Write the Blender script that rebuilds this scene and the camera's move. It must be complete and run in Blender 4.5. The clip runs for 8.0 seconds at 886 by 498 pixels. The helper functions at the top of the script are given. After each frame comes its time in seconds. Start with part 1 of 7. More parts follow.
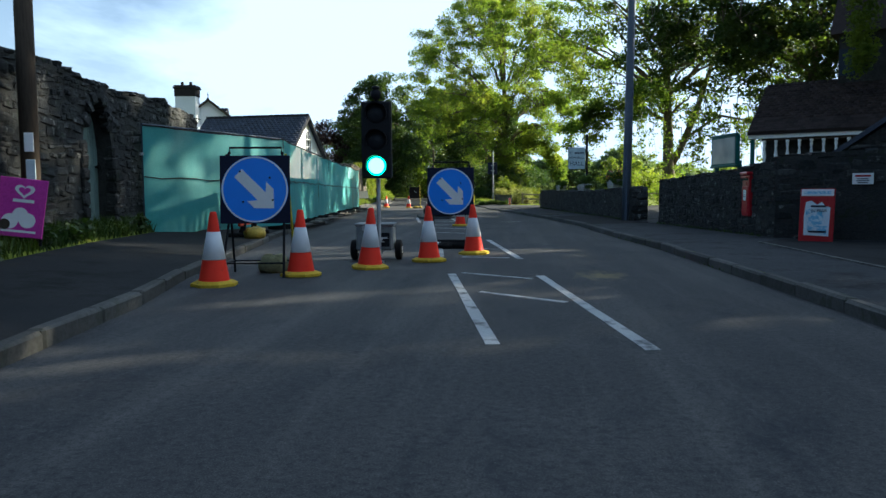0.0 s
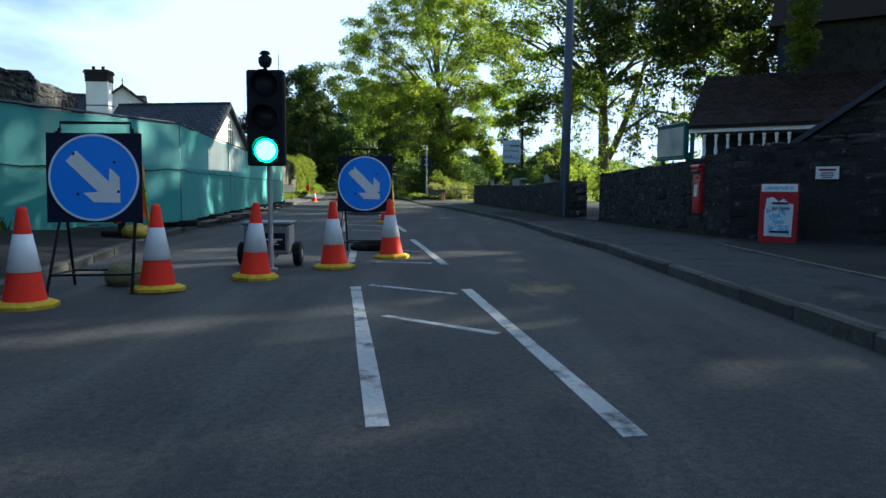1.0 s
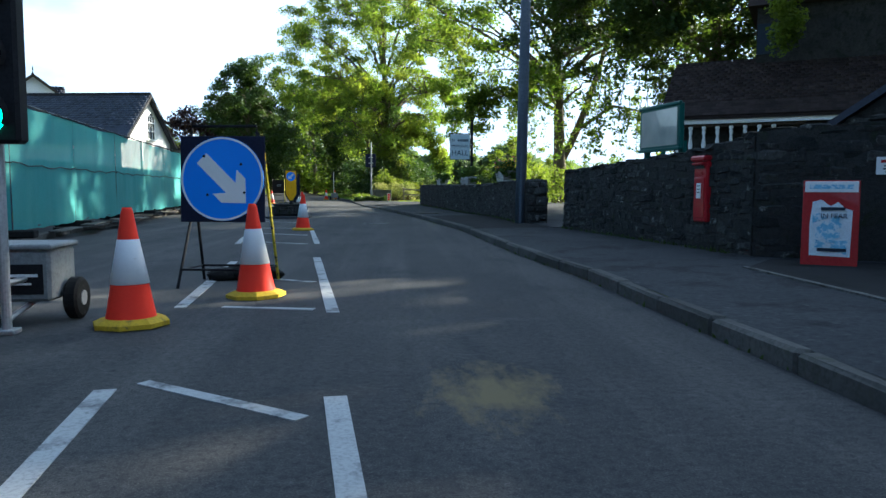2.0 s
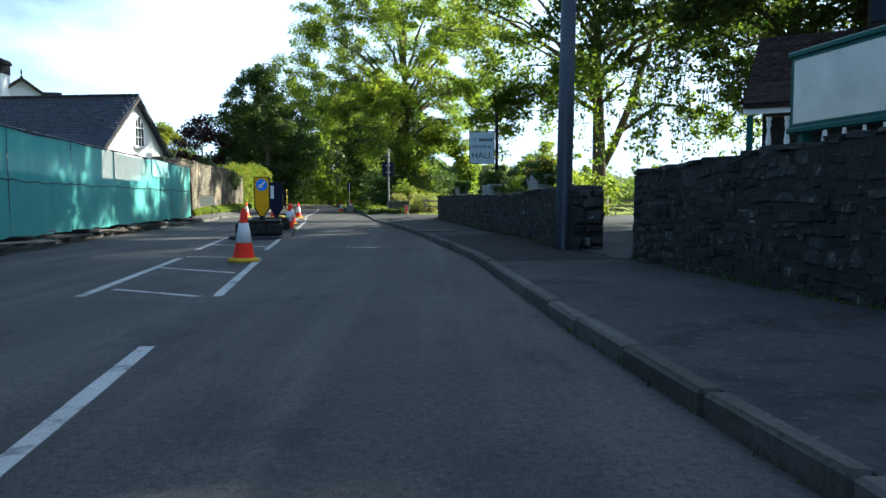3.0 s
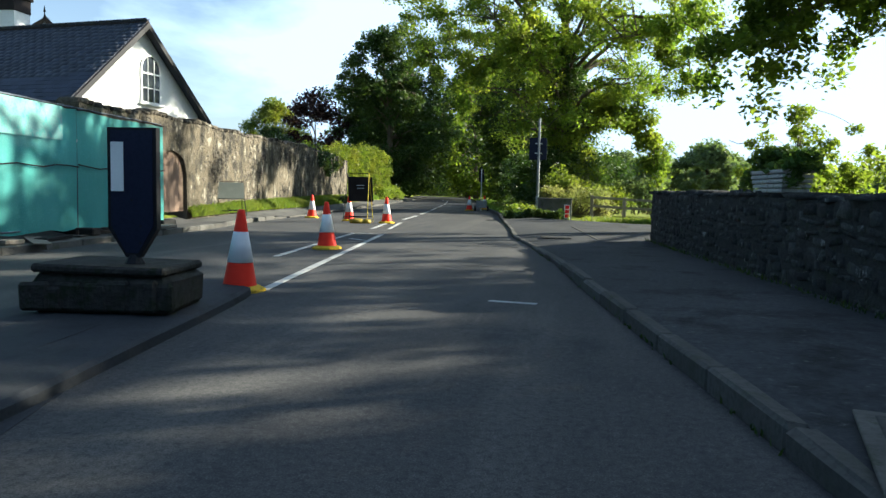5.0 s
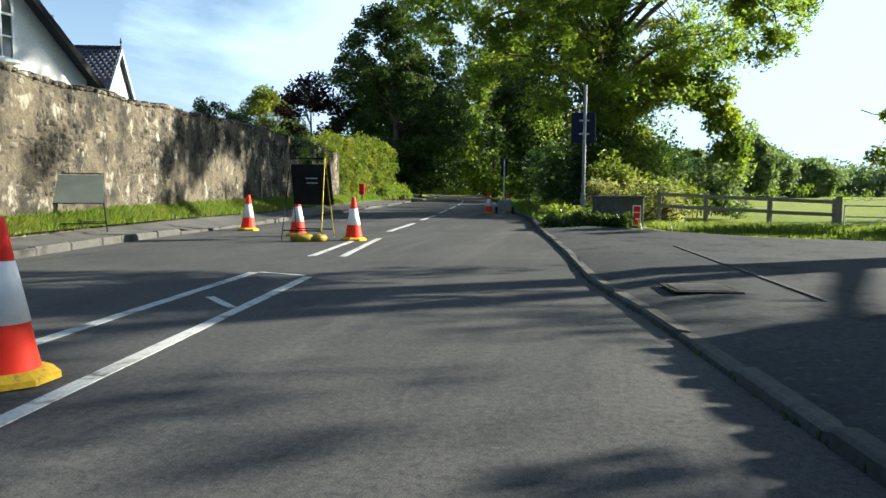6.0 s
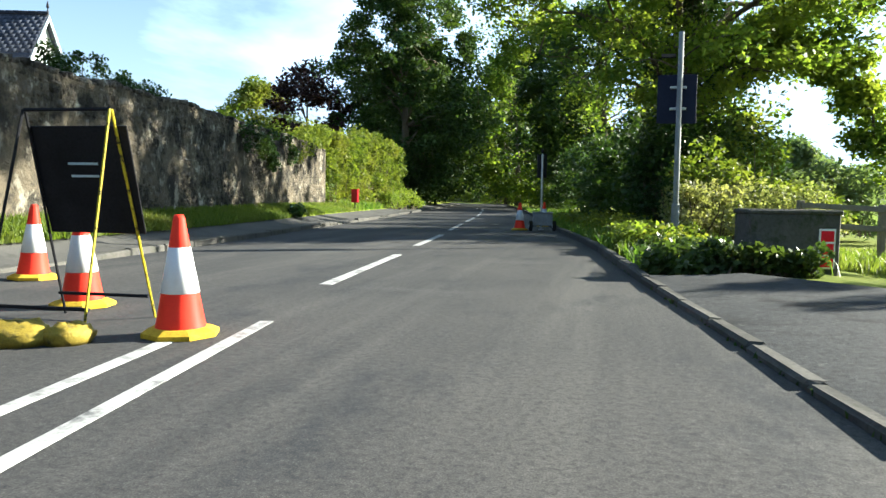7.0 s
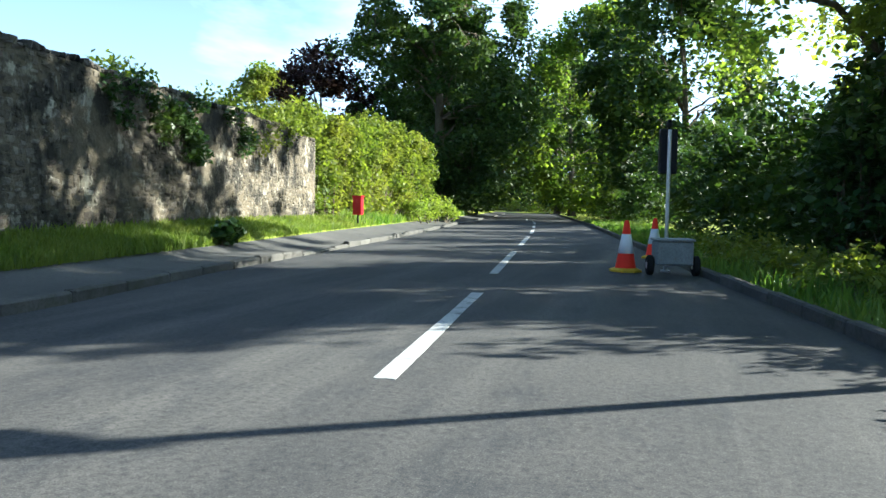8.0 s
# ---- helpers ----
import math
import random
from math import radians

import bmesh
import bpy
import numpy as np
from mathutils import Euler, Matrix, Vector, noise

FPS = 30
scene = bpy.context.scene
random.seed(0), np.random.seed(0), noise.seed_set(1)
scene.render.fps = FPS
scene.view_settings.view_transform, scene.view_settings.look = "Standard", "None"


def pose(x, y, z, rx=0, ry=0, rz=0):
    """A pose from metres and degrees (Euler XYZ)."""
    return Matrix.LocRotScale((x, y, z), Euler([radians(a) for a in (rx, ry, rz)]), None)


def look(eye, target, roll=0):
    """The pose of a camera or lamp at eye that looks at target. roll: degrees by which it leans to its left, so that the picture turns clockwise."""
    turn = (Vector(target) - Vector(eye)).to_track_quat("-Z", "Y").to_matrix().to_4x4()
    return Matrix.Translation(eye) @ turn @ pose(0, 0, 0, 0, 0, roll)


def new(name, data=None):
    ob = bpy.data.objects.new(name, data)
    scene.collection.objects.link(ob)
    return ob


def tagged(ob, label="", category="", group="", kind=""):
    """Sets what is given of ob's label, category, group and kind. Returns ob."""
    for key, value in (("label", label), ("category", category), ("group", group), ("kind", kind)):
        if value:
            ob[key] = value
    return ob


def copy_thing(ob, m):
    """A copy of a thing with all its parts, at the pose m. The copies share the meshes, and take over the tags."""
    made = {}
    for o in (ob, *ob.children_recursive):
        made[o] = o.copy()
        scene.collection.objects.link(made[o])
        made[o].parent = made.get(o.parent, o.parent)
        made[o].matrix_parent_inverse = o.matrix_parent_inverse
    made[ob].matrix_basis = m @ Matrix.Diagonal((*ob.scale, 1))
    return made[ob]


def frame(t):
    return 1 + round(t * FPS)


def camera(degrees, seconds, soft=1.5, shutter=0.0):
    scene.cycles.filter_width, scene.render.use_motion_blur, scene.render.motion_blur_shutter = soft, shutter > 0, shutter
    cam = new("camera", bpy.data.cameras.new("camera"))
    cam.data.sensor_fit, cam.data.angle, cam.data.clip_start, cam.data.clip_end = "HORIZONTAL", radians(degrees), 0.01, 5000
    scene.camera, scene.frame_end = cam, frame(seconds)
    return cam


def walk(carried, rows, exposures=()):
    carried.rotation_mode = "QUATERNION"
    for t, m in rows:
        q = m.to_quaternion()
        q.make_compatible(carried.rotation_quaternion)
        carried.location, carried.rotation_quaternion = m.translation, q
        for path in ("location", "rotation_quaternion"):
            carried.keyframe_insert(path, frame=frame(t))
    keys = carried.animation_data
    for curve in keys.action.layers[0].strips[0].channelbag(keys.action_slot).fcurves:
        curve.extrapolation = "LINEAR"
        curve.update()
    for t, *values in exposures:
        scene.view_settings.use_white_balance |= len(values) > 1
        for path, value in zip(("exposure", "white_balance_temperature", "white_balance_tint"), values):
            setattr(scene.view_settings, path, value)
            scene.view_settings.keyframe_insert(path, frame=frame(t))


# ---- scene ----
cam = camera(62.3, 8.0)
PATH = [
    (0, (0.112, -3.225, 0.924), (-0.074, -1.240, 0.772), -0.3),
    (0.5, (0.147, -2.558, 0.914), (0.021, -0.568, 0.757), -0.1),
    (1, (0.260, -1.477, 0.893), (0.248, 0.517, 0.727), 0.1),
    (1.5, (0.492, -0.022, 0.868), (0.609, 1.968, 0.702), 0.2),
    (2.8, (1.205, 5.780, 0.881), (1.305, 7.773, 0.738), -0.3),
    (3, (1.338, 6.860, 0.870), (1.371, 8.856, 0.736), -0.1),
    (3.5, (1.252, 10.115, 0.896), (1.144, 12.107, 0.761), 0.4),
    (4, (1.038, 13.680, 0.924), (0.795, 15.661, 0.805), 1.0),
    (4.5, (0.634, 17.775, 0.960), (0.322, 19.745, 0.820), 1.9),
    (5.8, (-0.712, 28.680, 0.929), (-1.104, 30.633, 0.762), 0.2),
    (6, (-1.024, 30.290, 0.885), (-1.420, 32.244, 0.724), 0.5),
    (6.5, (-1.722, 34.340, 0.854), (-2.135, 36.291, 0.699), 1.0),
    (7, (-2.464, 38.363, 0.880), (-2.912, 40.307, 0.738), 0.8),
    (7.5, (-3.278, 42.506, 0.962), (-3.795, 44.434, 0.836), 0.3),
    (8, (-4.481, 47.357, 0.942), (-5.044, 49.273, 0.820), 0.9),
]
EXPOSURES = [(0.0, 2.08, 5850, 5), (1.0, 2.15, 5720, 5), (1.5, 2.5, 5630, 5), (3.0, 2.42, 5700, 5), (3.5, 2.2, 5800, 5), (4.5, 2.2, 5850, 4), (6.0, 2.05, 5800, 5), (6.5, 2.05, 5800, 5), (7.0, 2.45, 5700, 4), (8.0, 2.75, 5350, 3)]
walk(cam, [(t, look(eye, aim, roll)) for t, eye, aim, roll in PATH], EXPOSURES)

# ---- world and sun ----
SUN_EL, SUN_AZ = radians(20.5), math.atan2(0.84, 0.54)   # azimuth clockwise from +y
world = bpy.data.worlds.new("sky")
scene.world = world
world.use_nodes = True
wn, wl = world.node_tree.nodes, world.node_tree.links
wn.clear()
sky = wn.new("ShaderNodeTexSky")
sky.sky_type, sky.sun_disc = "NISHITA", False
sky.sun_elevation, sky.sun_rotation = SUN_EL, SUN_AZ
sky.air_density, sky.dust_density, sky.ozone_density = 1.0, 1.6, 1.2
coord, stretch = wn.new("ShaderNodeTexCoord"), wn.new("ShaderNodeMapping")
stretch.inputs["Scale"].default_value = (1.0, 1.0, 3.2)
stretch.inputs["Rotation"].default_value = (0.0, 0.22, 0.5)
clouds, ramp = wn.new("ShaderNodeTexNoise"), wn.new("ShaderNodeValToRGB")
clouds.inputs["Scale"].default_value, clouds.inputs["Detail"].default_value = 1.7, 7.0
clouds.inputs["Roughness"].default_value, clouds.inputs["Distortion"].default_value = 0.55, 0.4
ramp.color_ramp.elements[0].position, ramp.color_ramp.elements[1].position = 0.44, 0.59
ramp.color_ramp.elements[1].color = (0.92, 0.92, 0.92, 1)
veil = wn.new("ShaderNodeMix")
veil.data_type = "RGBA"
veil.inputs["B"].default_value = (5.5, 6.8, 8.5, 1)
back, out = wn.new("ShaderNodeBackground"), wn.new("ShaderNodeOutputWorld")
back.inputs["Strength"].default_value = 0.044
wl.new(coord.outputs["Generated"], stretch.inputs["Vector"])
wl.new(stretch.outputs["Vector"], clouds.inputs["Vector"])
toward, scaled, summed = wn.new("ShaderNodeVectorMath"), wn.new("ShaderNodeMath"), wn.new("ShaderNodeMath")
toward.operation, scaled.operation = "DOT_PRODUCT", "MULTIPLY_ADD"   # more cloud and glare on the sun's side
toward.inputs[1].default_value = (math.sin(SUN_AZ), math.cos(SUN_AZ), 0.0)
scaled.inputs[1].default_value, scaled.inputs[2].default_value = 0.5, -0.05
wl.new(coord.outputs["Generated"], toward.inputs[0])
wl.new(toward.outputs["Value"], scaled.inputs[0])
wl.new(scaled.outputs["Value"], summed.inputs[0])
wl.new(clouds.outputs["Fac"], summed.inputs[1])
wl.new(summed.outputs["Value"], ramp.inputs["Fac"])
split, haze, most = wn.new("ShaderNodeSeparateXYZ"), wn.new("ShaderNodeMapRange"), wn.new("ShaderNodeMath")
haze.inputs["From Min"].default_value, haze.inputs["From Max"].default_value = 0.36, 0.05
haze.inputs["To Min"].default_value, haze.inputs["To Max"].default_value = 0.0, 0.34
most.operation = "MAXIMUM"
wl.new(coord.outputs["Generated"], split.inputs["Vector"])
wl.new(split.outputs["Z"], haze.inputs["Value"])
wl.new(haze.outputs["Result"], most.inputs[0])
wl.new(ramp.outputs["Color"], most.inputs[1])
wl.new(most.outputs["Value"], veil.inputs["Factor"])
wl.new(sky.outputs["Color"], veil.inputs["A"])
wl.new(veil.outputs["Result"], back.inputs["Color"])
wl.new(back.outputs["Background"], out.inputs["Surface"])
sun = new("sun", bpy.data.lights.new("sun", "SUN"))
sun.data.energy, sun.data.angle, sun.data.color = 5.0, radians(0.6), (1.0, 0.87, 0.67)
sun.matrix_world = look((60 * math.sin(SUN_AZ) * math.cos(SUN_EL), 60 * math.cos(SUN_AZ) * math.cos(SUN_EL), 60 * math.sin(SUN_EL)), (0, 0, 0))

# ---- materials ----
def tree_of(name):
    m = bpy.data.materials.new(name)
    m.use_nodes = True
    nodes, links = m.node_tree.nodes, m.node_tree.links
    return m, nodes, links, nodes["Principled BSDF"]


def noise_node(nodes, links, scale, detail=4.0, rough=0.6, stretch=None, coords="Object"):
    tex, tc = nodes.new("ShaderNodeTexNoise"), nodes.new("ShaderNodeTexCoord")
    tex.inputs["Scale"].default_value, tex.inputs["Detail"].default_value = scale, detail
    tex.inputs["Roughness"].default_value = rough
    if coords == "World":
        geo = nodes.new("ShaderNodeNewGeometry")
        src = geo.outputs["Position"]
    else:
        src = tc.outputs[coords]
    if stretch:
        mp = nodes.new("ShaderNodeMapping")
        mp.inputs["Scale"].default_value = stretch
        links.new(src, mp.inputs["Vector"])
        src = mp.outputs["Vector"]
    links.new(src, tex.inputs["Vector"])
    return tex.outputs["Fac"]


def mixed(nodes, links, fac, a, b, lo=0.35, hi=0.65):
    """Colour a to b as fac goes from lo to hi; a and b are colours or sockets."""
    rng, mix = nodes.new("ShaderNodeMapRange"), nodes.new("ShaderNodeMix")
    rng.inputs["From Min"].default_value, rng.inputs["From Max"].default_value = lo, hi
    mix.data_type = "RGBA"
    links.new(fac, rng.inputs["Value"])
    links.new(rng.outputs["Result"], mix.inputs["Factor"])
    for key, c in (("A", a), ("B", b)):
        if isinstance(c, tuple):
            mix.inputs[key].default_value = (*c, 1)
        else:
            links.new(c, mix.inputs[key])
    return mix.outputs["Result"]


def surface(name, a, b, rough=0.8, big=0.8, fine=14.0, wear=None, wear_at=(0.6, 0.75), bump=0.25, depth=0.01, metal=0.0,
            per_piece=0.0, island=False, coords="World", stretch=None, coat=0.0, spec=0.085, fleck=None, fleck_at=(0.63, 0.69), fleck_size=4.6):
    """A surface of two close colours at two scales, with wear patches, relief and, where asked, a tone of its own for each piece."""
    m, nodes, links, bsdf = tree_of(name)
    n1 = noise_node(nodes, links, big, 5, 0.6, stretch, coords)
    n2 = noise_node(nodes, links, fine, 6, 0.7, stretch, coords)
    col = mixed(nodes, links, n1, a, b, 0.3, 0.7)
    dark = tuple(c * 0.72 for c in a)
    col2 = mixed(nodes, links, n2, dark, col, 0.25, 0.55)
    if wear:
        n3 = noise_node(nodes, links, big * 2.7 + 0.3, 8, 0.7, None, coords)
        col2 = mixed(nodes, links, n3, col2, wear, *wear_at)
    if fleck:
        n4 = noise_node(nodes, links, fleck_size, 4, 0.7, (1.0, 1.0, 0.8), coords)
        col2 = mixed(nodes, links, n4, col2, fleck, *fleck_at)
    if per_piece:
        src = nodes.new("ShaderNodeNewGeometry").outputs["Random Per Island"] if island else nodes.new("ShaderNodeObjectInfo").outputs["Random"]
        hsv, rng = nodes.new("ShaderNodeHueSaturation"), nodes.new("ShaderNodeMapRange")
        rng.inputs["To Min"].default_value, rng.inputs["To Max"].default_value = 1 - per_piece, 1 + per_piece
        links.new(src, rng.inputs["Value"])
        links.new(rng.outputs["Result"], hsv.inputs["Value"])
        links.new(col2, hsv.inputs["Color"])
        col2 = hsv.outputs["Color"]
    links.new(col2, bsdf.inputs["Base Color"])
    bsdf.inputs["Roughness"].default_value, bsdf.inputs["Metallic"].default_value = rough, metal
    bsdf.inputs["Specular IOR Level"].default_value = spec
    bsdf.inputs["Coat Weight"].default_value = coat
    rr = nodes.new("ShaderNodeMapRange")
    rr.inputs["To Min"].default_value, rr.inputs["To Max"].default_value = max(rough - 0.12, 0.05), min(rough + 0.12, 1.0)
    links.new(n1, rr.inputs["Value"])
    links.new(rr.outputs["Result"], bsdf.inputs["Roughness"])
    if bump:
        bp = nodes.new("ShaderNodeBump")
        bp.inputs["Strength"].default_value, bp.inputs["Distance"].default_value = bump, depth
        links.new(n2, bp.inputs["Height"])
        links.new(bp.outputs["Normal"], bsdf.inputs["Normal"])
    return m


def leafy(name, a, b, c, let_light=0.45, rough=0.55):
    """Leaves: three greens by leaf and by patch, that let light through."""
    m, nodes, links, bsdf = tree_of(name)
    rnd = nodes.new("ShaderNodeNewGeometry").outputs["Random Per Island"]
    patch = noise_node(nodes, links, 0.45, 3, 0.5, None, "World")
    col = mixed(nodes, links, rnd, a, b, 0.1, 0.9)
    col = mixed(nodes, links, patch, col, c, 0.45, 0.75)
    bsdf.inputs["Roughness"].default_value = rough
    bsdf.inputs["Specular IOR Level"].default_value = 0.18
    links.new(col, bsdf.inputs["Base Color"])
    tr, mix = nodes.new("ShaderNodeBsdfTranslucent"), nodes.new("ShaderNodeMixShader")
    warm = nodes.new("ShaderNodeMix")
    warm.data_type, warm.blend_type = "RGBA", "MULTIPLY"
    warm.inputs["Factor"].default_value = 1.0
    warm.inputs["B"].default_value = (1.65, 1.75, 0.75, 1)
    links.new(col, warm.inputs["A"])
    links.new(warm.outputs["Result"], tr.inputs["Color"])
    mix.inputs["Fac"].default_value = let_light
    links.new(bsdf.outputs["BSDF"], mix.inputs[1])
    links.new(tr.outputs["BSDF"], mix.inputs[2])
    links.new(mix.outputs["Shader"], nodes["Material Output"].inputs["Surface"])
    return m


def netting_material():
    m, nodes, links, bsdf = tree_of("green_debris_netting")
    folds = noise_node(nodes, links, 1.1, 5, 0.6, (1.0, 1.0, 0.35), "World")
    weave = noise_node(nodes, links, 60, 2, 0.5, None, "World")
    col = mixed(nodes, links, folds, (0.052, 0.325, 0.300), (0.092, 0.415, 0.385), 0.3, 0.7)
    col = mixed(nodes, links, weave, col, (0.125, 0.49, 0.455), 0.5, 0.8)
    links.new(col, bsdf.inputs["Base Color"])
    bsdf.inputs["Roughness"].default_value = 0.6
    tr, mix = nodes.new("ShaderNodeBsdfTranslucent"), nodes.new("ShaderNodeMixShader")
    links.new(col, tr.inputs["Color"])
    mix.inputs["Fac"].default_value = 0.35
    bp = nodes.new("ShaderNodeBump")
    bp.inputs["Strength"].default_value, bp.inputs["Distance"].default_value = 0.6, 0.05
    links.new(folds, bp.inputs["Height"])
    links.new(bp.outputs["Normal"], bsdf.inputs["Normal"])
    links.new(bsdf.outputs["BSDF"], mix.inputs[1])
    links.new(tr.outputs["BSDF"], mix.inputs[2])
    clear, veil = nodes.new("ShaderNodeBsdfTransparent"), nodes.new("ShaderNodeMixShader")
    veil.inputs["Fac"].default_value = 0.14
    links.new(mix.outputs["Shader"], veil.inputs[1])
    links.new(clear.outputs["BSDF"], veil.inputs[2])
    links.new(veil.outputs["Shader"], nodes["Material Output"].inputs["Surface"])
    return m


def glow(name, color, strength):
    m, nodes, links, bsdf = tree_of(name)
    bsdf.inputs["Base Color"].default_value = (*color, 1)
    bsdf.inputs["Emission Color"].default_value = (*color, 1)
    bsdf.inputs["Emission Strength"].default_value = strength
    return m


def asphalt():
    """Worn road surface: pale aggregate, long polished tracks, dark oil and repair stains."""
    m, nodes, links, bsdf = tree_of("asphalt")
    big = noise_node(nodes, links, 0.45, 6, 0.65, None, "World")
    track = noise_node(nodes, links, 1.0, 5, 0.6, (1.6, 0.07, 1.0), "World")
    grain = noise_node(nodes, links, 130, 4, 0.8, None, "World")
    stain = noise_node(nodes, links, 1.3, 8, 0.75, (1.0, 0.45, 1.0), "World")
    col = mixed(nodes, links, big, (0.047, 0.048, 0.049), (0.077, 0.075, 0.072), 0.3, 0.7)
    col = mixed(nodes, links, track, col, (0.106, 0.102, 0.095), 0.48, 0.75)
    col = mixed(nodes, links, stain, col, (0.032, 0.035, 0.040), 0.52, 0.68)
    scuff = noise_node(nodes, links, 0.9, 8, 0.7, (0.35, 1.3, 1.0), "World")
    col = mixed(nodes, links, scuff, col, (0.102, 0.100, 0.096), 0.58, 0.8)
    col = mixed(nodes, links, grain, (0.024, 0.025, 0.027), col, 0.34, 0.5)
    col = mixed(nodes, links, grain, col, (0.170, 0.165, 0.156), 0.56, 0.74)
    grit = noise_node(nodes, links, 26, 5, 0.85, None, "World")
    col = mixed(nodes, links, grit, (0.022, 0.024, 0.027), col, 0.30, 0.52)
    col = mixed(nodes, links, grit, col, (0.150, 0.147, 0.140), 0.58, 0.80)
    # a spill of sand in the lane
    where = nodes.new("ShaderNodeNewGeometry").outputs["Position"]
    near, gap = nodes.new("ShaderNodeMapping"), nodes.new("ShaderNodeVectorMath")
    near.inputs["Location"].default_value, near.inputs["Scale"].default_value = (-1.1 * 1.6, -5.05 * 1.0, 0.0), (1.6, 1.0, 0.0)
    gap.operation = "LENGTH"
    links.new(where, near.inputs["Vector"])
    links.new(near.outputs["Vector"], gap.inputs[0])
    ragged, spill = noise_node(nodes, links, 3.0, 6, 0.7, (2.2, 0.8, 1.0), "World"), nodes.new("ShaderNodeMath")
    spill.operation = "MULTIPLY_ADD"
    spill.inputs[1].default_value = 1.5
    links.new(ragged, spill.inputs[0])
    links.new(gap.outputs["Value"], spill.inputs[2])
    col = mixed(nodes, links, spill.outputs["Value"], (0.155, 0.125, 0.070), col, 0.88, 1.25)
    links.new(col, bsdf.inputs["Base Color"])
    rr = nodes.new("ShaderNodeMapRange")
    rr.inputs["To Min"].default_value, rr.inputs["To Max"].default_value = 0.95, 0.75
    links.new(track, rr.inputs["Value"])
    links.new(rr.outputs["Result"], bsdf.inputs["Roughness"])
    bsdf.inputs["Specular IOR Level"].default_value = 0.1
    bp = nodes.new("ShaderNodeBump")
    bp.inputs["Strength"].default_value, bp.inputs["Distance"].default_value = 0.4, 0.004
    links.new(grain, bp.inputs["Height"])
    links.new(bp.outputs["Normal"], bsdf.inputs["Normal"])
    return m


ASPHALT = asphalt()
PAVING = surface("footway_tarmac", (0.028, 0.031, 0.035), (0.058, 0.060, 0.062), 0.92, 0.5, 24, (0.016, 0.017, 0.018), (0.52, 0.66), 0.6, 0.008, spec=0.1, fleck=(0.10, 0.10, 0.095), fleck_at=(0.60, 0.74), fleck_size=16)
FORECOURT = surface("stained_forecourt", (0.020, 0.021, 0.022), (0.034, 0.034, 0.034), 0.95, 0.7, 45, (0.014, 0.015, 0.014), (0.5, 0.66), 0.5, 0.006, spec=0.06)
# dusty tone, lifted further for the sunlit stretch of the left footway
PAVING_PALE = surface("dusty_sun_paled_tarmac", (0.070, 0.069, 0.066), (0.115, 0.111, 0.102), 0.95, 0.6, 60, (0.050, 0.050, 0.047), (0.52, 0.66), 0.4, 0.005, spec=0.08)
PATCH = surface("old_tarmac_patch", (0.031, 0.034, 0.039), (0.044, 0.046, 0.050), 0.8, 0.9, 50, (0.024, 0.026, 0.028), (0.5, 0.7), 0.5, 0.006)
KERB = surface("kerb_concrete", (0.064, 0.063, 0.059), (0.108, 0.104, 0.094), 0.9, 1.4, 30, (0.056, 0.058, 0.044), (0.52, 0.68), 0.4, 0.006, per_piece=0.18)
PAINT = surface("road_paint", (0.33, 0.335, 0.33), (0.46, 0.465, 0.455), 0.85, 1.2, 60, (0.08, 0.082, 0.086), (0.52, 0.66), 0.3, 0.003)
GRASSY = surface("grass_ground", (0.12, 0.155, 0.022), (0.19, 0.215, 0.038), 1.0, 0.25, 9, (0.24, 0.24, 0.06), (0.55, 0.75), 0.9, 0.05, spec=0.05)
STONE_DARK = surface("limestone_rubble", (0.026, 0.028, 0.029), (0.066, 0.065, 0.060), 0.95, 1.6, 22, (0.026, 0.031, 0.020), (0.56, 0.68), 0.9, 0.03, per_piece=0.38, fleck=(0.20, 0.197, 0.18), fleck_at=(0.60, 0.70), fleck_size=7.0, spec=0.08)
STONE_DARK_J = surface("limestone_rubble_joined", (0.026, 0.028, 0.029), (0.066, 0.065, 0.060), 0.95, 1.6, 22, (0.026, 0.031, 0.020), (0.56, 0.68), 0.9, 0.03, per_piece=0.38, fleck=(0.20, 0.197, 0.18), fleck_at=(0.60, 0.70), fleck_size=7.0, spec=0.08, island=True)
# house walls: stone darkened to carry the deep shade under the trees
HOUSE_STONE_SHADED = surface("shaded_house_stone", (0.028, 0.028, 0.028), (0.055, 0.053, 0.049), 0.95, 1.8, 14, (0.020, 0.021, 0.018), (0.5, 0.65), 1.0, 0.04, spec=0.08)
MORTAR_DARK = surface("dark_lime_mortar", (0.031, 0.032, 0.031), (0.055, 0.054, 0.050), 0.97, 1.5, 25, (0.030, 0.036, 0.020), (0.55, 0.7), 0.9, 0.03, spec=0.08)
# buff wall: dark patches mix soot with leaf shade, pale flecks include sun dapples
STONE_BUFF = surface("buff_stone", (0.086, 0.076, 0.060), (0.162, 0.142, 0.112), 0.97, 0.42, 9, (0.034, 0.032, 0.027), (0.48, 0.58), 1.0, 0.05, per_piece=0.5, spec=0.08, fleck=(0.27, 0.25, 0.20), fleck_at=(0.56, 0.64), fleck_size=2.4)
STONE_BUFF_J = surface("buff_stone_joined", (0.086, 0.076, 0.060), (0.162, 0.142, 0.112), 0.97, 0.42, 9, (0.034, 0.032, 0.027), (0.48, 0.58), 1.0, 0.05, per_piece=0.5, spec=0.08, fleck=(0.27, 0.25, 0.20), fleck_at=(0.56, 0.64), fleck_size=2.4, island=True)
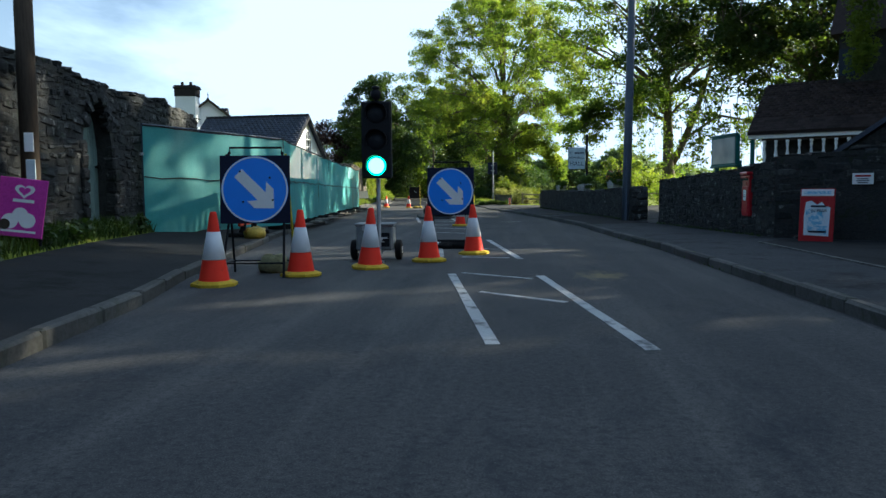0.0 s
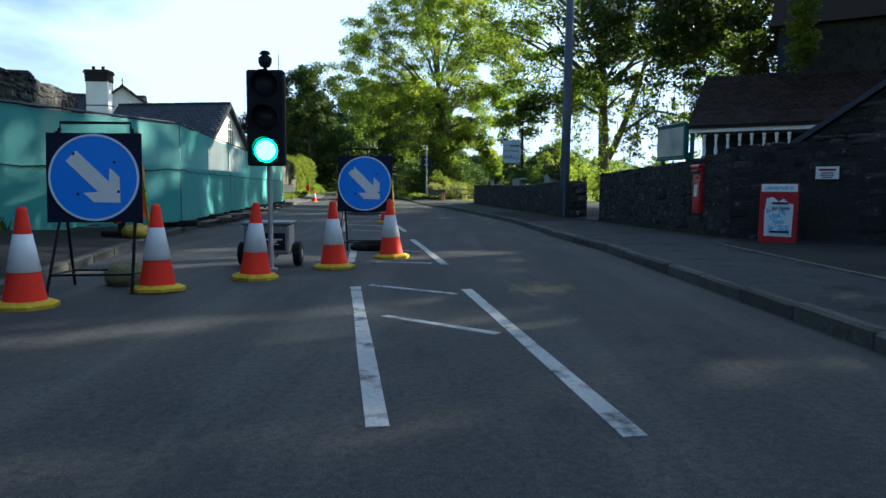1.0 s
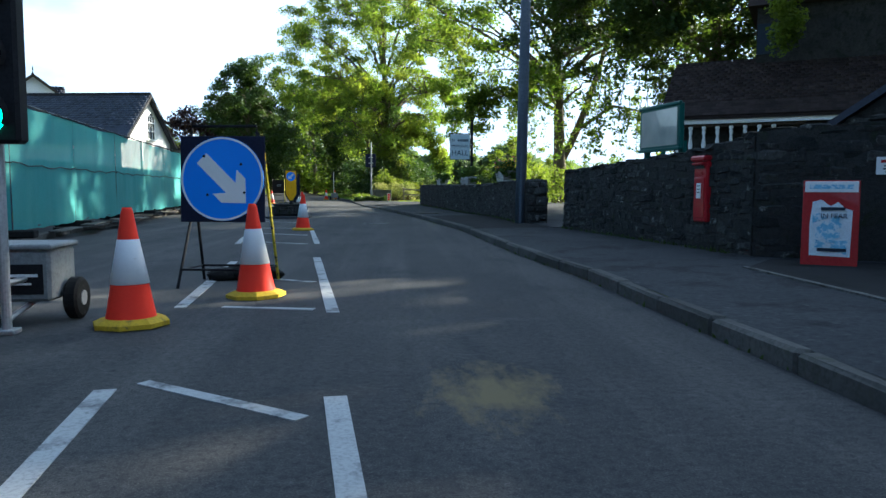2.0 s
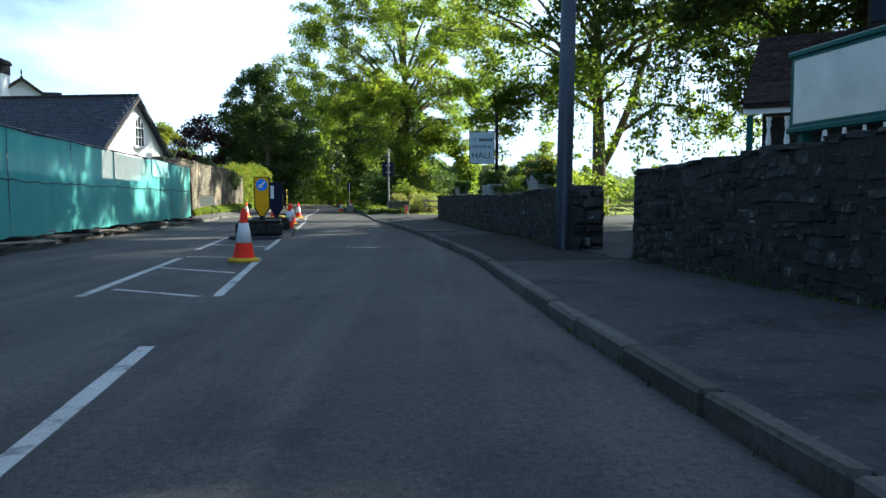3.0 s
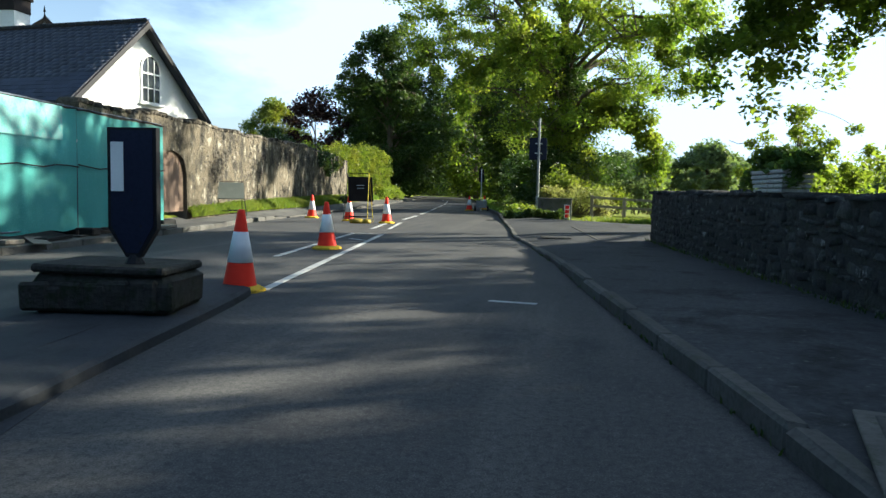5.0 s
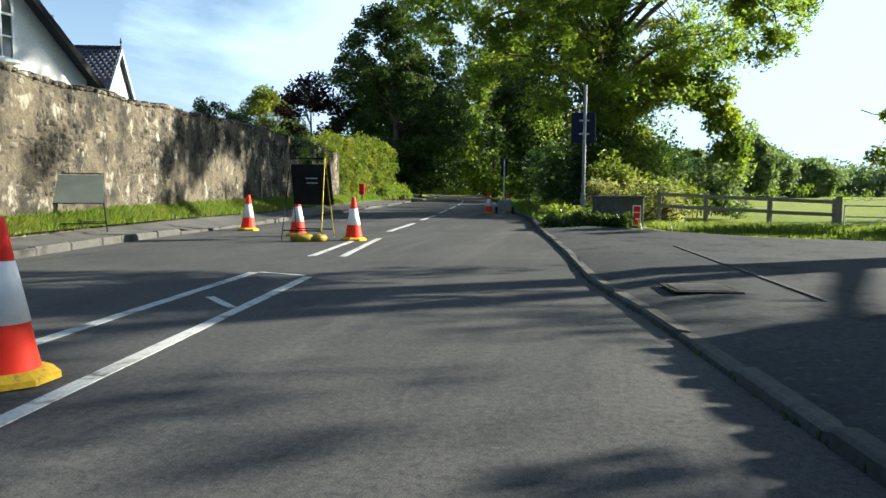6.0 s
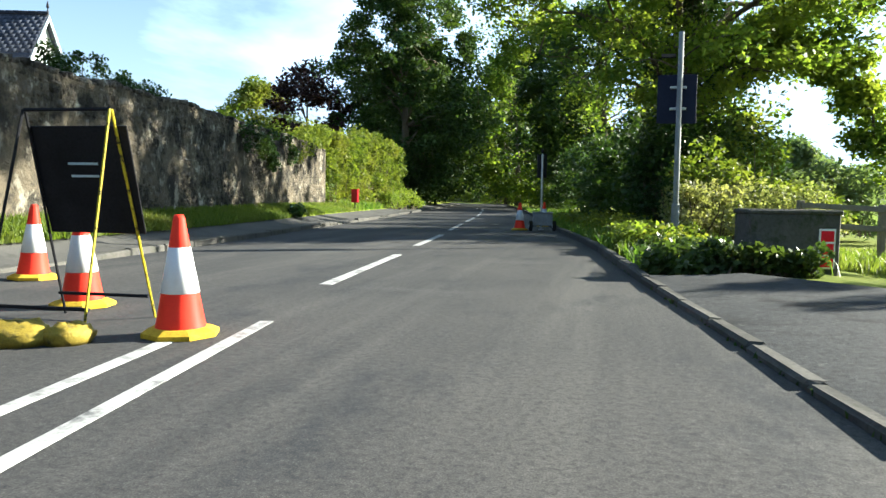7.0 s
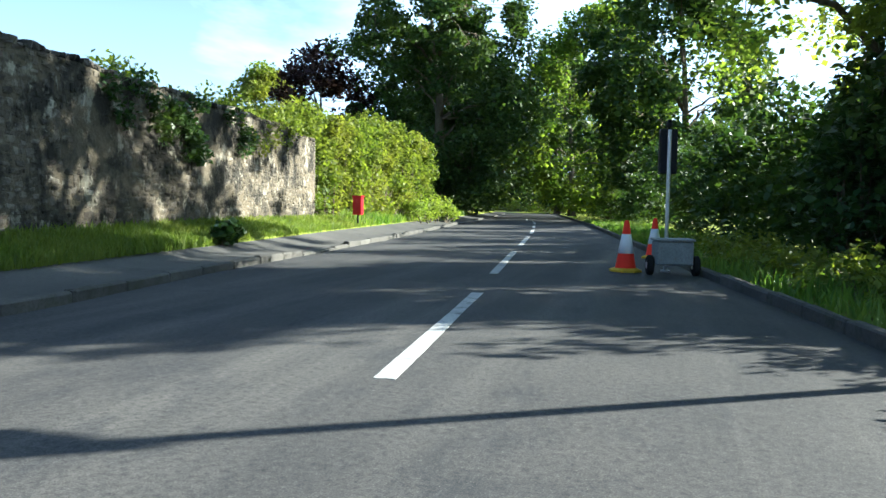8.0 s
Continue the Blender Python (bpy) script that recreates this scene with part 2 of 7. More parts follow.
MORTAR_BUFF = surface("buff_lime_render", (0.092, 0.079, 0.057), (0.148, 0.126, 0.090), 0.97, 0.42, 9, (0.034, 0.032, 0.027), (0.47, 0.58), 1.0, 0.06, spec=0.08, fleck=(0.24, 0.222, 0.175), fleck_at=(0.57, 0.65), fleck_size=2.4)
RENDER_WHITE = surface("white_render", (0.66, 0.66, 0.64), (0.76, 0.76, 0.74), 0.85, 0.7, 24, (0.56, 0.56, 0.52), (0.62, 0.8), 0.2, 0.006)
SLATE = surface("roof_slate", (0.026, 0.032, 0.050), (0.042, 0.049, 0.068), 0.6, 1.6, 20, (0.07, 0.07, 0.066), (0.66, 0.8), 0.3, 0.006, per_piece=0.3, spec=0.3)
SLATE_J = surface("roof_slate_joined", (0.026, 0.032, 0.050), (0.042, 0.049, 0.068), 0.6, 1.6, 20, (0.07, 0.07, 0.066), (0.66, 0.8), 0.3, 0.006, per_piece=0.3, spec=0.3, island=True)
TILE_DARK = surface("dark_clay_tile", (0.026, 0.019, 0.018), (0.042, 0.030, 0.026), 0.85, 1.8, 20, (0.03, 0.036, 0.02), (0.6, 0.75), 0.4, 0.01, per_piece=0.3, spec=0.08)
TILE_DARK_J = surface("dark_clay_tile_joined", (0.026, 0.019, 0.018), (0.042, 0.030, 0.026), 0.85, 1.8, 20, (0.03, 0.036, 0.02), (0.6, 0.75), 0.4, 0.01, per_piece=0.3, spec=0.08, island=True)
WHITE_PAINT = surface("white_gloss_paint", (0.72, 0.72, 0.70), (0.80, 0.80, 0.78), 0.45, 1.5, 30, (0.55, 0.54, 0.50), (0.66, 0.8), 0.1, 0.002)
DARK_WOOD = surface("dark_timber", (0.045, 0.034, 0.026), (0.085, 0.066, 0.050), 0.8, 3, 40, None, bump=0.5, depth=0.006, stretch=(1, 1, 0.12))
GREY_WOOD = surface("weathered_timber", (0.16, 0.14, 0.115), (0.24, 0.215, 0.18), 0.9, 3, 40, (0.10, 0.11, 0.07), (0.6, 0.75), 0.5, 0.006)
POLE_GREY = surface("grey_painted_steel", (0.070, 0.088, 0.118), (0.11, 0.127, 0.155), 0.55, 1.2, 24, (0.07, 0.08, 0.075), (0.6, 0.75), 0.15, 0.003)
GALV = surface("galvanised_steel", (0.42, 0.43, 0.44), (0.54, 0.55, 0.56), 0.45, 6, 45, (0.32, 0.32, 0.31), (0.6, 0.75), 0.1, 0.002, metal=0.7)
BLACK = surface("black_plastic", (0.012, 0.012, 0.014), (0.022, 0.022, 0.025), 0.5, 4, 60, None, bump=0.15, depth=0.002)
RUBBER = surface("black_rubber", (0.014, 0.014, 0.014), (0.025, 0.025, 0.024), 0.85, 4, 50, (0.07, 0.068, 0.06), (0.6, 0.75), 0.3, 0.003)
NAVY = surface("navy_sign_back", (0.012, 0.015, 0.035), (0.018, 0.022, 0.045), 0.5, 2, 40, None, bump=0.1, depth=0.002)
SIGN_BLUE = surface("sign_blue", (0.012, 0.23, 0.90), (0.018, 0.26, 0.94), 0.42, 5, 420, (0.10, 0.20, 0.50), (0.70, 0.80), 0.05, 0.001, spec=0.5)
SIGN_WHITE = surface("sign_white", (0.74, 0.75, 0.74), (0.82, 0.82, 0.80), 0.42, 5, 420, (0.55, 0.54, 0.50), (0.66, 0.78), 0.05, 0.001)
SIGN_YELLOW = surface("sign_yellow", (0.90, 0.44, 0.008), (0.95, 0.48, 0.010), 0.4, 5, 420, (0.70, 0.34, 0.02), (0.72, 0.85), 0.05, 0.001)
CONE_RED = surface("cone_red", (0.84, 0.040, 0.022), (0.90, 0.060, 0.032), 0.5, 5, 300, (0.42, 0.05, 0.03), (0.64, 0.76), 0.1, 0.002, per_piece=0.1)
CONE_WHITE = surface("cone_sleeve", (0.70, 0.71, 0.72), (0.80, 0.80, 0.80), 0.35, 6, 300, (0.48, 0.46, 0.42), (0.64, 0.75), 0.1, 0.002, per_piece=0.08)
CONE_BASE = surface("cone_base_yellow", (0.50, 0.33, 0.025), (0.60, 0.41, 0.04), 0.75, 6, 50, (0.17, 0.13, 0.05), (0.55, 0.68), 0.3, 0.004)
BARRIER_RED = surface("barrier_red", (0.56, 0.055, 0.022), (0.64, 0.075, 0.03), 0.5, 3, 40, (0.35, 0.07, 0.05), (0.62, 0.75), 0.1, 0.002)
POST_RED = surface("postbox_red", (0.33, 0.012, 0.020), (0.40, 0.018, 0.026), 0.35, 2, 40, (0.26, 0.015, 0.015), (0.66, 0.8), 0.1, 0.002, coat=0.3)
SACK = surface("sandbag_yellow", (0.25, 0.19, 0.030), (0.36, 0.28, 0.050), 0.38, 6, 60, (0.13, 0.11, 0.045), (0.55, 0.68), 0.6, 0.01)
NET_PALE = surface("pale_torn_netting", (0.17, 0.37, 0.35), (0.26, 0.46, 0.44), 0.7, 3, 40, (0.12, 0.42, 0.39), (0.5, 0.65), 0.3, 0.01)
PLATE_GREY = surface("dull_sign_plate", (0.13, 0.145, 0.125), (0.18, 0.195, 0.17), 0.6, 3, 200, (0.10, 0.11, 0.09), (0.6, 0.75), 0.1, 0.002)
SACK_DULL = surface("dull_sacking", (0.17, 0.165, 0.09), (0.25, 0.24, 0.13), 0.9, 6, 60, (0.09, 0.085, 0.05), (0.55, 0.68), 0.6, 0.01)
PALE_SLAT = surface("pale_painted_slats", (0.30, 0.30, 0.28), (0.42, 0.41, 0.38), 0.8, 4, 40, (0.14, 0.13, 0.11), (0.55, 0.68), 0.3, 0.004)
YELLOW_LEG = surface("yellow_painted_leg", (0.46, 0.37, 0.02), (0.54, 0.45, 0.04), 0.5, 6, 40, (0.06, 0.055, 0.02), (0.52, 0.60), 0.1, 0.002)
YELLOW_FRAME = surface("yellow_black_frame", (0.55, 0.45, 0.03), (0.62, 0.52, 0.05), 0.6, 6, 40, (0.03, 0.03, 0.03), (0.5, 0.6), 0.1, 0.002)
LIGHT_GREY = surface("pale_grey_steel", (0.18, 0.19, 0.19), (0.26, 0.27, 0.27), 0.6, 4, 40, (0.18, 0.16, 0.13), (0.62, 0.72), 0.15, 0.003)
GREEN_PAINT = surface("dark_green_paint", (0.010, 0.075, 0.065), (0.015, 0.095, 0.08), 0.4, 3, 40, None, bump=0.1, depth=0.002)
DOOR_GREEN = surface("faded_green_door", (0.11, 0.165, 0.150), (0.17, 0.225, 0.205), 0.75, 2, 30, (0.05, 0.07, 0.06), (0.55, 0.7), 0.4, 0.006, stretch=(6, 6, 0.4))
DOOR_BROWN = surface("brown_door", (0.155, 0.105, 0.078), (0.21, 0.15, 0.112), 0.7, 2, 30, None, bump=0.4, depth=0.006, stretch=(6, 6, 0.4))
PAPER = surface("poster_paper", (0.62, 0.68, 0.72), (0.74, 0.78, 0.80), 0.6, 8, 60, None, bump=0.2, depth=0.003)
PAPER_BLUE = surface("poster_blue", (0.16, 0.42, 0.60), (0.30, 0.55, 0.70), 0.6, 9, 60, (0.62, 0.70, 0.74), (0.5, 0.56), 0.2, 0.003)
LETTER = surface("dark_lettering", (0.02, 0.03, 0.045), (0.03, 0.04, 0.06), 0.6, 5, 60, None, bump=0)
MAGENTA = surface("magenta_board", (0.52, 0.045, 0.32), (0.58, 0.06, 0.36), 0.4, 3, 40, None, bump=0.05, depth=0.001)
SIGN_GREY = surface("pale_sign_panel", (0.44, 0.55, 0.58), (0.52, 0.62, 0.64), 0.5, 2, 40, (0.36, 0.45, 0.47), (0.6, 0.8), 0.05, 0.001)
REFLECT_RED = surface("red_reflector", (0.60, 0.015, 0.03), (0.68, 0.025, 0.04), 0.25, 5, 70, None, bump=0.1, depth=0.001)
BRICK_DARK = surface("dark_chimney_brick", (0.022, 0.019, 0.019), (0.038, 0.031, 0.029), 0.9, 4, 30, None, bump=0.4, depth=0.01)
ISLAND_STONE = surface("dirty_island_concrete", (0.030, 0.030, 0.029), (0.062, 0.060, 0.055), 0.95, 3, 24, (0.022, 0.028, 0.016), (0.5, 0.64), 0.9, 0.03)
FOOT_EDGE = surface("broken_concrete_edging", (0.10, 0.10, 0.095), (0.17, 0.165, 0.15), 0.95, 3, 24, (0.05, 0.05, 0.045), (0.5, 0.64), 0.7, 0.02)
CONCRETE = surface("mossy_concrete", (0.075, 0.073, 0.066), (0.125, 0.12, 0.107), 0.92, 2, 24, (0.04, 0.05, 0.026), (0.52, 0.66), 0.6, 0.015)
BARK = surface("bark", (0.085, 0.068, 0.048), (0.15, 0.125, 0.09), 0.95, 2, 16, (0.07, 0.085, 0.045), (0.55, 0.7), 0.9, 0.04, stretch=(1, 1, 0.25))
NETTING = netting_material()
LEAF_ASH = leafy("ash_leaves", (0.076, 0.126, 0.022), (0.152, 0.202, 0.036), (0.210, 0.228, 0.040), 0.55)
LEAF_MAPLE = leafy("maple_leaves", (0.040, 0.074, 0.014), (0.096, 0.138, 0.023), (0.145, 0.170, 0.028), 0.60)
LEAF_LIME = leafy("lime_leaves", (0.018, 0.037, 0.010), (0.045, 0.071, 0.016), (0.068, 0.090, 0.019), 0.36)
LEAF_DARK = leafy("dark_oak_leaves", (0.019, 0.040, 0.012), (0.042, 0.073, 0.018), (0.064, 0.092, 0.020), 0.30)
LEAF_COPPER = leafy("copper_leaves", (0.020, 0.010, 0.014), (0.038, 0.018, 0.022), (0.03, 0.02, 0.018), 0.3)
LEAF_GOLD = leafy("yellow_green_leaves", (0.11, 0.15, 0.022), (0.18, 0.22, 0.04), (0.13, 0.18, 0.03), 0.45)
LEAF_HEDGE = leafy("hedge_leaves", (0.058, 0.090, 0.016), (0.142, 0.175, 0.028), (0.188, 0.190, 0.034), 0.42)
LEAF_PLANTER = leafy("planter_leaves", (0.036, 0.074, 0.024), (0.088, 0.138, 0.038), (0.10, 0.135, 0.04), 0.45)
LEAF_IVY = leafy("ivy_leaves", (0.020, 0.045, 0.015), (0.045, 0.080, 0.022), (0.06, 0.08, 0.022), 0.3, 0.4)
# distance haze is mixed into this green: paler and bluer than near leaves
LEAF_HAZED = leafy("haze_tinted_leaves", (0.080, 0.118, 0.070), (0.115, 0.155, 0.085), (0.145, 0.175, 0.088), 0.42)
BLADES = leafy("grass_blades", (0.058, 0.115, 0.018), (0.11, 0.175, 0.028), (0.155, 0.19, 0.042), 0.4)
LAWN = leafy("lawn_blades", (0.078, 0.118, 0.020), (0.132, 0.170, 0.034), (0.190, 0.200, 0.052), 0.42)
STRAW = leafy("straw_grass_blades", (0.20, 0.20, 0.10), (0.28, 0.27, 0.14), (0.15, 0.18, 0.075), 0.4)
PETAL_PINK = leafy("pink_petals", (0.45, 0.03, 0.16), (0.55, 0.08, 0.22), (0.5, 0.2, 0.3), 0.3)
PETAL_GOLD = leafy("golden_petals", (0.7, 0.45, 0.02), (0.8, 0.55, 0.05), (0.7, 0.4, 0.02), 0.3)
PETAL_WHITE = leafy("white_petals", (0.6, 0.6, 0.55), (0.7, 0.68, 0.62), (0.7, 0.7, 0.6), 0.3)
LENS_OFF = surface("dark_signal_lens", (0.018, 0.02, 0.024), (0.03, 0.032, 0.036), 0.15, 4, 40, None, bump=0.2, depth=0.003)
LENS_GREEN = glow("green_signal_lens", (0.17, 1.0, 0.42), 1.4)


def glass_pane():
    m, nodes, links, bsdf = tree_of("window_glass")
    bsdf.inputs["Base Color"].default_value = (0.03, 0.035, 0.045, 1)
    bsdf.inputs["Roughness"].default_value, bsdf.inputs["Specular IOR Level"].default_value = 0.06, 0.9
    return m


GLASS = glass_pane()
LENS_RIM = glow("green_lens_rim", (0.03, 0.95, 0.50), 1.3)


def board_glass():
    m, nodes, links, bsdf = tree_of("cloudy_noticeboard_glazing")
    n = noise_node(nodes, links, 2.2, 3, 0.5, None, "World")
    links.new(mixed(nodes, links, n, (0.20, 0.23, 0.22), (0.36, 0.38, 0.34), 0.3, 0.7), bsdf.inputs["Base Color"])
    bsdf.inputs["Roughness"].default_value, bsdf.inputs["Coat Weight"].default_value = 0.2, 1.0
    return m


BOARD_GLASS = board_glass()

# ---- building helpers ----
rng = random.Random(7)


class Form:
    """Collects vertices and faces of one mesh."""

    def __init__(self):
        self.v, self.f = [], []

    def add(self, verts, faces, m=None):
        n = len(self.v)
        self.v += [tuple(m @ Vector(p)) if m else tuple(p) for p in verts]
        self.f += [tuple(i + n for i in face) for face in faces]
        return self

    def box(self, sx, sy, sz, m=None, c=0.0):
        """A box, centred in x and y, standing on z = 0; c: chamfer of its edges."""
        hx, hy = sx / 2, sy / 2
        c = min(c, sx * 0.3, sy * 0.3, sz * 0.3)
        if c <= 0:
            vs = [(x, y, z) for z in (0, sz) for x, y in ((-hx, -hy), (hx, -hy), (hx, hy), (-hx, hy))]
            return self.add(vs, [(3, 2, 1, 0), (4, 5, 6, 7), (0, 1, 5, 4), (1, 2, 6, 5), (2, 3, 7, 6), (3, 0, 4, 7)], m)
        vs, fs, key = [], [], {}
        for ix in (-1, 1):
            for iy in (-1, 1):
                for iz in (-1, 1):
                    for ax in range(3):
                        key[ix, iy, iz, ax] = len(vs)
                        p = [ix * hx, iy * hy, sz / 2 + iz * sz / 2]
                        for o, s in zip(range(3), (ix, iy, iz)):
                            if o != ax:
                                p[o] -= s * c
                        vs.append(tuple(p))
        for ax in range(3):
            a, b = [i for i in range(3) if i != ax]
            for s in (-1, 1):
                loop = []
                for sa, sb in ((-1, -1), (1, -1), (1, 1), (-1, 1)):
                    k = [0, 0, 0]
                    k[ax], k[a], k[b] = s, sa, sb
                    loop.append(key[(*k, ax)])
                fs.append(tuple(loop) if (s > 0) == (ax != 1) else tuple(reversed(loop)))
            for sa in (-1, 1):
                for sb in (-1, 1):
                    q = []
                    for s, o in ((-1, a), (1, a), (1, b), (-1, b)):
                        k = [0, 0, 0]
                        k[ax], k[a], k[b] = s, sa, sb
                        q.append(key[(*k, o)])
                    fs.append(tuple(q))
        for ix in (-1, 1):
            for iy in (-1, 1):
                for iz in (-1, 1):
                    fs.append(tuple(key[ix, iy, iz, ax] for ax in range(3)))
        return self.add(vs, fs, m)

    def ring(self, profile, seg=16, m=None, cap=True):
        """A turned shape: profile of (radius, z) from bottom to top."""
        vs, fs = [], []
        for r, z in profile:
            vs += [(r * math.cos(2 * math.pi * i / seg), r * math.sin(2 * math.pi * i / seg), z) for i in range(seg)]
        for j in range(len(profile) - 1):
            fs += [(j * seg + i, j * seg + (i + 1) % seg, (j + 1) * seg + (i + 1) % seg, (j + 1) * seg + i) for i in range(seg)]
        if cap:
            fs += [tuple(range(seg - 1, -1, -1)), tuple(range((len(profile) - 1) * seg, len(profile) * seg))]
        return self.add(vs, fs, m)

    def tube(self, pts, radii, seg=8):
        """A tube along pts, with a radius for each."""
        pts = [Vector(p) for p in pts]
        if not isinstance(radii, (list, tuple)):
            radii = [radii] * len(pts)
        vs, fs = [], []
        for i, p in enumerate(pts):
            d = (pts[min(i + 1, len(pts) - 1)] - pts[max(i - 1, 0)]).normalized()
            side = d.cross(Vector((0, 0, 1)))
            side = side.normalized() if side.length > 1e-3 else Vector((1, 0, 0))
            up = side.cross(d)
            vs += [tuple(p + radii[i] * (math.cos(2 * math.pi * k / seg) * side + math.sin(2 * math.pi * k / seg) * up)) for k in range(seg)]
        for j in range(len(pts) - 1):
            fs += [(j * seg + k, j * seg + (k + 1) % seg, (j + 1) * seg + (k + 1) % seg, (j + 1) * seg + k) for k in range(seg)]
        fs += [tuple(range(seg - 1, -1, -1)), tuple(range((len(pts) - 1) * seg, len(pts) * seg))]
        return self.add(vs, fs)

    def prism(self, outline, depth, m=None):
        """An outline in x and z, extruded from y = 0 to y = depth."""
        n = len(outline)
        vs = [(x, 0, z) for x, z in outline] + [(x, depth, z) for x, z in outline]
        fs = [tuple(range(n)), tuple(range(2 * n - 1, n - 1, -1))]
        fs += [(i, i + n, (i + 1) % n + n, (i + 1) % n) for i in range(n)]
        return self.add(vs, fs, m)

    def mesh(self, name, material):
        me = bpy.data.meshes.new(name)
        me.from_pydata(self.v, [], self.f)
        bm = bmesh.new()
        bm.from_mesh(me)
        bmesh.ops.recalc_face_normals(bm, faces=bm.faces)
        bm.to_mesh(me)
        bm.free()
        me.materials.append(material)
        return me


def smooth(me):
    me.shade_smooth()
    return me


def thing(name, label, category, m=None, group="", kind=""):
    ob = tagged(new(name), label, category, group, kind)
    ob.empty_display_size = 0.2
    if m is not None:
        ob.matrix_world = m
    return ob


def part(name, form, material, parent=None, label="", soft=False, m=None):
    me = form.mesh(name, material) if isinstance(form, Form) else form
    if soft:
        smooth(me)
    ob = new(name, me)
    ob.parent = parent
    if m is not None:
        ob.matrix_basis = m
    return tagged(ob, label)


def solo(name, form, material, label, category, group="", kind="", m=None, soft=False):
    ob = part(name, form, material, None, "", soft, m)
    return tagged(ob, label, category, group, kind)


def along(points):
    """x as a function of y along a polyline of (x, y)."""
    xs, ys = [p[0] for p in points], [p[1] for p in points]
    return lambda y: float(np.interp(y, ys, xs))


def arrays(name, verts, faces, material):
    """A mesh of many equal-sided faces from arrays."""
    me = bpy.data.meshes.new(name)
    n, k = faces.shape
    me.vertices.add(len(verts))
    me.vertices.foreach_set("co", np.ascontiguousarray(verts, np.float32).ravel())
    me.loops.add(n * k)
    me.loops.foreach_set("vertex_index", np.ascontiguousarray(faces, np.int32).ravel())
    me.polygons.add(n)
    me.polygons.foreach_set("loop_start", np.arange(0, n * k, k, dtype=np.int32))
    me.update(calc_edges=True)
    me.materials.append(material)
    return me


def lettering(text, size, material, parent, m, name="lettering", label="", wide=1.0):
    cu = bpy.data.curves.new("letters", "FONT")
    cu.body, cu.size, cu.align_x, cu.align_y, cu.extrude = text, size, "CENTER", "CENTER", 0.0015
    tmp = bpy.data.objects.new("letters", cu)
    me = bpy.data.meshes.new_from_object(tmp)
    bpy.data.objects.remove(tmp)
    bpy.data.curves.remove(cu)
    for v in me.vertices:
        v.co = (v.co.x * wide, -v.co.z, v.co.y)
    me.materials.clear()
    me.materials.append(material)
    return part(name, me, material, parent, label, m=m)


# ---- plan: lines of the street, x by y ----
kerb_right = along([(2.4, -40), (2.55, -6), (2.63, 2.5), (2.58, 5.2), (2.5, 8.8), (2.27, 11.5), (1.96, 17.4), (1.57, 20.6), (1.3, 22.9), (1.0, 25), (0.33, 29.4),
                    (-0.02, 32), (-0.6, 35.4), (-1.05, 37.6), (-1.35, 40.4), (-1.75, 43.5), (-2.07, 45.8), (-2.36, 48), (-2.65, 50.6), (-3.17, 54), (-3.95, 58.4), (-5.4, 68), (-7.5, 82),
                    (-10.8, 102), (-15.2, 127), (-20, 138), (-28, 148), (-42, 160), (-90, 190)])
kerb_left = along([(-1.2, -40), (-2.1, -3), (-2.55, 0), (-2.95, 2.5), (-3.5, 4.7), (-3.7, 5.9), (-4.17, 8.4), (-4.78, 11.6), (-5.5, 16), (-6.1, 21), (-6.8, 27),
                   (-7.4, 34), (-7.84, 37.8), (-8.24, 39.8), (-8.6, 42.5), (-9.09, 48.5), (-9.5, 52.5), (-10.05, 55.6), (-10.6, 60.4), (-11.3, 66), (-13.6, 81), (-16.5, 101), (-20.5, 126), (-25.5, 138), (-34, 148), (-48, 160), (-96, 190)])
wall_left = along([(-4.0, -40), (-5.0, -1), (-5.75, 4.3), (-6.2, 7.0), (-6.57, 9.4), (-7.18, 13.4), (-8.2, 33), (-8.6, 37.6), (-9.4, 42), (-11.1, 51),
                   (-12.1, 56.3), (-12.8, 60), (-13.7, 66), (-16.4, 82), (-19.5, 101), (-24, 126), (-29.5, 138), (-38, 148), (-52, 160), (-100, 190)])
grass_left = along([(-3.6, -40), (-4.3, -1), (-5.15, 3.9), (-5.85, 6.6), (-6.3, 9.3), (-6.7, 11.6), (-7.2, 18), (-7.9, 33), (-8.45, 37.5), (-9.1, 41), (-9.6, 44.5),
                    (-10.05, 50), (-10.45, 52.6), (-11.0, 56), (-12.2, 63.0), (-14.7, 80), (-17.6, 101), (-21.6, 126), (-26.8, 138), (-35.5, 148), (-49.5, 160), (-97.5, 190)])
hall_wall = along([(3.38, 17.6), (3.2, 21.3), (2.75, 24.3), (2.2, 30.0), (1.62, 36.0)])


def foot_rise(y):
    """Height of the left footway at its back edge."""
    return float(np.interp(y, [0, 4, 12, 18, 30, 40, 200], [0.22, 0.25, 0.25, 0.2, 0.2, 0.23, 0.2]))


def bank(y):
    """Height of the ground at the foot of the left walls."""
    return float(np.interp(y, [0, 4, 13, 20, 30, 38, 42, 60, 70, 200], [0.4, 0.45, 0.46, 0.3, 0.28, 0.38, 0.45, 0.52, 0.48, 0.3]))


def drop_right(y):
    """How far the kerb and footway dip at the drive mouth."""
    return float(np.interp(y, [30, 34, 45, 48], [0.0, 0.065, 0.065, 0.0]))


def drop_left(y):
    """How far the kerb opposite dips at the garden entrances."""
    return float(np.interp(y, [43.0, 43.4, 46.6, 47.2, 58.6, 59.0, 61.0, 61.5], [0.0, 0.065, 0.065, 0.0, 0.0, 0.06, 0.06, 0.0]))


ROWS = [-60, -45, -40, -30, -22, -16] + [-10 + 0.5 * i for i in range(281)] + [134, 138, 142, 148, 154, 160, 175, 190, 230, 258, 320, 420, 600, 900, 1600]


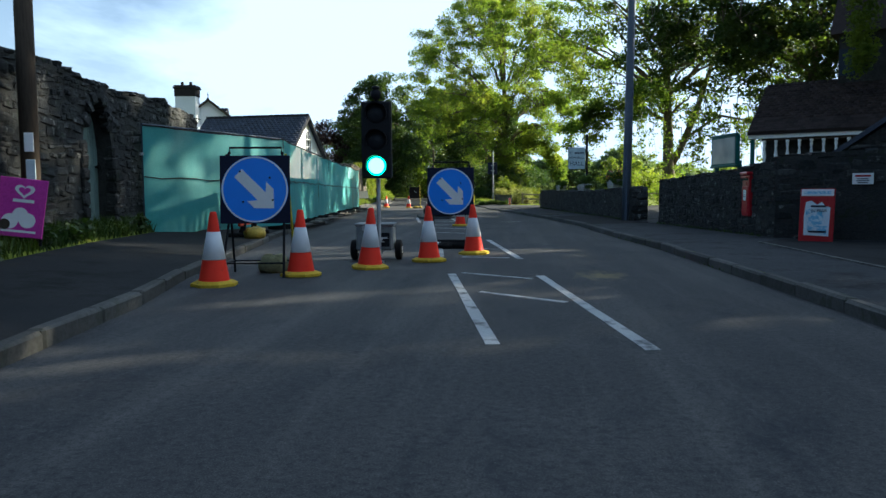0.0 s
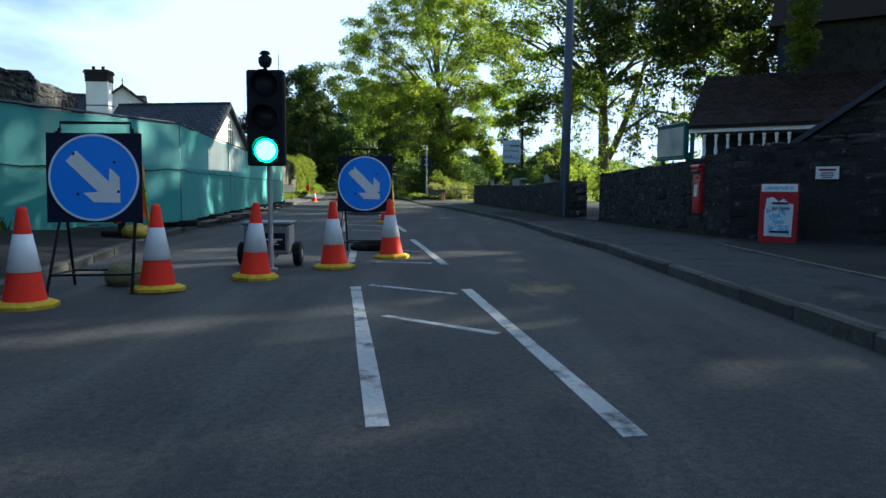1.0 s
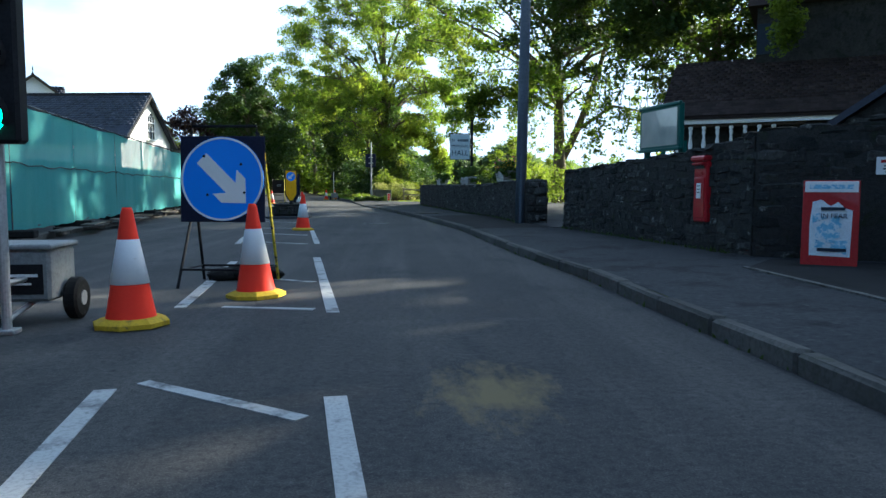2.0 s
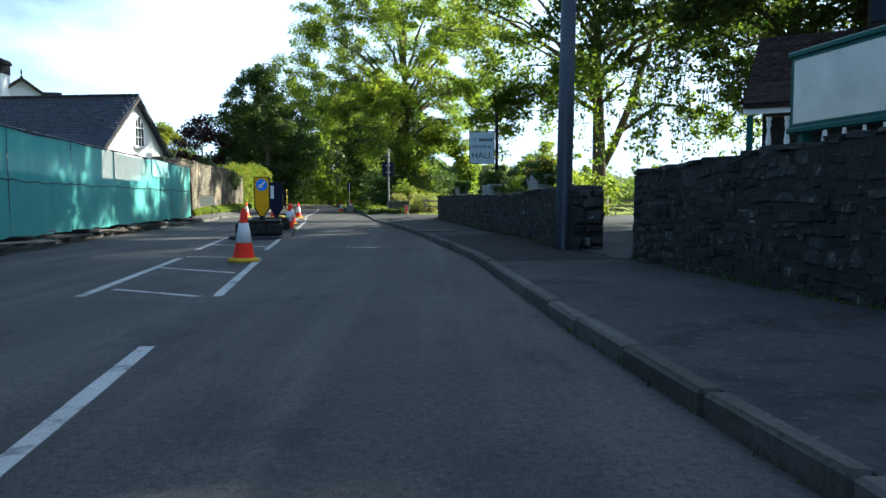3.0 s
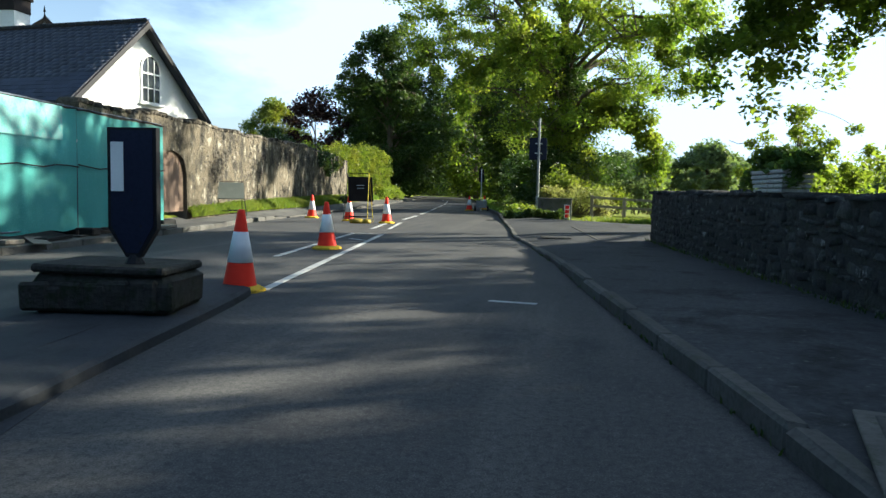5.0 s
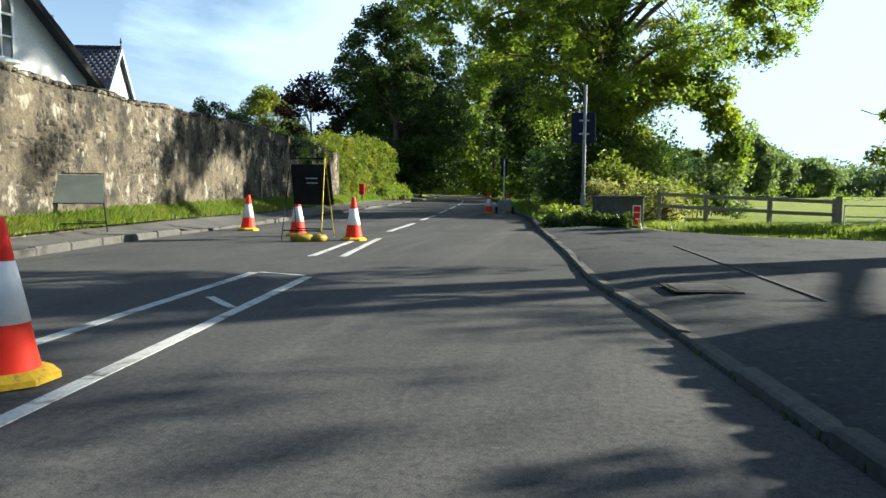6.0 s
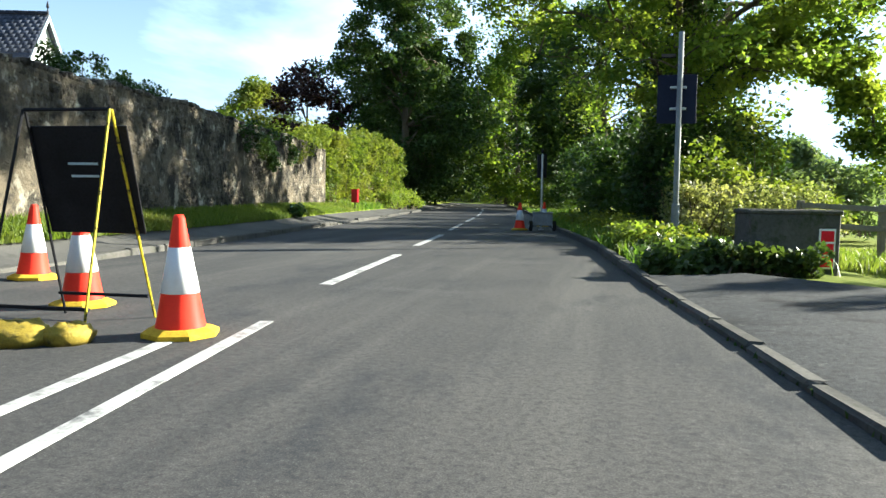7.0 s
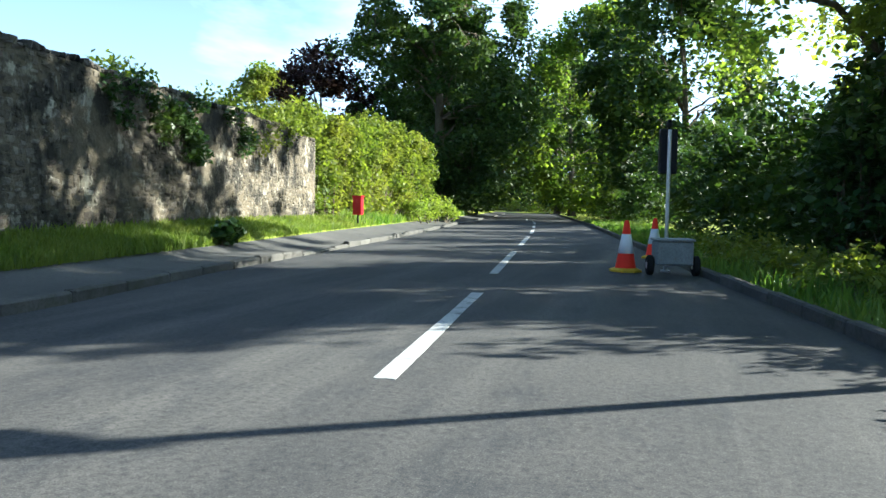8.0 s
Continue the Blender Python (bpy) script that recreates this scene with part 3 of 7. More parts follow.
def strip(name, columns, rows, material, label, category, kind="structure"):
    """A sheet through columns(y), lists of (x, z)."""
    grid = [columns(y) for y in rows]
    n = len(grid[0])
    form = Form()
    form.v = [(x, y, z) for y, row in zip(rows, grid) for x, z in row]
    form.f = [(j * n + i, j * n + i + 1, (j + 1) * n + i + 1, (j + 1) * n + i) for j in range(len(rows) - 1) for i in range(n - 1)]
    return solo(name, form, material, label, category, kind=kind, soft=True)


def ground_columns(y):
    l, r = kerb_left(y), kerb_right(y)
    w, g = min(wall_left(y), l - 1.6), min(grass_left(y), l - 1.0)
    w = min(w, g - 0.05)
    fr, bk = foot_rise(y), bank(y)
    bumps = lambda x: 0.05 * noise.noise((x * 0.13, y * 0.13, 0))
    right = 0.05
    low = float(np.interp(y, [38, 46, 56, 70], [0.07, -0.2, -0.2, 0.0]))
    cols = [(-1500, 2.0), (-300, 1.0), (-90, 0.7), (-45, 0.6), (w - 9, bk + 0.1), (w - 3, bk + 0.05), (w - 0.2, bk), (w + 0.1, bk), (g - 0.01, fr + 0.03),
            (g + 0.03, fr - 0.12), (l - 0.6, 0.03), (l - 0.2, -0.03), (l - 0.02, -0.05), (l + 0.3, -0.06), (r - 0.3, -0.06), (r + 0.02, -0.05), (r + 0.2, -0.03), (r + 1.0, right - 0.03),
            (r + 2.2, right + bumps(r)), (r + 4.5, low + bumps(r + 4)), (r + 9, low - 0.05 + bumps(r + 9)), (r + 18, low - 0.1 + bumps(r + 18)), (r + 40, -0.1), (r + 90, -0.2), (r + 300, 0.8), (1500, 4.0)]
    return cols


strip("ground", ground_columns, ROWS, GRASSY, "uneven green grass verge, bank and field", "ground")
strip("road", lambda y: [(kerb_left(y) + 0.005 + k * (kerb_right(y) - kerb_left(y) - 0.01) / 6, 0.0) for k in range(7)], [y for y in ROWS if -45 <= y <= 190], ASPHALT, "dark grey asphalt road with worn surface", "road")
def left_columns(y):
    return [(min(grass_left(y), kerb_left(y) - 1.0), foot_rise(y)), (kerb_left(y) - 0.6, 0.13 - 0.5 * drop_left(y)), (kerb_left(y) - 0.09, 0.102 - drop_left(y))]


# one footway in two tones: shade darkens this stretch, sun pales the next
strip("pavement_1", left_columns, [y for y in ROWS if -45 <= y <= 14], FORECOURT, "damp tarmac footway below the old wall, darkened for its shade", "pavement")
strip("pavement_2", left_columns, [y for y in ROWS if 14 <= y <= 130], PAVING_PALE, "dusty tarmac footway beside the buff wall, paled for the sun on it", "pavement")


def right_back(y):
    return float(np.interp(y, [-45, 7.0, 9.2, 9.8, 15.9, 17.6, 21.3, 24.3, 30, 36.0, 36.2, 42.0, 43.2, 45.6, 46.6], [14, 9.6, 5.7, 4.65, 3.95, 3.45, 3.3, 2.85, 2.3, 1.75, 12, 12, 2.2, -0.2, -1.2]))


strip("pavement_3", lambda y: [(kerb_right(y) + 0.09, 0.102 - drop_right(y)), (kerb_right(y) + 0.7, 0.118 - 0.6 * drop_right(y)), (max(right_back(y), kerb_right(y) + 0.8), 0.13)],
      [y for y in ROWS if -45 <= y <= 46.5], PAVING, "damp dark tarmac footway and drive mouth", "pavement")


# ---- stones, slates and other single pieces ----
def lumpy(name, seed, material, chamfer=0.18, jit=0.09):
    """One rough block, about one metre each way, centred."""
    r = random.Random(seed)
    form = Form().box(1, 1, 1, pose(0, 0, -0.5), chamfer)
    form.v = [(x + r.uniform(-jit, jit), y + r.uniform(-jit, jit), z + r.uniform(-jit, jit)) for x, y, z in form.v]
    return form.mesh(name, material)


def lay(pieces, kinds, joined_kinds, parent, name, near, limit=300, rest="piece_rest"):
    """Pieces are (matrix, variant, distance key): the ones with the smallest key become parts, the others one joined mesh."""
    pieces = sorted(pieces, key=lambda p: p[2])
    for m, k, _ in pieces[:limit]:
        ob = new(name, kinds[k % len(kinds)])
        ob.parent = parent
        ob.matrix_basis = m
    left = pieces[limit:]
    if not left:
        return
    vs, loops, sizes, n = [], [], [], 0
    for m, k, _ in left:
        me = joined_kinds[k % len(joined_kinds)]
        co = np.empty(len(me.vertices) * 3, np.float32)
        me.vertices.foreach_get("co", co)
        vs.append(co.reshape(-1, 3) @ np.array(m.to_3x3()).T + np.array(m.translation))
        for p in me.polygons:
            loops += [i + n for i in p.vertices]
            sizes.append(len(p.vertices))
        n += len(me.vertices)
    me = bpy.data.meshes.new(rest)
    vs = np.concatenate(vs).astype(np.float32)
    me.vertices.add(len(vs))
    me.vertices.foreach_set("co", vs.ravel())
    me.loops.add(len(loops))
    me.loops.foreach_set("vertex_index", np.array(loops, np.int32))
    me.polygons.add(len(sizes))
    me.polygons.foreach_set("loop_start", np.concatenate([[0], np.cumsum(sizes)[:-1]]).astype(np.int32))
    me.update(calc_edges=True)
    me.materials.append(joined_kinds[0].materials[0])
    ob = new(rest, me)
    ob.parent = parent
    tagged(ob, kind="stuff")


DARK_BLOCKS = [lumpy("stone", i, STONE_DARK) for i in range(9)]
DARK_BLOCKS_J = [lumpy("stone_joined", i, STONE_DARK_J) for i in range(9)]
BUFF_BLOCKS = [lumpy("stone", 20 + i, STONE_BUFF) for i in range(9)]
BUFF_BLOCKS_J = [lumpy("stone_joined", 20 + i, STONE_BUFF_J) for i in range(9)]


def wall_core(points, foot, top, thick, back_left):
    """The solid of a wall along points (x, y), its front face on them."""
    form, n = Form(), len(points)
    off = []
    for i, (x, y) in enumerate(points):
        a, b = points[max(i - 1, 0)], points[min(i + 1, n - 1)]
        d = Vector((b[0] - a[0], b[1] - a[1], 0)).normalized()
        s = Vector((-d.y, d.x, 0)) * (thick if back_left else -thick)
        off.append((x + s.x, y + s.y))
    vs = []
    for (x, y), (bx, by) in zip(points, off):
        z0, z1 = foot(x, y) - 0.3, top(x, y)
        vs += [(x, y, z0), (x, y, z1), (bx, by, z1), (bx, by, z0)]
    fs = [(0, 1, 2, 3), tuple(4 * (n - 1) + k for k in (3, 2, 1, 0))]
    for i in range(n - 1):
        a, b = 4 * i, 4 * i + 4
        fs += [(a + k, a + (k + 1) % 4, b + (k + 1) % 4, b + k) for k in range(4)]
    return form.add(vs, fs)


def stone_face(points, foot, top, sizes, seed, front_left, skip=None, proud=0.03, near=None, cope=None, thick=0.45, cover=1.0, rough=0.8):
    """Stones in rough courses on the front of a wall along points; returns pieces for lay()."""
    r, out = random.Random(seed), []
    acc = [0.0]
    for a, b in zip(points, points[1:]):
        acc.append(acc[-1] + math.dist(a, b))

    def at(s):
        x, y = float(np.interp(s, acc, [p[0] for p in points])), float(np.interp(s, acc, [p[1] for p in points]))
        i = max(0, min(len(points) - 2, int(np.searchsorted(acc, s)) - 1))
        d = Vector((points[i + 1][0] - points[i][0], points[i + 1][1] - points[i][1], 0)).normalized()
        return x, y, d

    (lmin, lmax), (hmin, hmax) = sizes
    z = 0.0
    while True:
        h = r.uniform(hmin, hmax)
        s, any_laid = 0.0, False
        while s < acc[-1] - 0.05:
            l = min(r.uniform(lmin, lmax), acc[-1] - s)
            x, y, d = at(s + l / 2)
            z0, z1 = foot(x, y) - 0.05, top(x, y)
            zz = z0 + z + 0.04 * math.sin(s * 1.7 + z * 3)
            if zz + h * 0.6 < z1:
                any_laid = True
                hh = min(h * r.uniform(0.8, 1.08), z1 - zz)
                mid = zz + hh / 2
                if r.random() < cover and not (skip and skip(x, y, mid, l)):
                    yaw = math.degrees(math.atan2(d.y, d.x))
                    nrm = Vector((d.y, -d.x, 0)) * (-1 if front_left else 1)
                    dep = r.uniform(0.10, 0.16)
                    push = proud * r.uniform(0.2, 1.0) - dep / 2
                    mid += r.uniform(-0.35, 0.35) * h * rough
                    hh *= 1 + rough * r.uniform(-0.35, 0.45)
                    m = pose(x + nrm.x * push, y + nrm.y * push, mid, r.uniform(-5, 5), r.uniform(-7, 7), yaw + r.uniform(-5, 5)) @ Matrix.Diagonal((max(l - 0.012, 0.05), dep, max(hh - 0.01, 0.04), 1))
                    out.append((m, r.randrange(9), near(x, y, mid) if near else s))
            s += l
        if not any_laid:
            break
        z += h
    if cope:
        s = 0.0
        while s < acc[-1] - 0.05:
            l = min(r.uniform(*cope[0]), acc[-1] - s)
            x, y, d = at(s + l / 2)
            h = r.uniform(*cope[1])
            nrm = Vector((d.y, -d.x, 0)) * (-1 if front_left else 1)
            yaw = math.degrees(math.atan2(d.y, d.x))
            m = pose(x - nrm.x * thick / 2, y - nrm.y * thick / 2, top(x, y) + h * 0.35, r.uniform(-2, 2), r.uniform(-3, 3), yaw + r.uniform(-5, 5)) @ Matrix.Diagonal((l - 0.015, thick + r.uniform(-0.05, 0.08), h, 1))
            out.append((m, r.randrange(9), near(x, y, 2) if near else s))
            s += l
    return out


def line_of(fn, y0, y1, step=1.0):
    n = max(2, int((y1 - y0) / step) + 1)
    return [(fn(y0 + (y1 - y0) * i / (n - 1)), y0 + (y1 - y0) * i / (n - 1)) for i in range(n)]


# old rubble wall with the pointed doorway
ARCH_Y0, ARCH_Y1, ARCH_FOOT = 7.2, 8.3, 0.47


def arch_top(u):
    """Height of the pointed opening at u from 0 to 1 across it."""
    return ARCH_FOOT + 1.2 + math.sqrt(max(0.0, 0.85 ** 2 - (abs(u - 0.5) * 1.1 + 0.30) ** 2))


def in_arch(x, y, z, l=0.0):
    u = (y - ARCH_Y0) / (ARCH_Y1 - ARCH_Y0)
    return -0.12 < u < 1.12 and z < arch_top(min(max(u, 0), 1)) + 0.09


left_foot = lambda x, y: bank(y)
old_top = lambda x, y: 2.60 + 0.012 * (y - 4) + 0.05 * math.sin(y * 1.3) + 0.03 * math.sin(y * 4.1)
old_wall = thing("wall_left_old", "dark grey rubble stone wall with rough coping", "wall", kind="structure")
core = Form()
for y0, y1 in ((-8, ARCH_Y0), (ARCH_Y1, 13.4)):
    f = wall_core(line_of(wall_left, y0, y1, 0.5), left_foot, old_top, 0.5, True)
    core.add(f.v, f.f)
vs, fs, n = [], [], 12
for i in range(n + 1):
    y = ARCH_Y0 + (ARCH_Y1 - ARCH_Y0) * i / n
    x = wall_left(y)
    vs += [(x, y, arch_top(i / n)), (x, y, old_top(x, y)), (x - 0.5, y - 0.1, old_top(x, y)), (x - 0.5, y - 0.1, arch_top(i / n))]
for i in range(n):
    fs += [(4 * i + k, 4 * i + (k + 1) % 4, 4 * i + 4 + (k + 1) % 4, 4 * i + 4 + k) for k in range(4)]
core.add(vs, fs)
part("core", core, MORTAR_DARK, old_wall)
OLD_PIECES = stone_face(line_of(wall_left, 0.5, 13.4, 0.5), left_foot, old_top, ((0.14, 0.46), (0.06, 0.15)), 3, False, in_arch, 0.03,
                        lambda x, y, z: abs(y - 7.5), ((0.18, 0.5), (0.06, 0.12)), 0.5)
# voussoirs of the pointed arch
for k in range(22):
    t = k / 21
    if t < 0.31 or t > 0.69:
        side = 0 if t < 0.5 else 1
        q = (t / 0.31) if side == 0 else ((1 - t) / 0.31)
        y, z, tilt = (ARCH_Y0 - 0.04 if side == 0 else ARCH_Y1 + 0.04), ARCH_FOOT + 1.25 * q, 0
    else:
        u = (t - 0.31) / 0.38
        y, z, tilt = ARCH_Y0 + (ARCH_Y1 - ARCH_Y0) * u, arch_top(u) + 0.04, (0.5 - u) * 110
    OLD_PIECES.append((pose(wall_left(y) - 0.02, y, z, tilt, 0, -10) @ Matrix.Diagonal((0.2, 0.15, 0.2, 1)), k, -1.0))
door = thing("old_door", "faded green plank door in the pointed stone doorway", "door", pose(wall_left(7.75) - 0.24, 7.75, ARCH_FOOT - 0.04, 0, 0, 99))
for k in range(6):
    y0 = -0.55 + k * 0.184
    u0, u1 = (y0 + 0.55) / 1.1, (y0 + 0.178 + 0.55) / 1.1
    part("plank", Form().prism([(y0, 0), (y0 + 0.178, 0), (y0 + 0.178, arch_top(min(u1, 1)) - ARCH_FOOT + 0.03), (y0, arch_top(u0) - ARCH_FOOT + 0.03)], 0.05), DOOR_GREEN, door)
part("handle", Form().ring([(0.02, 0), (0.02, 0.04), (0.045, 0.05), (0.045, 0.07)], 12, pose(0.42, 0, 0.95, 90)), BLACK, door, "black iron ring handle")

# low yard wall behind the works, and the buff wall beyond
solo("wall_left_yard", wall_core(line_of(wall_left, 13.4, 33.5, 1.0), left_foot, lambda x, y: 1.5, 0.4, True), MORTAR_DARK, "plain low stone yard wall behind the green screens", "wall", kind="structure")
A2_Y0, A2_Y1 = 36.2, 37.75
buff_top = lambda x, y: float(np.interp(y, [33, 37, 43, 53, 57, 62, 66], [2.3, 2.4, 2.46, 2.74, 2.7, 2.76, 2.58])) + 0.03 * math.sin(y * 2.3)


def in_arch2(x, y, z, l=0.0):
    u = (y - A2_Y0) / (A2_Y1 - A2_Y0)
    return -0.1 < u < 1.1 and z < 1.8


def bare_render(x, y, z, l=0.0):
    """Where the lime render still hides the stones: most of the nearer stretch, patches of the farther one."""
    share = float(np.interp(y, [40, 46, 49, 66], [0.22, 0.16, -0.05, -0.08]))
    return in_arch2(x, y, z) or noise.noise((y * 0.75, z * 0.9, 3.7)) + 0.5 * noise.noise((y * 2.9, z * 3.1, 1.2)) > 0.12 - share


buff_wall = thing("wall_left_buff", "patchy buff lime-rendered stone garden wall", "wall", kind="structure")
core = Form()
for y0, y1 in ((33.5, A2_Y0), (A2_Y1, 66.0)):
    f = wall_core(line_of(wall_left, y0, y1, 0.7), left_foot, buff_top, 0.45, True)
    core.add(f.v, f.f)
vs, fs, n = [], [], 10
for i in range(n + 1):
    y = A2_Y0 + (A2_Y1 - A2_Y0) * i / n
    x, zt = wall_left(y), 1.2 + 0.52 * math.sqrt(max(0, 1 - (2 * i / n - 1) ** 2))
    vs += [(x, y, zt), (x, y, buff_top(x, y)), (x - 0.45, y - 0.08, buff_top(x, y)), (x - 0.45, y - 0.08, zt)]
for i in range(n):
    fs += [(4 * i + k, 4 * i + (k + 1) % 4, 4 * i + 4 + (k + 1) % 4, 4 * i + 4 + k) for k in range(4)]
core.add(vs, fs)
part("core", core, MORTAR_BUFF, buff_wall)
BUFF_PIECES = stone_face(line_of(wall_left, 33.5, 66.0, 0.7), left_foot, buff_top, ((0.07, 0.30), (0.06, 0.15)), 5, False, bare_render, 0.013,
                         lambda x, y, z: abs(y - 55) + 0.4 * (2 - z), ((0.05, 0.14), (0.06, 0.15)), 0.42, rough=0.9)
arched_door = thing("arched_door", "faded pale brown plank door in a round-headed opening of the buff wall", "door", pose(wall_left(36.97) - 0.07, 36.97, bank(36.97), 0, 0, 97))
for k in range(6):
    y0 = -0.77 + k * 0.257
    tops = [1.2 - 0.36 + 0.52 * math.sqrt(max(0, 1 - (q / 0.77) ** 2)) for q in (y0, min(y0 + 0.25, 0.77))]
    part("plank", Form().prism([(y0, 0), (y0 + 0.25, 0), (y0 + 0.25, tops[1] + 0.02), (y0, tops[0] + 0.02)], 0.05), DOOR_BROWN, arched_door)

# walls on the other side: hall wall, wall with the letter box, shop forecourt wall
right_foot = lambda x, y: 0.12
hall_top = lambda x, y: float(np.interp(y, [17.6, 20.0, 22.5, 26.0, 30.0, 36.0], [1.02, 1.01, 0.94, 0.93, 0.96, 0.98])) + 0.012 * math.sin(y * 2.1)
hall_wall_ob = thing("wall_hall", "dark rubble stone boundary wall with planters on top", "wall", kind="structure")
HALL_LINE = line_of(hall_wall, 17.6, 36.0, 0.8)
f = wall_core(HALL_LINE, right_foot, hall_top, 0.5, False)
part("core", f, MORTAR_DARK, hall_wall_ob)
HALL_PIECES = stone_face(HALL_LINE, right_foot, hall_top, ((0.09, 0.36), (0.06, 0.15)), 8, True, None, 0.014, lambda x, y, z: abs(y - 20), ((0.2, 0.45), (0.05, 0.09)), 0.5)
HALL_PIECES += stone_face([(3.86, 17.515), (3.42, 17.59)], right_foot, hall_top, ((0.12, 0.35), (0.07, 0.16)), 9, True, None, 0.015, lambda x, y, z: 0)
LETTER_LINE = [(4.63, 9.9), (4.38, 12.0), (4.13, 13.9), (3.85, 15.9)]
letter_top = lambda x, y: float(np.interp(y, [9.9, 10.5, 11.8, 15.9], [1.46, 1.38, 1.31, 1.16]))
letter_wall = thing("wall_letter_box", "dark rubble stone wall along the footway", "wall", kind="structure")
part("core", wall_core(LETTER_LINE, right_foot, letter_top, 0.45, False), MORTAR_DARK, letter_wall)
LETTER_PIECES = stone_face(LETTER_LINE, right_foot, letter_top, ((0.09, 0.36), (0.055, 0.15)), 12, True, None, 0.02, None, ((0.18, 0.4), (0.05, 0.1)), 0.45)
LETTER_PIECES += stone_face([(4.25, 15.955), (3.89, 15.905)], right_foot, letter_top, ((0.12, 0.35), (0.07, 0.16)), 13, True, None, 0.015)
FRONT_LINE = [(4.62, 9.84), (5.55, 9.3), (6.5, 8.75), (7.6, 8.1), (9.6, 6.95)]
front_top = lambda x, y: float(np.interp(x, [4.5, 5.4, 5.6, 9.6], [1.50, 1.52, 1.6, 1.64]))
front_wall = thing("wall_shop_front", "dark coursed stone wall of the shop forecourt", "wall", kind="structure")
part("core", wall_core(FRONT_LINE, right_foot, front_top, 0.4, True), MORTAR_DARK, front_wall)
FRONT_PIECES = stone_face(FRONT_LINE, right_foot, front_top, ((0.16, 0.5), (0.08, 0.17)), 15, False,
                          lambda x, y, z, l: 5.5 < x < 5.95 and z < 1.02, 0.018, lambda x, y, z: x, ((0.3, 0.6), (0.05, 0.08)), 0.42)

# unseen plain blocks, added to close the street behind the start and cut sky light
solo("wall_close_right", Form().box(5.0, 26.0, 7.0, pose(12.6, -9.0, 0)), MORTAR_DARK, "unseen plain block closing the street side", "wall", kind="structure")
solo("wall_close_left", Form().box(4.0, 22.0, 6.5, pose(-9.0, -16.0, 0)), MORTAR_DARK, "unseen plain block closing the street side", "wall", kind="structure")
solo("wall_close_back", Form().box(26.0, 4.0, 7.0, pose(0, -48.0, 0)), MORTAR_DARK, "unseen plain block closing the street end", "wall", kind="structure")


# ---- houses ----
def roof_pieces(origin, along_dir, up_dir, length, rise, w, h, seed, near=None, clip=None):
    """Overlapping slates on a roof plane from its eave corner: along the eave and up the slope."""
    r, out = random.Random(seed), []
    u, v = Vector(along_dir).normalized(), Vector(up_dir).normalized()
    n = u.cross(v).normalized()
    n = n if n.z > 0 else -n
    base = Matrix((u, v, n)).transposed().to_4x4()
    row, q = 0, 0.0
    while q < rise - 0.02:
        s = -(w / 2 if row % 2 else 0)
        while s < length:
            a, b = max(s, 0), min(s + w, length)
            c = q + h * 0.75
            if b - a > 0.05 and not (clip and clip((a + b) / 2, c)):
                p = Vector(origin) + u * (a + b) / 2 + v * c + n * (0.022 + r.uniform(0, 0.006))
                m = Matrix.Translation(p) @ base @ pose(0, 0, 0, -1.6 + r.uniform(-0.4, 0.4), r.uniform(-0.5, 0.5), r.uniform(-0.6, 0.6)) @ Matrix.Diagonal((b - a - 0.006, h * 1.55, 1, 1))
                out.append((m, r.randrange(3), near(p) if near else q))
            s += w
        q += h
        row += 1
    return out


ROOFS = []


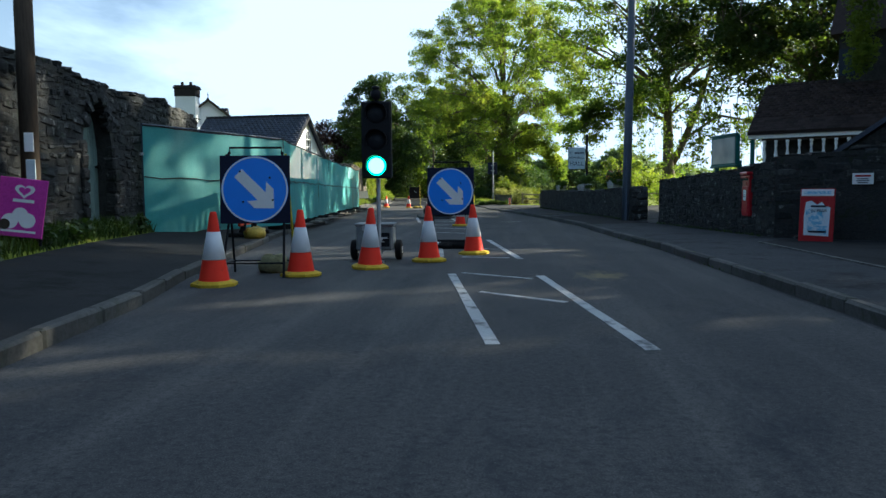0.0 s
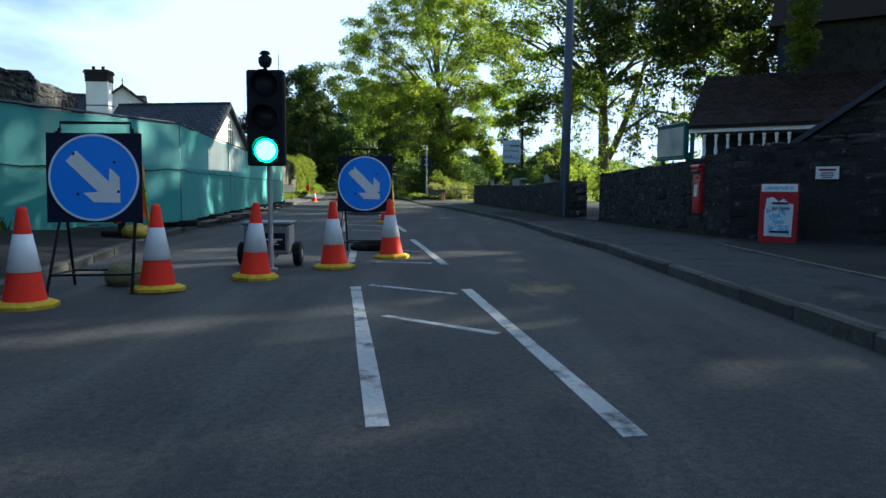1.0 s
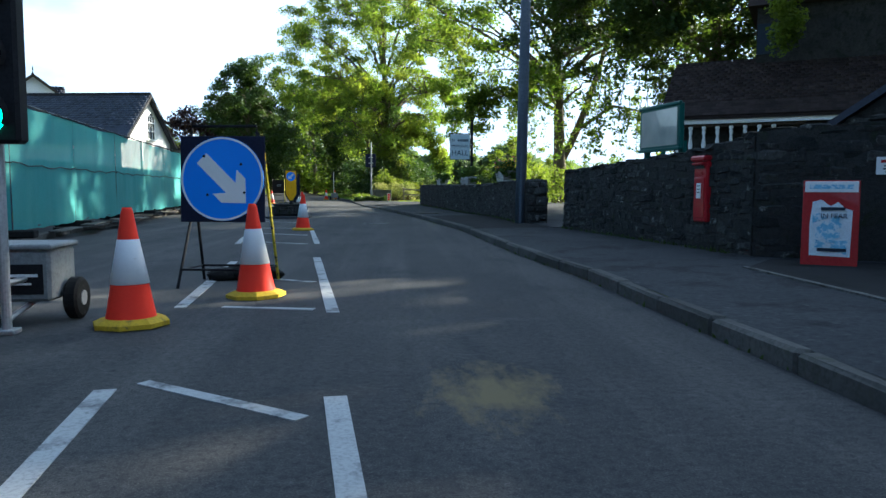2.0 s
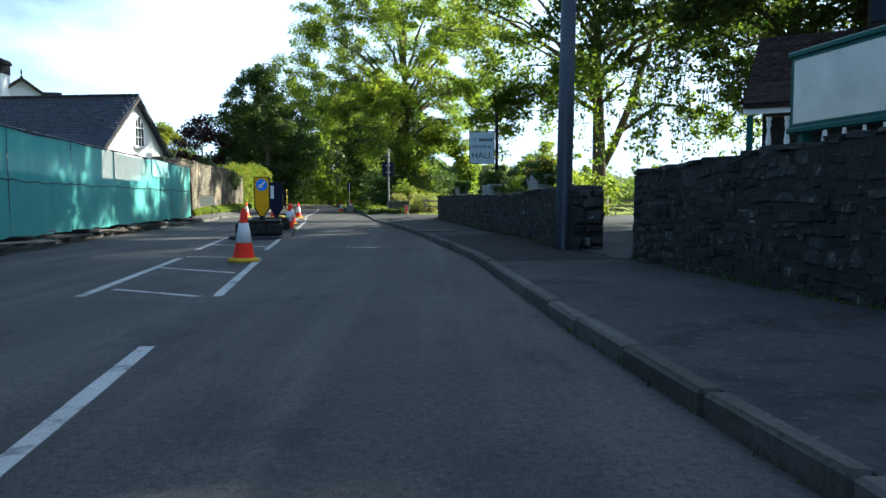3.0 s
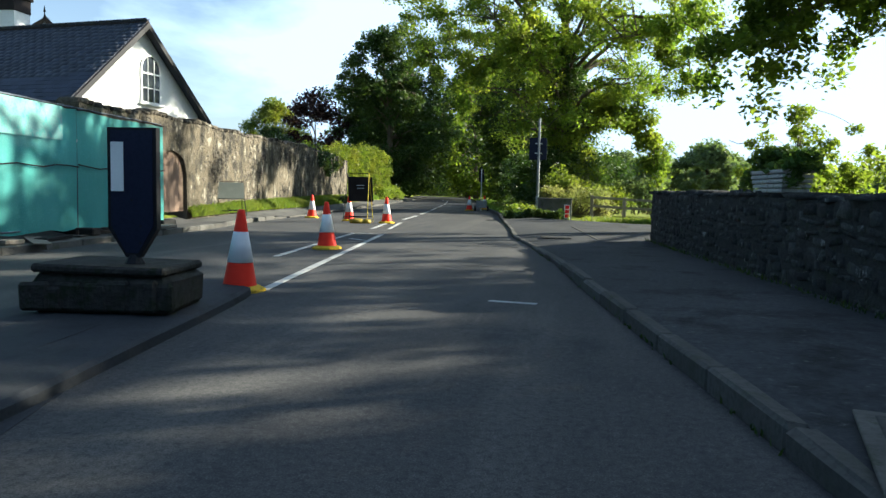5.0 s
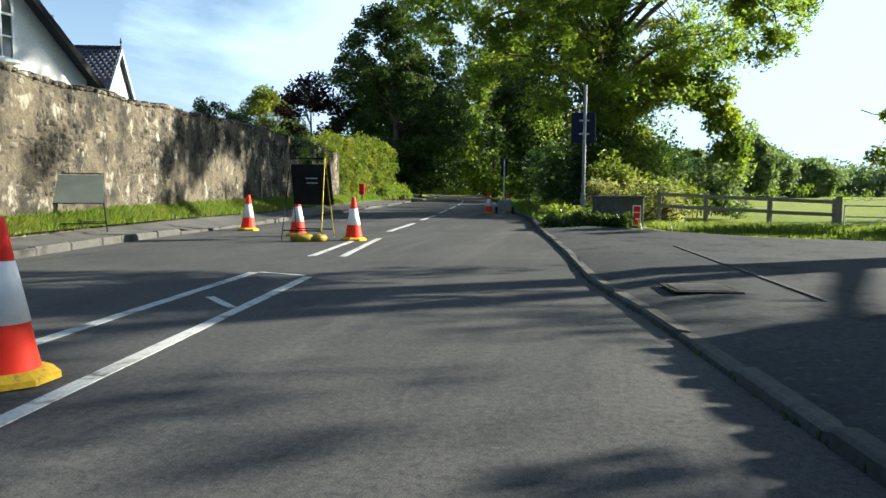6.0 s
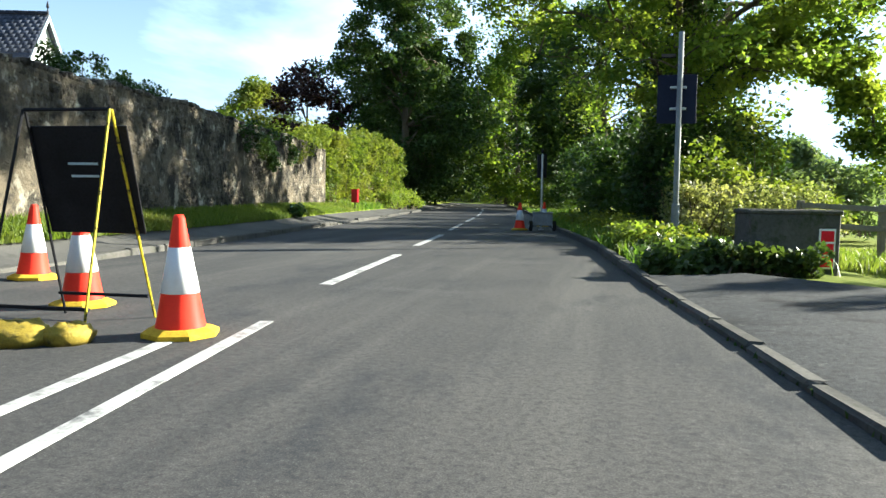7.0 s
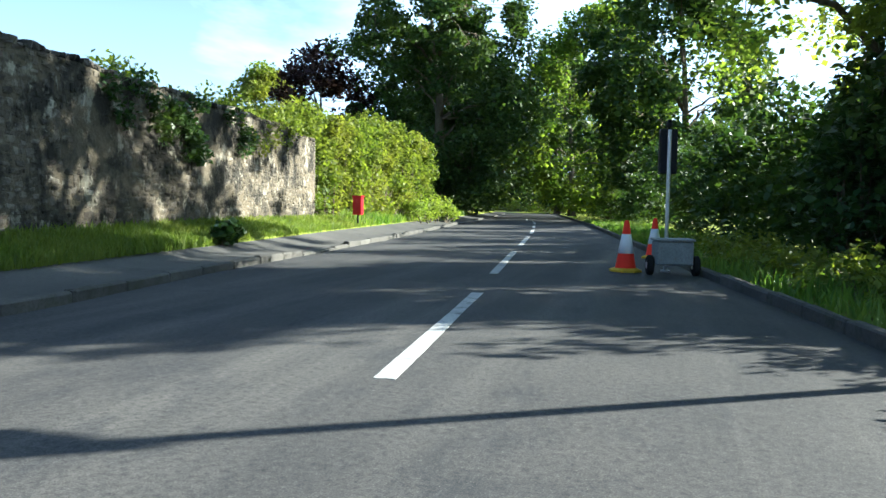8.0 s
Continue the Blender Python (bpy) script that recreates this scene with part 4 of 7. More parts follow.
def gabled(name, label, centre, yaw, length, width, eave, ridge, wall_mat, foot, overhang=0.25, slate_w=0.3, slate_h=0.21, limit=150, tiles=(SLATE, SLATE_J), both=True, barge=WHITE_PAINT):
    """A gabled house: its ridge runs along local x, its gable at x = 0 looks to +x; centre is the foot of that gable's middle."""
    ob = thing(name, label, "house", pose(*centre, 0, 0, yaw))
    hw = width / 2
    outline = [(-hw, foot), (hw, foot), (hw, eave), (0, ridge), (-hw, eave)]
    turn = Matrix.Rotation(radians(90), 4, "Z")
    part("wall", Form().prism([(-y, z) for y, z in outline], length, turn), wall_mat, ob)
    slope = math.hypot(hw, ridge - eave)
    ang = math.atan2(ridge - eave, hw)
    drop = overhang * math.tan(ang)
    for side in (-1, 1):
        f = Form()
        oy, oz = side * (hw + overhang), eave - drop
        a, b = Vector((overhang, oy, oz)), Vector((-length - overhang, oy, oz))
        c, d = Vector((-length - overhang, 0, ridge)), Vector((overhang, 0, ridge))
        nz = Vector((0, side * math.sin(ang), math.cos(ang))) * 0.05
        f.add([a, b, c, d, a + nz, b + nz, c + nz, d + nz], [(0, 1, 2, 3), (4, 5, 6, 7), (0, 1, 5, 4), (1, 2, 6, 5), (2, 3, 7, 6), (3, 0, 4, 7)])
        roof = part("roof", f, tiles[0], ob, "dark slate roof slope")
        if side == -1 or both:
            start = Vector((overhang if side < 0 else -length - overhang, oy, oz)) + nz
            pcs = roof_pieces(start, (-1 if side < 0 else 1, 0, 0), (0, -side * math.cos(ang), math.sin(ang)), length + 2 * overhang, slope + overhang / math.cos(ang), slate_w, slate_h, 60 + side)
            ROOFS.append((pcs, roof, tiles, limit))
        f = Form()
        e0, e1 = Vector((overhang + 0.012, oy, oz - 0.13)), Vector((overhang + 0.012, 0, ridge - 0.13))
        up = Vector((0, 0, 0.19))
        f.add([e0, e1, e1 + up, e0 + up] + [p + Vector((0.03, 0, 0)) for p in (e0, e1, e1 + up, e0 + up)], [(0, 1, 2, 3), (4, 5, 6, 7), (0, 1, 5, 4), (1, 2, 6, 5), (2, 3, 7, 6), (3, 0, 4, 7)])
        part("bargeboard", f, barge, ob)
    rd = Form()
    k = 0
    while k * 0.45 < length + overhang:
        rd.ring([(0.0, 0), (0.09, 0.002), (0.09, 0.43), (0.0, 0.432)], 10, pose(overhang - k * 0.45, 0, ridge + 0.03, 0, -90, 0), cap=False)
        k += 1
    part("ridge_tiles", rd, BRICK_DARK, ob, "dark clay ridge tiles")
    return ob


def arched_window(parent, x, y, z, w, h):
    """A round-headed sash window looking to local +x, its sill at z."""
    turn = Matrix.Translation((x, y, z)) @ Matrix.Rotation(radians(90), 4, "Z")
    r = w / 2
    head = [(r * math.cos(a), h - r + r * math.sin(a)) for a in [math.pi * i / 12 for i in range(13)]]
    win = part("window", Form().prism([(-r, 0), (r, 0)] + head, 0.03, turn @ pose(0, -0.02, 0)), GLASS, parent, "round-headed sash window")
    f = Form()
    pts = [(-r, 0), (r, 0)] + head + [(-r, 0)]
    for (x0, z0), (x1, z1) in zip(pts, pts[1:]):
        d = Vector((x1 - x0, 0, z1 - z0))
        if d.length > 1e-4:
            f.box(0.05, 0.06, d.length + 0.02, turn @ Matrix.Translation((x0, -0.02, z0)) @ Vector((0, 0, 1)).rotation_difference(d).to_matrix().to_4x4())
    part("frame", f, WHITE_PAINT, win)
    f = Form()
    for q in (-0.17, 0.17):
        f.box(0.02, 0.04, h - r * 0.25, turn @ pose(q * w, -0.03, 0))
    for q in (0.3, 0.6):
        f.box(w, 0.04, 0.022 if q < 0.5 else 0.045, turn @ pose(0, -0.032, q * h))
    part("glazing_bar", f, WHITE_PAINT, win)
    part("sill", Form().box(w + 0.22, 0.16, 0.07, turn @ pose(0, -0.05, -0.09), 0.012), WHITE_PAINT, win)
    return win


lodge = gabled("lodge_house", "white rendered single-storey house with dark slate roof", (-12.98, 42.82, 0.35), -7.4, 6.6, 5.6, 3.0, 5.45, RENDER_WHITE, -0.4, 0.3, 0.3, 0.2, 150, barge=BLACK)
arched_window(lodge, 0.0, 0.42, 3.15, 0.85, 1.45)
main_house = gabled("main_house", "tall white rendered house behind the lodge", (-22.9, 51.3, 0.5), -62, 9.0, 5.2, 5.6, 7.55, RENDER_WHITE, -0.4, 0.25, 0.3, 0.2, 0, barge=DARK_WOOD)
part("finial", Form().ring([(0.05, 0), (0.02, 0.25), (0.05, 0.3), (0.01, 0.55)], 8, pose(0.2, 0, 7.6)), BLACK, main_house)
chimney = thing("chimney_stack", "white rendered chimney stack with dark brick top", "chimney", pose(-24.1, 50.4, 0.5, 0, 0, 4))
part("chimney_body", Form().prism([(-1.6, -0.6), (1.6, -0.6), (1.5, 4.2), (0.74, 5.7), (0.74, 7.7), (-0.74, 7.7), (-0.74, 5.7), (-1.5, 4.2)], 1.0, pose(0, -0.5, 0)), RENDER_WHITE, chimney)
part("band", Form().box(1.58, 1.1, 0.06, pose(0, 0, 6.05)), CONCRETE, chimney)
part("brick_cap", Form().box(1.56, 1.1, 0.62, pose(0, 0, 7.7), 0.02).box(1.72, 1.24, 0.16, pose(0, 0, 8.26), 0.02).box(1.6, 1.14, 0.1, pose(0, 0, 8.42), 0.02), BRICK_DARK, chimney, "corbelled dark brick cap")
for q in (-0.35, 0.3):
    part("chimney_pot", Form().ring([(0.13, 0), (0.11, 0.25), (0.13, 0.3)], 10, pose(q, 0, 8.5)), BRICK_DARK, chimney)
solo("low_wing", Form().prism([(-8, -0.5), (4, -0.5), (4, 3.6), (2.5, 5.1), (-8, 5.1)], 4.0, pose(-28.0, 47.5, 0.5, 0, 0, 6)), SLATE, "low slate-roofed wing of the white house", "house")
far_house = gabled("far_house", "white house with tiled gables behind the buff wall", (-23.8, 62.6, 0.5), 16, 7.0, 3.2, 5.0, 7.0, RENDER_WHITE, -0.4, 0.22, 0.28, 0.2, 100, barge=SIGN_GREY)
part("finial", Form().ring([(0.05, 0), (0.02, 0.3), (0.06, 0.36), (0.01, 0.6)], 8, pose(0.2, 0, 7.0)), BLACK, far_house)
gabled("far_gable_house", "dark timbered house wing with clay-tiled roof", (-24.6, 58.9, 0.5), 16, 7.0, 3.4, 5.0, 7.6, DOOR_BROWN, -0.4, 0.3, 0.28, 0.2, 0, barge=DARK_WOOD)

# shop and hall buildings on the other side, their deep shade put into the wall colour
shop = thing("shop_building", "stone shop, shade in its wall colour, with verandah and clay tile roof", "house", pose(8.16, 22.88, 0.0, 0, 0, -30))
part("wall", Form().box(7.2, 5.0, 3.0, pose(3.9, 3.3, 0.05)), HOUSE_STONE_SHADED, shop, "stone back wall with shade in its colour")
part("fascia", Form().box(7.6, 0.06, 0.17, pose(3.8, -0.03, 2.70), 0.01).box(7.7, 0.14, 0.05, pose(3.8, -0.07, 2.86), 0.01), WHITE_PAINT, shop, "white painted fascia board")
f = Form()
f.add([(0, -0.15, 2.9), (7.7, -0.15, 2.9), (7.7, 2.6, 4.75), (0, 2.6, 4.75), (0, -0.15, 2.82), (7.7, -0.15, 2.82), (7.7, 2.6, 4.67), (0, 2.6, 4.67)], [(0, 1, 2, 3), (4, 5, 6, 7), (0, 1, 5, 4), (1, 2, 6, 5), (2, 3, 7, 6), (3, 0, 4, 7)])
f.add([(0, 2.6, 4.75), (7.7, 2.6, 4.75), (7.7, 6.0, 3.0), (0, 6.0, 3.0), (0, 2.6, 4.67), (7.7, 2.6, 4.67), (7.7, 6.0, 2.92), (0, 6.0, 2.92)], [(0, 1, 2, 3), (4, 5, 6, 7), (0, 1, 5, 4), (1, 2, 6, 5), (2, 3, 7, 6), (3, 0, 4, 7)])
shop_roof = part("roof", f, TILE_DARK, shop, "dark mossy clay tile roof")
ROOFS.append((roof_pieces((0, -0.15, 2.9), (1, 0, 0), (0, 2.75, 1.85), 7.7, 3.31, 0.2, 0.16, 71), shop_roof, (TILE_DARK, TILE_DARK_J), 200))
part("verandah_rail", Form().box(3.4, 0.06, 0.07, pose(2.1, 0.1, 2.62)).box(3.4, 0.09, 0.06, pose(2.1, 0.1, 1.72)), DARK_WOOD, shop)
BAL = Form().ring([(0.035, 0), (0.055, 0.06), (0.03, 0.12), (0.062, 0.34), (0.03, 0.6), (0.055, 0.7), (0.035, 0.76), (0.06, 0.8), (0.06, 0.86)], 10)
bal_mesh = smooth(BAL.mesh("baluster", WHITE_PAINT))
for k in range(8):
    ob = new("baluster", bal_mesh)
    ob.parent = shop
    ob.matrix_basis = pose(0.5 + 0.36 * k, 0.1, 1.78)
part("verandah_post", Form().box(0.12, 0.12, 2.7, pose(0.12, 0.1, 0)), GREEN_PAINT, shop)
part("verandah_wall", Form().box(7.4, 0.25, 1.72, pose(3.9, 0.15, 0), 0.02), HOUSE_STONE_SHADED, shop)
tall = thing("tall_house", "tall stone house, shade in its wall colour, with steep tiled roof", "house", pose(8.16, 22.88, 0, 0, 0, -30))
part("wall", Form().prism([(2.35, 0), (10.5, 0), (10.5, 6.4), (2.35, 6.4)], 6.0, pose(0, 2.4, 0)), HOUSE_STONE_SHADED, tall)
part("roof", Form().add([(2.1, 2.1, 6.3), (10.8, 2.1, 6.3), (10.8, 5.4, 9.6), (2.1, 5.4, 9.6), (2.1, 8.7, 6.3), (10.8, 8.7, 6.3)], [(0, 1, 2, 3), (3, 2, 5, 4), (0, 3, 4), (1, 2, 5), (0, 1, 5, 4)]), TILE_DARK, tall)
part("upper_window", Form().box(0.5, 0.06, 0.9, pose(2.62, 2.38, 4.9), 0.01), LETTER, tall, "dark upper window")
cottage = thing("gable_cottage", "stone cottage gable, shade in its wall colour, with slate verge", "house", pose(6.45, 11.0, 0, 0, 0, -30))
part("wall", Form().prism([(-0.15, 0), (5.6, 0), (5.6, 1.7), (2.72, 3.75), (-0.15, 1.7)], 5.0, pose(0, 0, 0)), HOUSE_STONE_SHADED, cottage)
for s0, s1 in (((-0.4, 1.56), (2.74, 3.80)), ((5.85, 1.56), (2.74, 3.80))):
    f = Form()
    (x0, z0), (x1, z1) = s0, s1
    f.add([(x0, -0.12, z0), (x1, -0.12, z1), (x1, -0.12, z1 + 0.1), (x0, -0.12, z0 + 0.1), (x0, 5.1, z0), (x1, 5.1, z1), (x1, 5.1, z1 + 0.1), (x0, 5.1, z0 + 0.1)], [(0, 1, 2, 3), (4, 5, 6, 7), (0, 1, 5, 4), (1, 2, 6, 5), (2, 3, 7, 6), (3, 0, 4, 7)])
    part("roof", f, SLATE, cottage)
COTTAGE_PIECES = stone_face([(-0.1, 0.0), (5.55, 0.0)], lambda x, y: 0.0, lambda x, y: 1.68 + 2.0 * (1 - abs(x - 2.72) / 2.87), ((0.2, 0.5), (0.09, 0.18)), 77, False, None, 0.03, lambda x, y, z: x)


# ---- road markings ----
def mark(x0, y0, x1, y1, w=0.1, name="road_marking", z=0.004, material=PAINT, label="worn white painted road line", category="road marking"):
    d = Vector((x1 - x0, y1 - y0, 0))
    n = max(1, int(d.length / 1.0))
    side = Vector((-d.y, d.x, 0)).normalized() * w / 2
    vs = []
    for i in range(n + 1):
        p = Vector((x0, y0, z)) + d * i / n
        jog = 1 + 0.08 * math.sin(i * 2.3 + x0)
        vs += [p + side * jog, p - side * jog, p + side * jog - Vector((0, 0, 0.02)), p - side * jog - Vector((0, 0, 0.02))]
    fs = [(0, 1, 3, 2), (4 * n, 4 * n + 1, 4 * n + 3, 4 * n + 2)]
    for i in range(n):
        a, b = 4 * i, 4 * i + 4
        fs += [(a, a + 1, b + 1, b), (a, a + 2, b + 2, b), (a + 1, a + 3, b + 3, b + 1)]
    return solo(name, Form().add(vs, fs), material, label, category, "road markings", "structure")


for row in ((-0.0, 1.2, -0.57, 5.1), (-0.9, 7.3, -1.27, 10.7), (-1.84, 13.5, -2.43, 17.9), (-2.78, 19.8, -3.43, 24.2),
            (0.94, 1.1, 0.43, 4.95), (0.23, 7.05, -0.35, 11.2), (-0.6, 13.5, -1.19, 17.65), (-1.55, 19.7, -2.05, 23.4),
            (-3.85, 31.6, -4.5, 37.4), (-2.62, 28.4, -3.81, 37.2), (-4.63, 39.35, -5.05, 42.4), (-4.22, 39.4, -4.78, 43.0)):
    mark(*row, 0.09)
for k, row in enumerate(((-5.2, 45.1, -5.6, 48.95), (-5.87, 51.0, -6.32, 54.95), (-6.64, 57.2, -7.3, 62.1), (-7.58, 64.3, -8.3, 69.6), (-8.6, 71.9, -9.2, 75.9),
                         (-9.55, 78.2, -10.2, 82.2), (-10.5, 84.3, -11.2, 88.3), (-11.5, 90.0, -11.95, 92.3), (-12.5, 93.3, -13.2, 97.3))):
    mark(*row, 0.12, label="white dashed centre line mark")
for row in ((-0.45, 5.22, 0.33, 4.66), (-0.18, 3.59, 0.57, 2.97), (-0.6, 7.33, 0.08, 7.2), (-1.76, 14.04, -0.76, 13.48), (-2.19, 16.37, -1.03, 15.65), (-2.42, 18.15, -1.25, 17.95),
            (-2.95, 21.3, -1.75, 20.6), (-0.98, 9.3, -0.1, 8.75), (-4.45, 37.45, -3.9, 37.3), (-4.05, 35.7, -3.62, 35.25)):
    mark(*row, 0.07, label="thin worn white hatching line")
mark(0.2, 41.6, 0.75, 35.6, 0.05, "drain_channel", 0.094, KERB, "pale concrete channel across the drive", "drain")
mark(-0.5, 28.4, -0.08, 28.34, 0.07, label="short worn white road mark")
mark(-0.2, 20.3, 0.42, 20.28, 0.06, label="faint worn white road mark")


def patch(name, pts, z, material, label, category):
    f = Form()
    n = len(pts)
    f.add([(x, y, z) for x, y in pts] + [(x, y, z - 0.05) for x, y in pts], [tuple(range(n))] + [(i, (i + 1) % n, (i + 1) % n + n, i + n) for i in range(n)])
    return solo(name, f, material, label, category, kind="structure")


mark(4.02, 8.75, 3.84, -8.0, 0.055, "footway_edging", 0.136, FOOT_EDGE, "thin broken concrete edging along the forecourt", "edging")
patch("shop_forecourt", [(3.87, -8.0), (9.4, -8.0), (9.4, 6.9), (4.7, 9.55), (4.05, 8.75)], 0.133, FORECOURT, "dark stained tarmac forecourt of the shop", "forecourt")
patch("road_patch", [(-3.6, 26.0), (-2.2, 25.4), (-1.9, 24.4), (-3.3, 24.9)], 0.003, PATCH, "dark mud-stained tarmac", "road patch")
patch("hall_yard", [(3.65, 15.92), (14, 14.8), (26, 17), (26, 40.5), (12, 41.5), (2.35, 36.4), (2.85, 30.4), (3.4, 24.8), (3.5, 21.3), (3.55, 17.64)], 0.137, PAVING, "dark tarmac yard behind the hall wall", "yard")
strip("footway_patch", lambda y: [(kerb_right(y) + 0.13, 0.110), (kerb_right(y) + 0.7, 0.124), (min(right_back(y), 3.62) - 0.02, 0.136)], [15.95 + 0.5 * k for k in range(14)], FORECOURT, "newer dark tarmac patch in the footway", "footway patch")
cover = thing("inspection_cover", "pale concrete inspection cover in the footway", "manhole cover", pose(1.58, 24.55, 0.118, 0, 0, -14), kind="structure")
part("frame", Form().box(0.78, 0.95, 0.016, None, 0.004), CONCRETE, cover)
part("lid", Form().box(0.64, 0.8, 0.022, None, 0.004), KERB, cover)
cover2 = thing("inspection_cover", "grey iron inspection cover in the drive mouth", "manhole cover", pose(-0.13, 36.65, 0.080, 0, 0, 8), kind="structure")
part("frame", Form().box(0.55, 0.55, 0.014, None, 0.003), ISLAND_STONE, cover2)
for k in range(5):
    part("lid_bar", Form().box(0.46, 0.07, 0.02, pose(0, -0.18 + 0.09 * k, 0), 0.003), PAVING_PALE, cover2)


# ---- traffic cones ----
def make_cone():
    c = thing("traffic_cone", "red road cone with white sleeve and yellow base", "traffic cone", group="traffic cones")
    oct_ = [(0.235 * math.cos(math.pi / 8 + i * math.pi / 4), 0.235 * math.sin(math.pi / 8 + i * math.pi / 4)) for i in range(8)]
    f = Form()
    for (r0, z0), (r1, z1) in (((1.0, 0.0), (1.0, 0.028)), ((1.0, 0.028), (0.8, 0.05)), ((0.8, 0.05), (0.72, 0.055))):
        a = [(x * r0, y * r0, z0) for x, y in oct_] + [(x * r1, y * r1, z1) for x, y in oct_]
        f.add(a, [(i, (i + 1) % 8, (i + 1) % 8 + 8, i + 8) for i in range(8)])
    f.add([(x, y, 0) for x, y in oct_] + [(x * 0.72, y * 0.72, 0.055) for x, y in oct_], [tuple(range(7, -1, -1)), tuple(range(8, 16))])
    part("base", f, CONE_BASE, c, "dirty yellow rubber base")
    part("lower_body", Form().ring([(0.155, 0.05), (0.148, 0.07), (0.112, 0.27)], 20, cap=False), CONE_RED, c, soft=True)
    part("sleeve", Form().ring([(0.112, 0.265), (0.118, 0.268), (0.066, 0.545), (0.060, 0.548)], 20, cap=False), CONE_WHITE, c, "white reflective sleeve", soft=True)
    part("top", Form().ring([(0.064, 0.545), (0.036, 0.72), (0.026, 0.745), (0.018, 0.745), (0.018, 0.70)], 20, cap=False), CONE_RED, c, soft=True)
    return c


first_cone = make_cone()
CONES = ((-2.89, 3.92, 10), (-2.25, 4.81, 50), (-1.63, 5.68, 20), (-1.0, 6.62, 70), (-0.455, 7.84, 35), (-1.32, 17.29, 15), (-2.8, 28.3, 40), (-3.62, 33.1, 5),
         (-8.10, 44.56, 30), (-6.42, 43.2, 60), (-5.05, 42.38, 22), (-4.93, 58.35, 12), (-4.55, 61.4, 44))
for k, (x, y, a) in enumerate(CONES):
    q = random.Random(k)
    m = pose(x, y, 0.004, q.uniform(-1.5, 1.5), q.uniform(-1.5, 1.5), a)
    if k == 0:
        first_cone.matrix_world = m
    else:
        copy_thing(first_cone, m)


# ---- blue arrow signs on frames ----
def arrow_outline(s):
    """A broad arrow along +x from its tail to its tip, about s long."""
    t = 0.11 * s
    return [(-0.50 * s, -t), (0.16 * s, -t), (0.02 * s, -0.27 * s), (0.22 * s, -0.27 * s), (0.50 * s, 0.0), (0.22 * s, 0.27 * s), (0.02 * s, 0.27 * s), (0.16 * s, t), (-0.50 * s, t)]


def disc(r, depth, m, seg=40):
    return Form().prism([(r * math.cos(2 * math.pi * i / seg), r * math.sin(2 * math.pi * i / seg)) for i in range(seg)], depth, m)


def arrow_sign(m, label, plate_w=0.78, plate_h=0.76, angle=-45, z=0.975):
    """A round arrow sign on a folding frame, looking to local -y."""
    s = thing("arrow_sign", label, "road sign", m, "arrow signs")
    for sx in (-1, 1):
        part("front_leg", Form().tube([(sx * 0.30, 0.0, z + 0.42), (sx * 0.31, -0.035, z - 0.36), (sx * 0.34, -0.30, 0.0)], 0.014, 6), BLACK, s)
        part("rear_leg", Form().tube([(sx * 0.33, 0.02, z + 0.40), (sx * 0.36, 0.38, 0.0)], 0.014, 6), BLACK if sx < 0 else YELLOW_FRAME, s)
    part("crossbar", Form().tube([(-0.33, -0.24, 0.16), (0.33, -0.24, 0.16)], 0.011, 6).tube([(-0.355, 0.33, 0.14), (0.355, 0.33, 0.14)], 0.011, 6)
         .tube([(-0.33, -0.25, 0.16), (-0.355, 0.33, 0.14)], 0.009, 6).tube([(0.33, -0.25, 0.16), (0.355, 0.33, 0.14)], 0.009, 6), BLACK, s)
    part("handle_bar", Form().tube([(-0.29, 0.0, z + 0.40), (-0.29, 0.0, z + 0.47), (0.29, 0.0, z + 0.47), (0.29, 0.0, z + 0.40)], 0.013, 6), BLACK, s)
    tilt = pose(0, -0.07, z, -3)
    part("backing_plate", Form().box(plate_w, 0.012, plate_h, tilt @ pose(0, 0.0, -plate_h / 2), 0.004), NAVY, s, "dark square backing plate")
    face = part("disc", disc(0.372, 0.008, tilt @ pose(0, -0.02, 0)), SIGN_BLUE, s, "blue disc with white rim and arrow")
    ring = Form()
    seg = 48
    for r0, r1, y in ((0.352, 0.368, -0.0235),):
        vs = [(r * math.cos(2 * math.pi * i / seg), y, r * math.sin(2 * math.pi * i / seg)) for r in (r0, r1) for i in range(seg)]
        ring.add(vs + [(x, yy + 0.004, zz) for x, yy, zz in vs], [(i, (i + 1) % seg, (i + 1) % seg + seg, i + seg) for i in range(seg)] + [(i, (i + 1) % seg, (i + 1) % seg + 2 * seg, i + 2 * seg) for i in range(seg)] + [(i + seg, (i + 1) % seg + seg, (i + 1) % seg + 3 * seg, i + 3 * seg) for i in range(seg)], tilt)
    part("rim", ring, SIGN_WHITE, face)
    part("arrow", Form().prism(arrow_outline(0.56), 0.004, tilt @ Matrix.Translation((0.015, -0.0245, -0.015)) @ Matrix.Rotation(radians(-angle), 4, "Y")), SIGN_WHITE, face)
    for bx, bz in ((-0.16, 0.2), (0.2, -0.12), (0.17, 0.13), (-0.13, -0.14)):
        part("bolt", Form().ring([(0.012, 0), (0.012, 0.006)], 8, tilt @ pose(bx, -0.024, bz, 90)), BLACK, face)
    return s


arrow_sign(pose(-2.76, 4.86, 0.0, 0, 0, 7), "round blue arrow sign on a black folding frame")
arrow_sign(pose(-0.86, 8.62, 0.0, 0, 0, -6), "round blue arrow sign on a navy plate and frame", 0.76, 0.76, -45, 0.95)


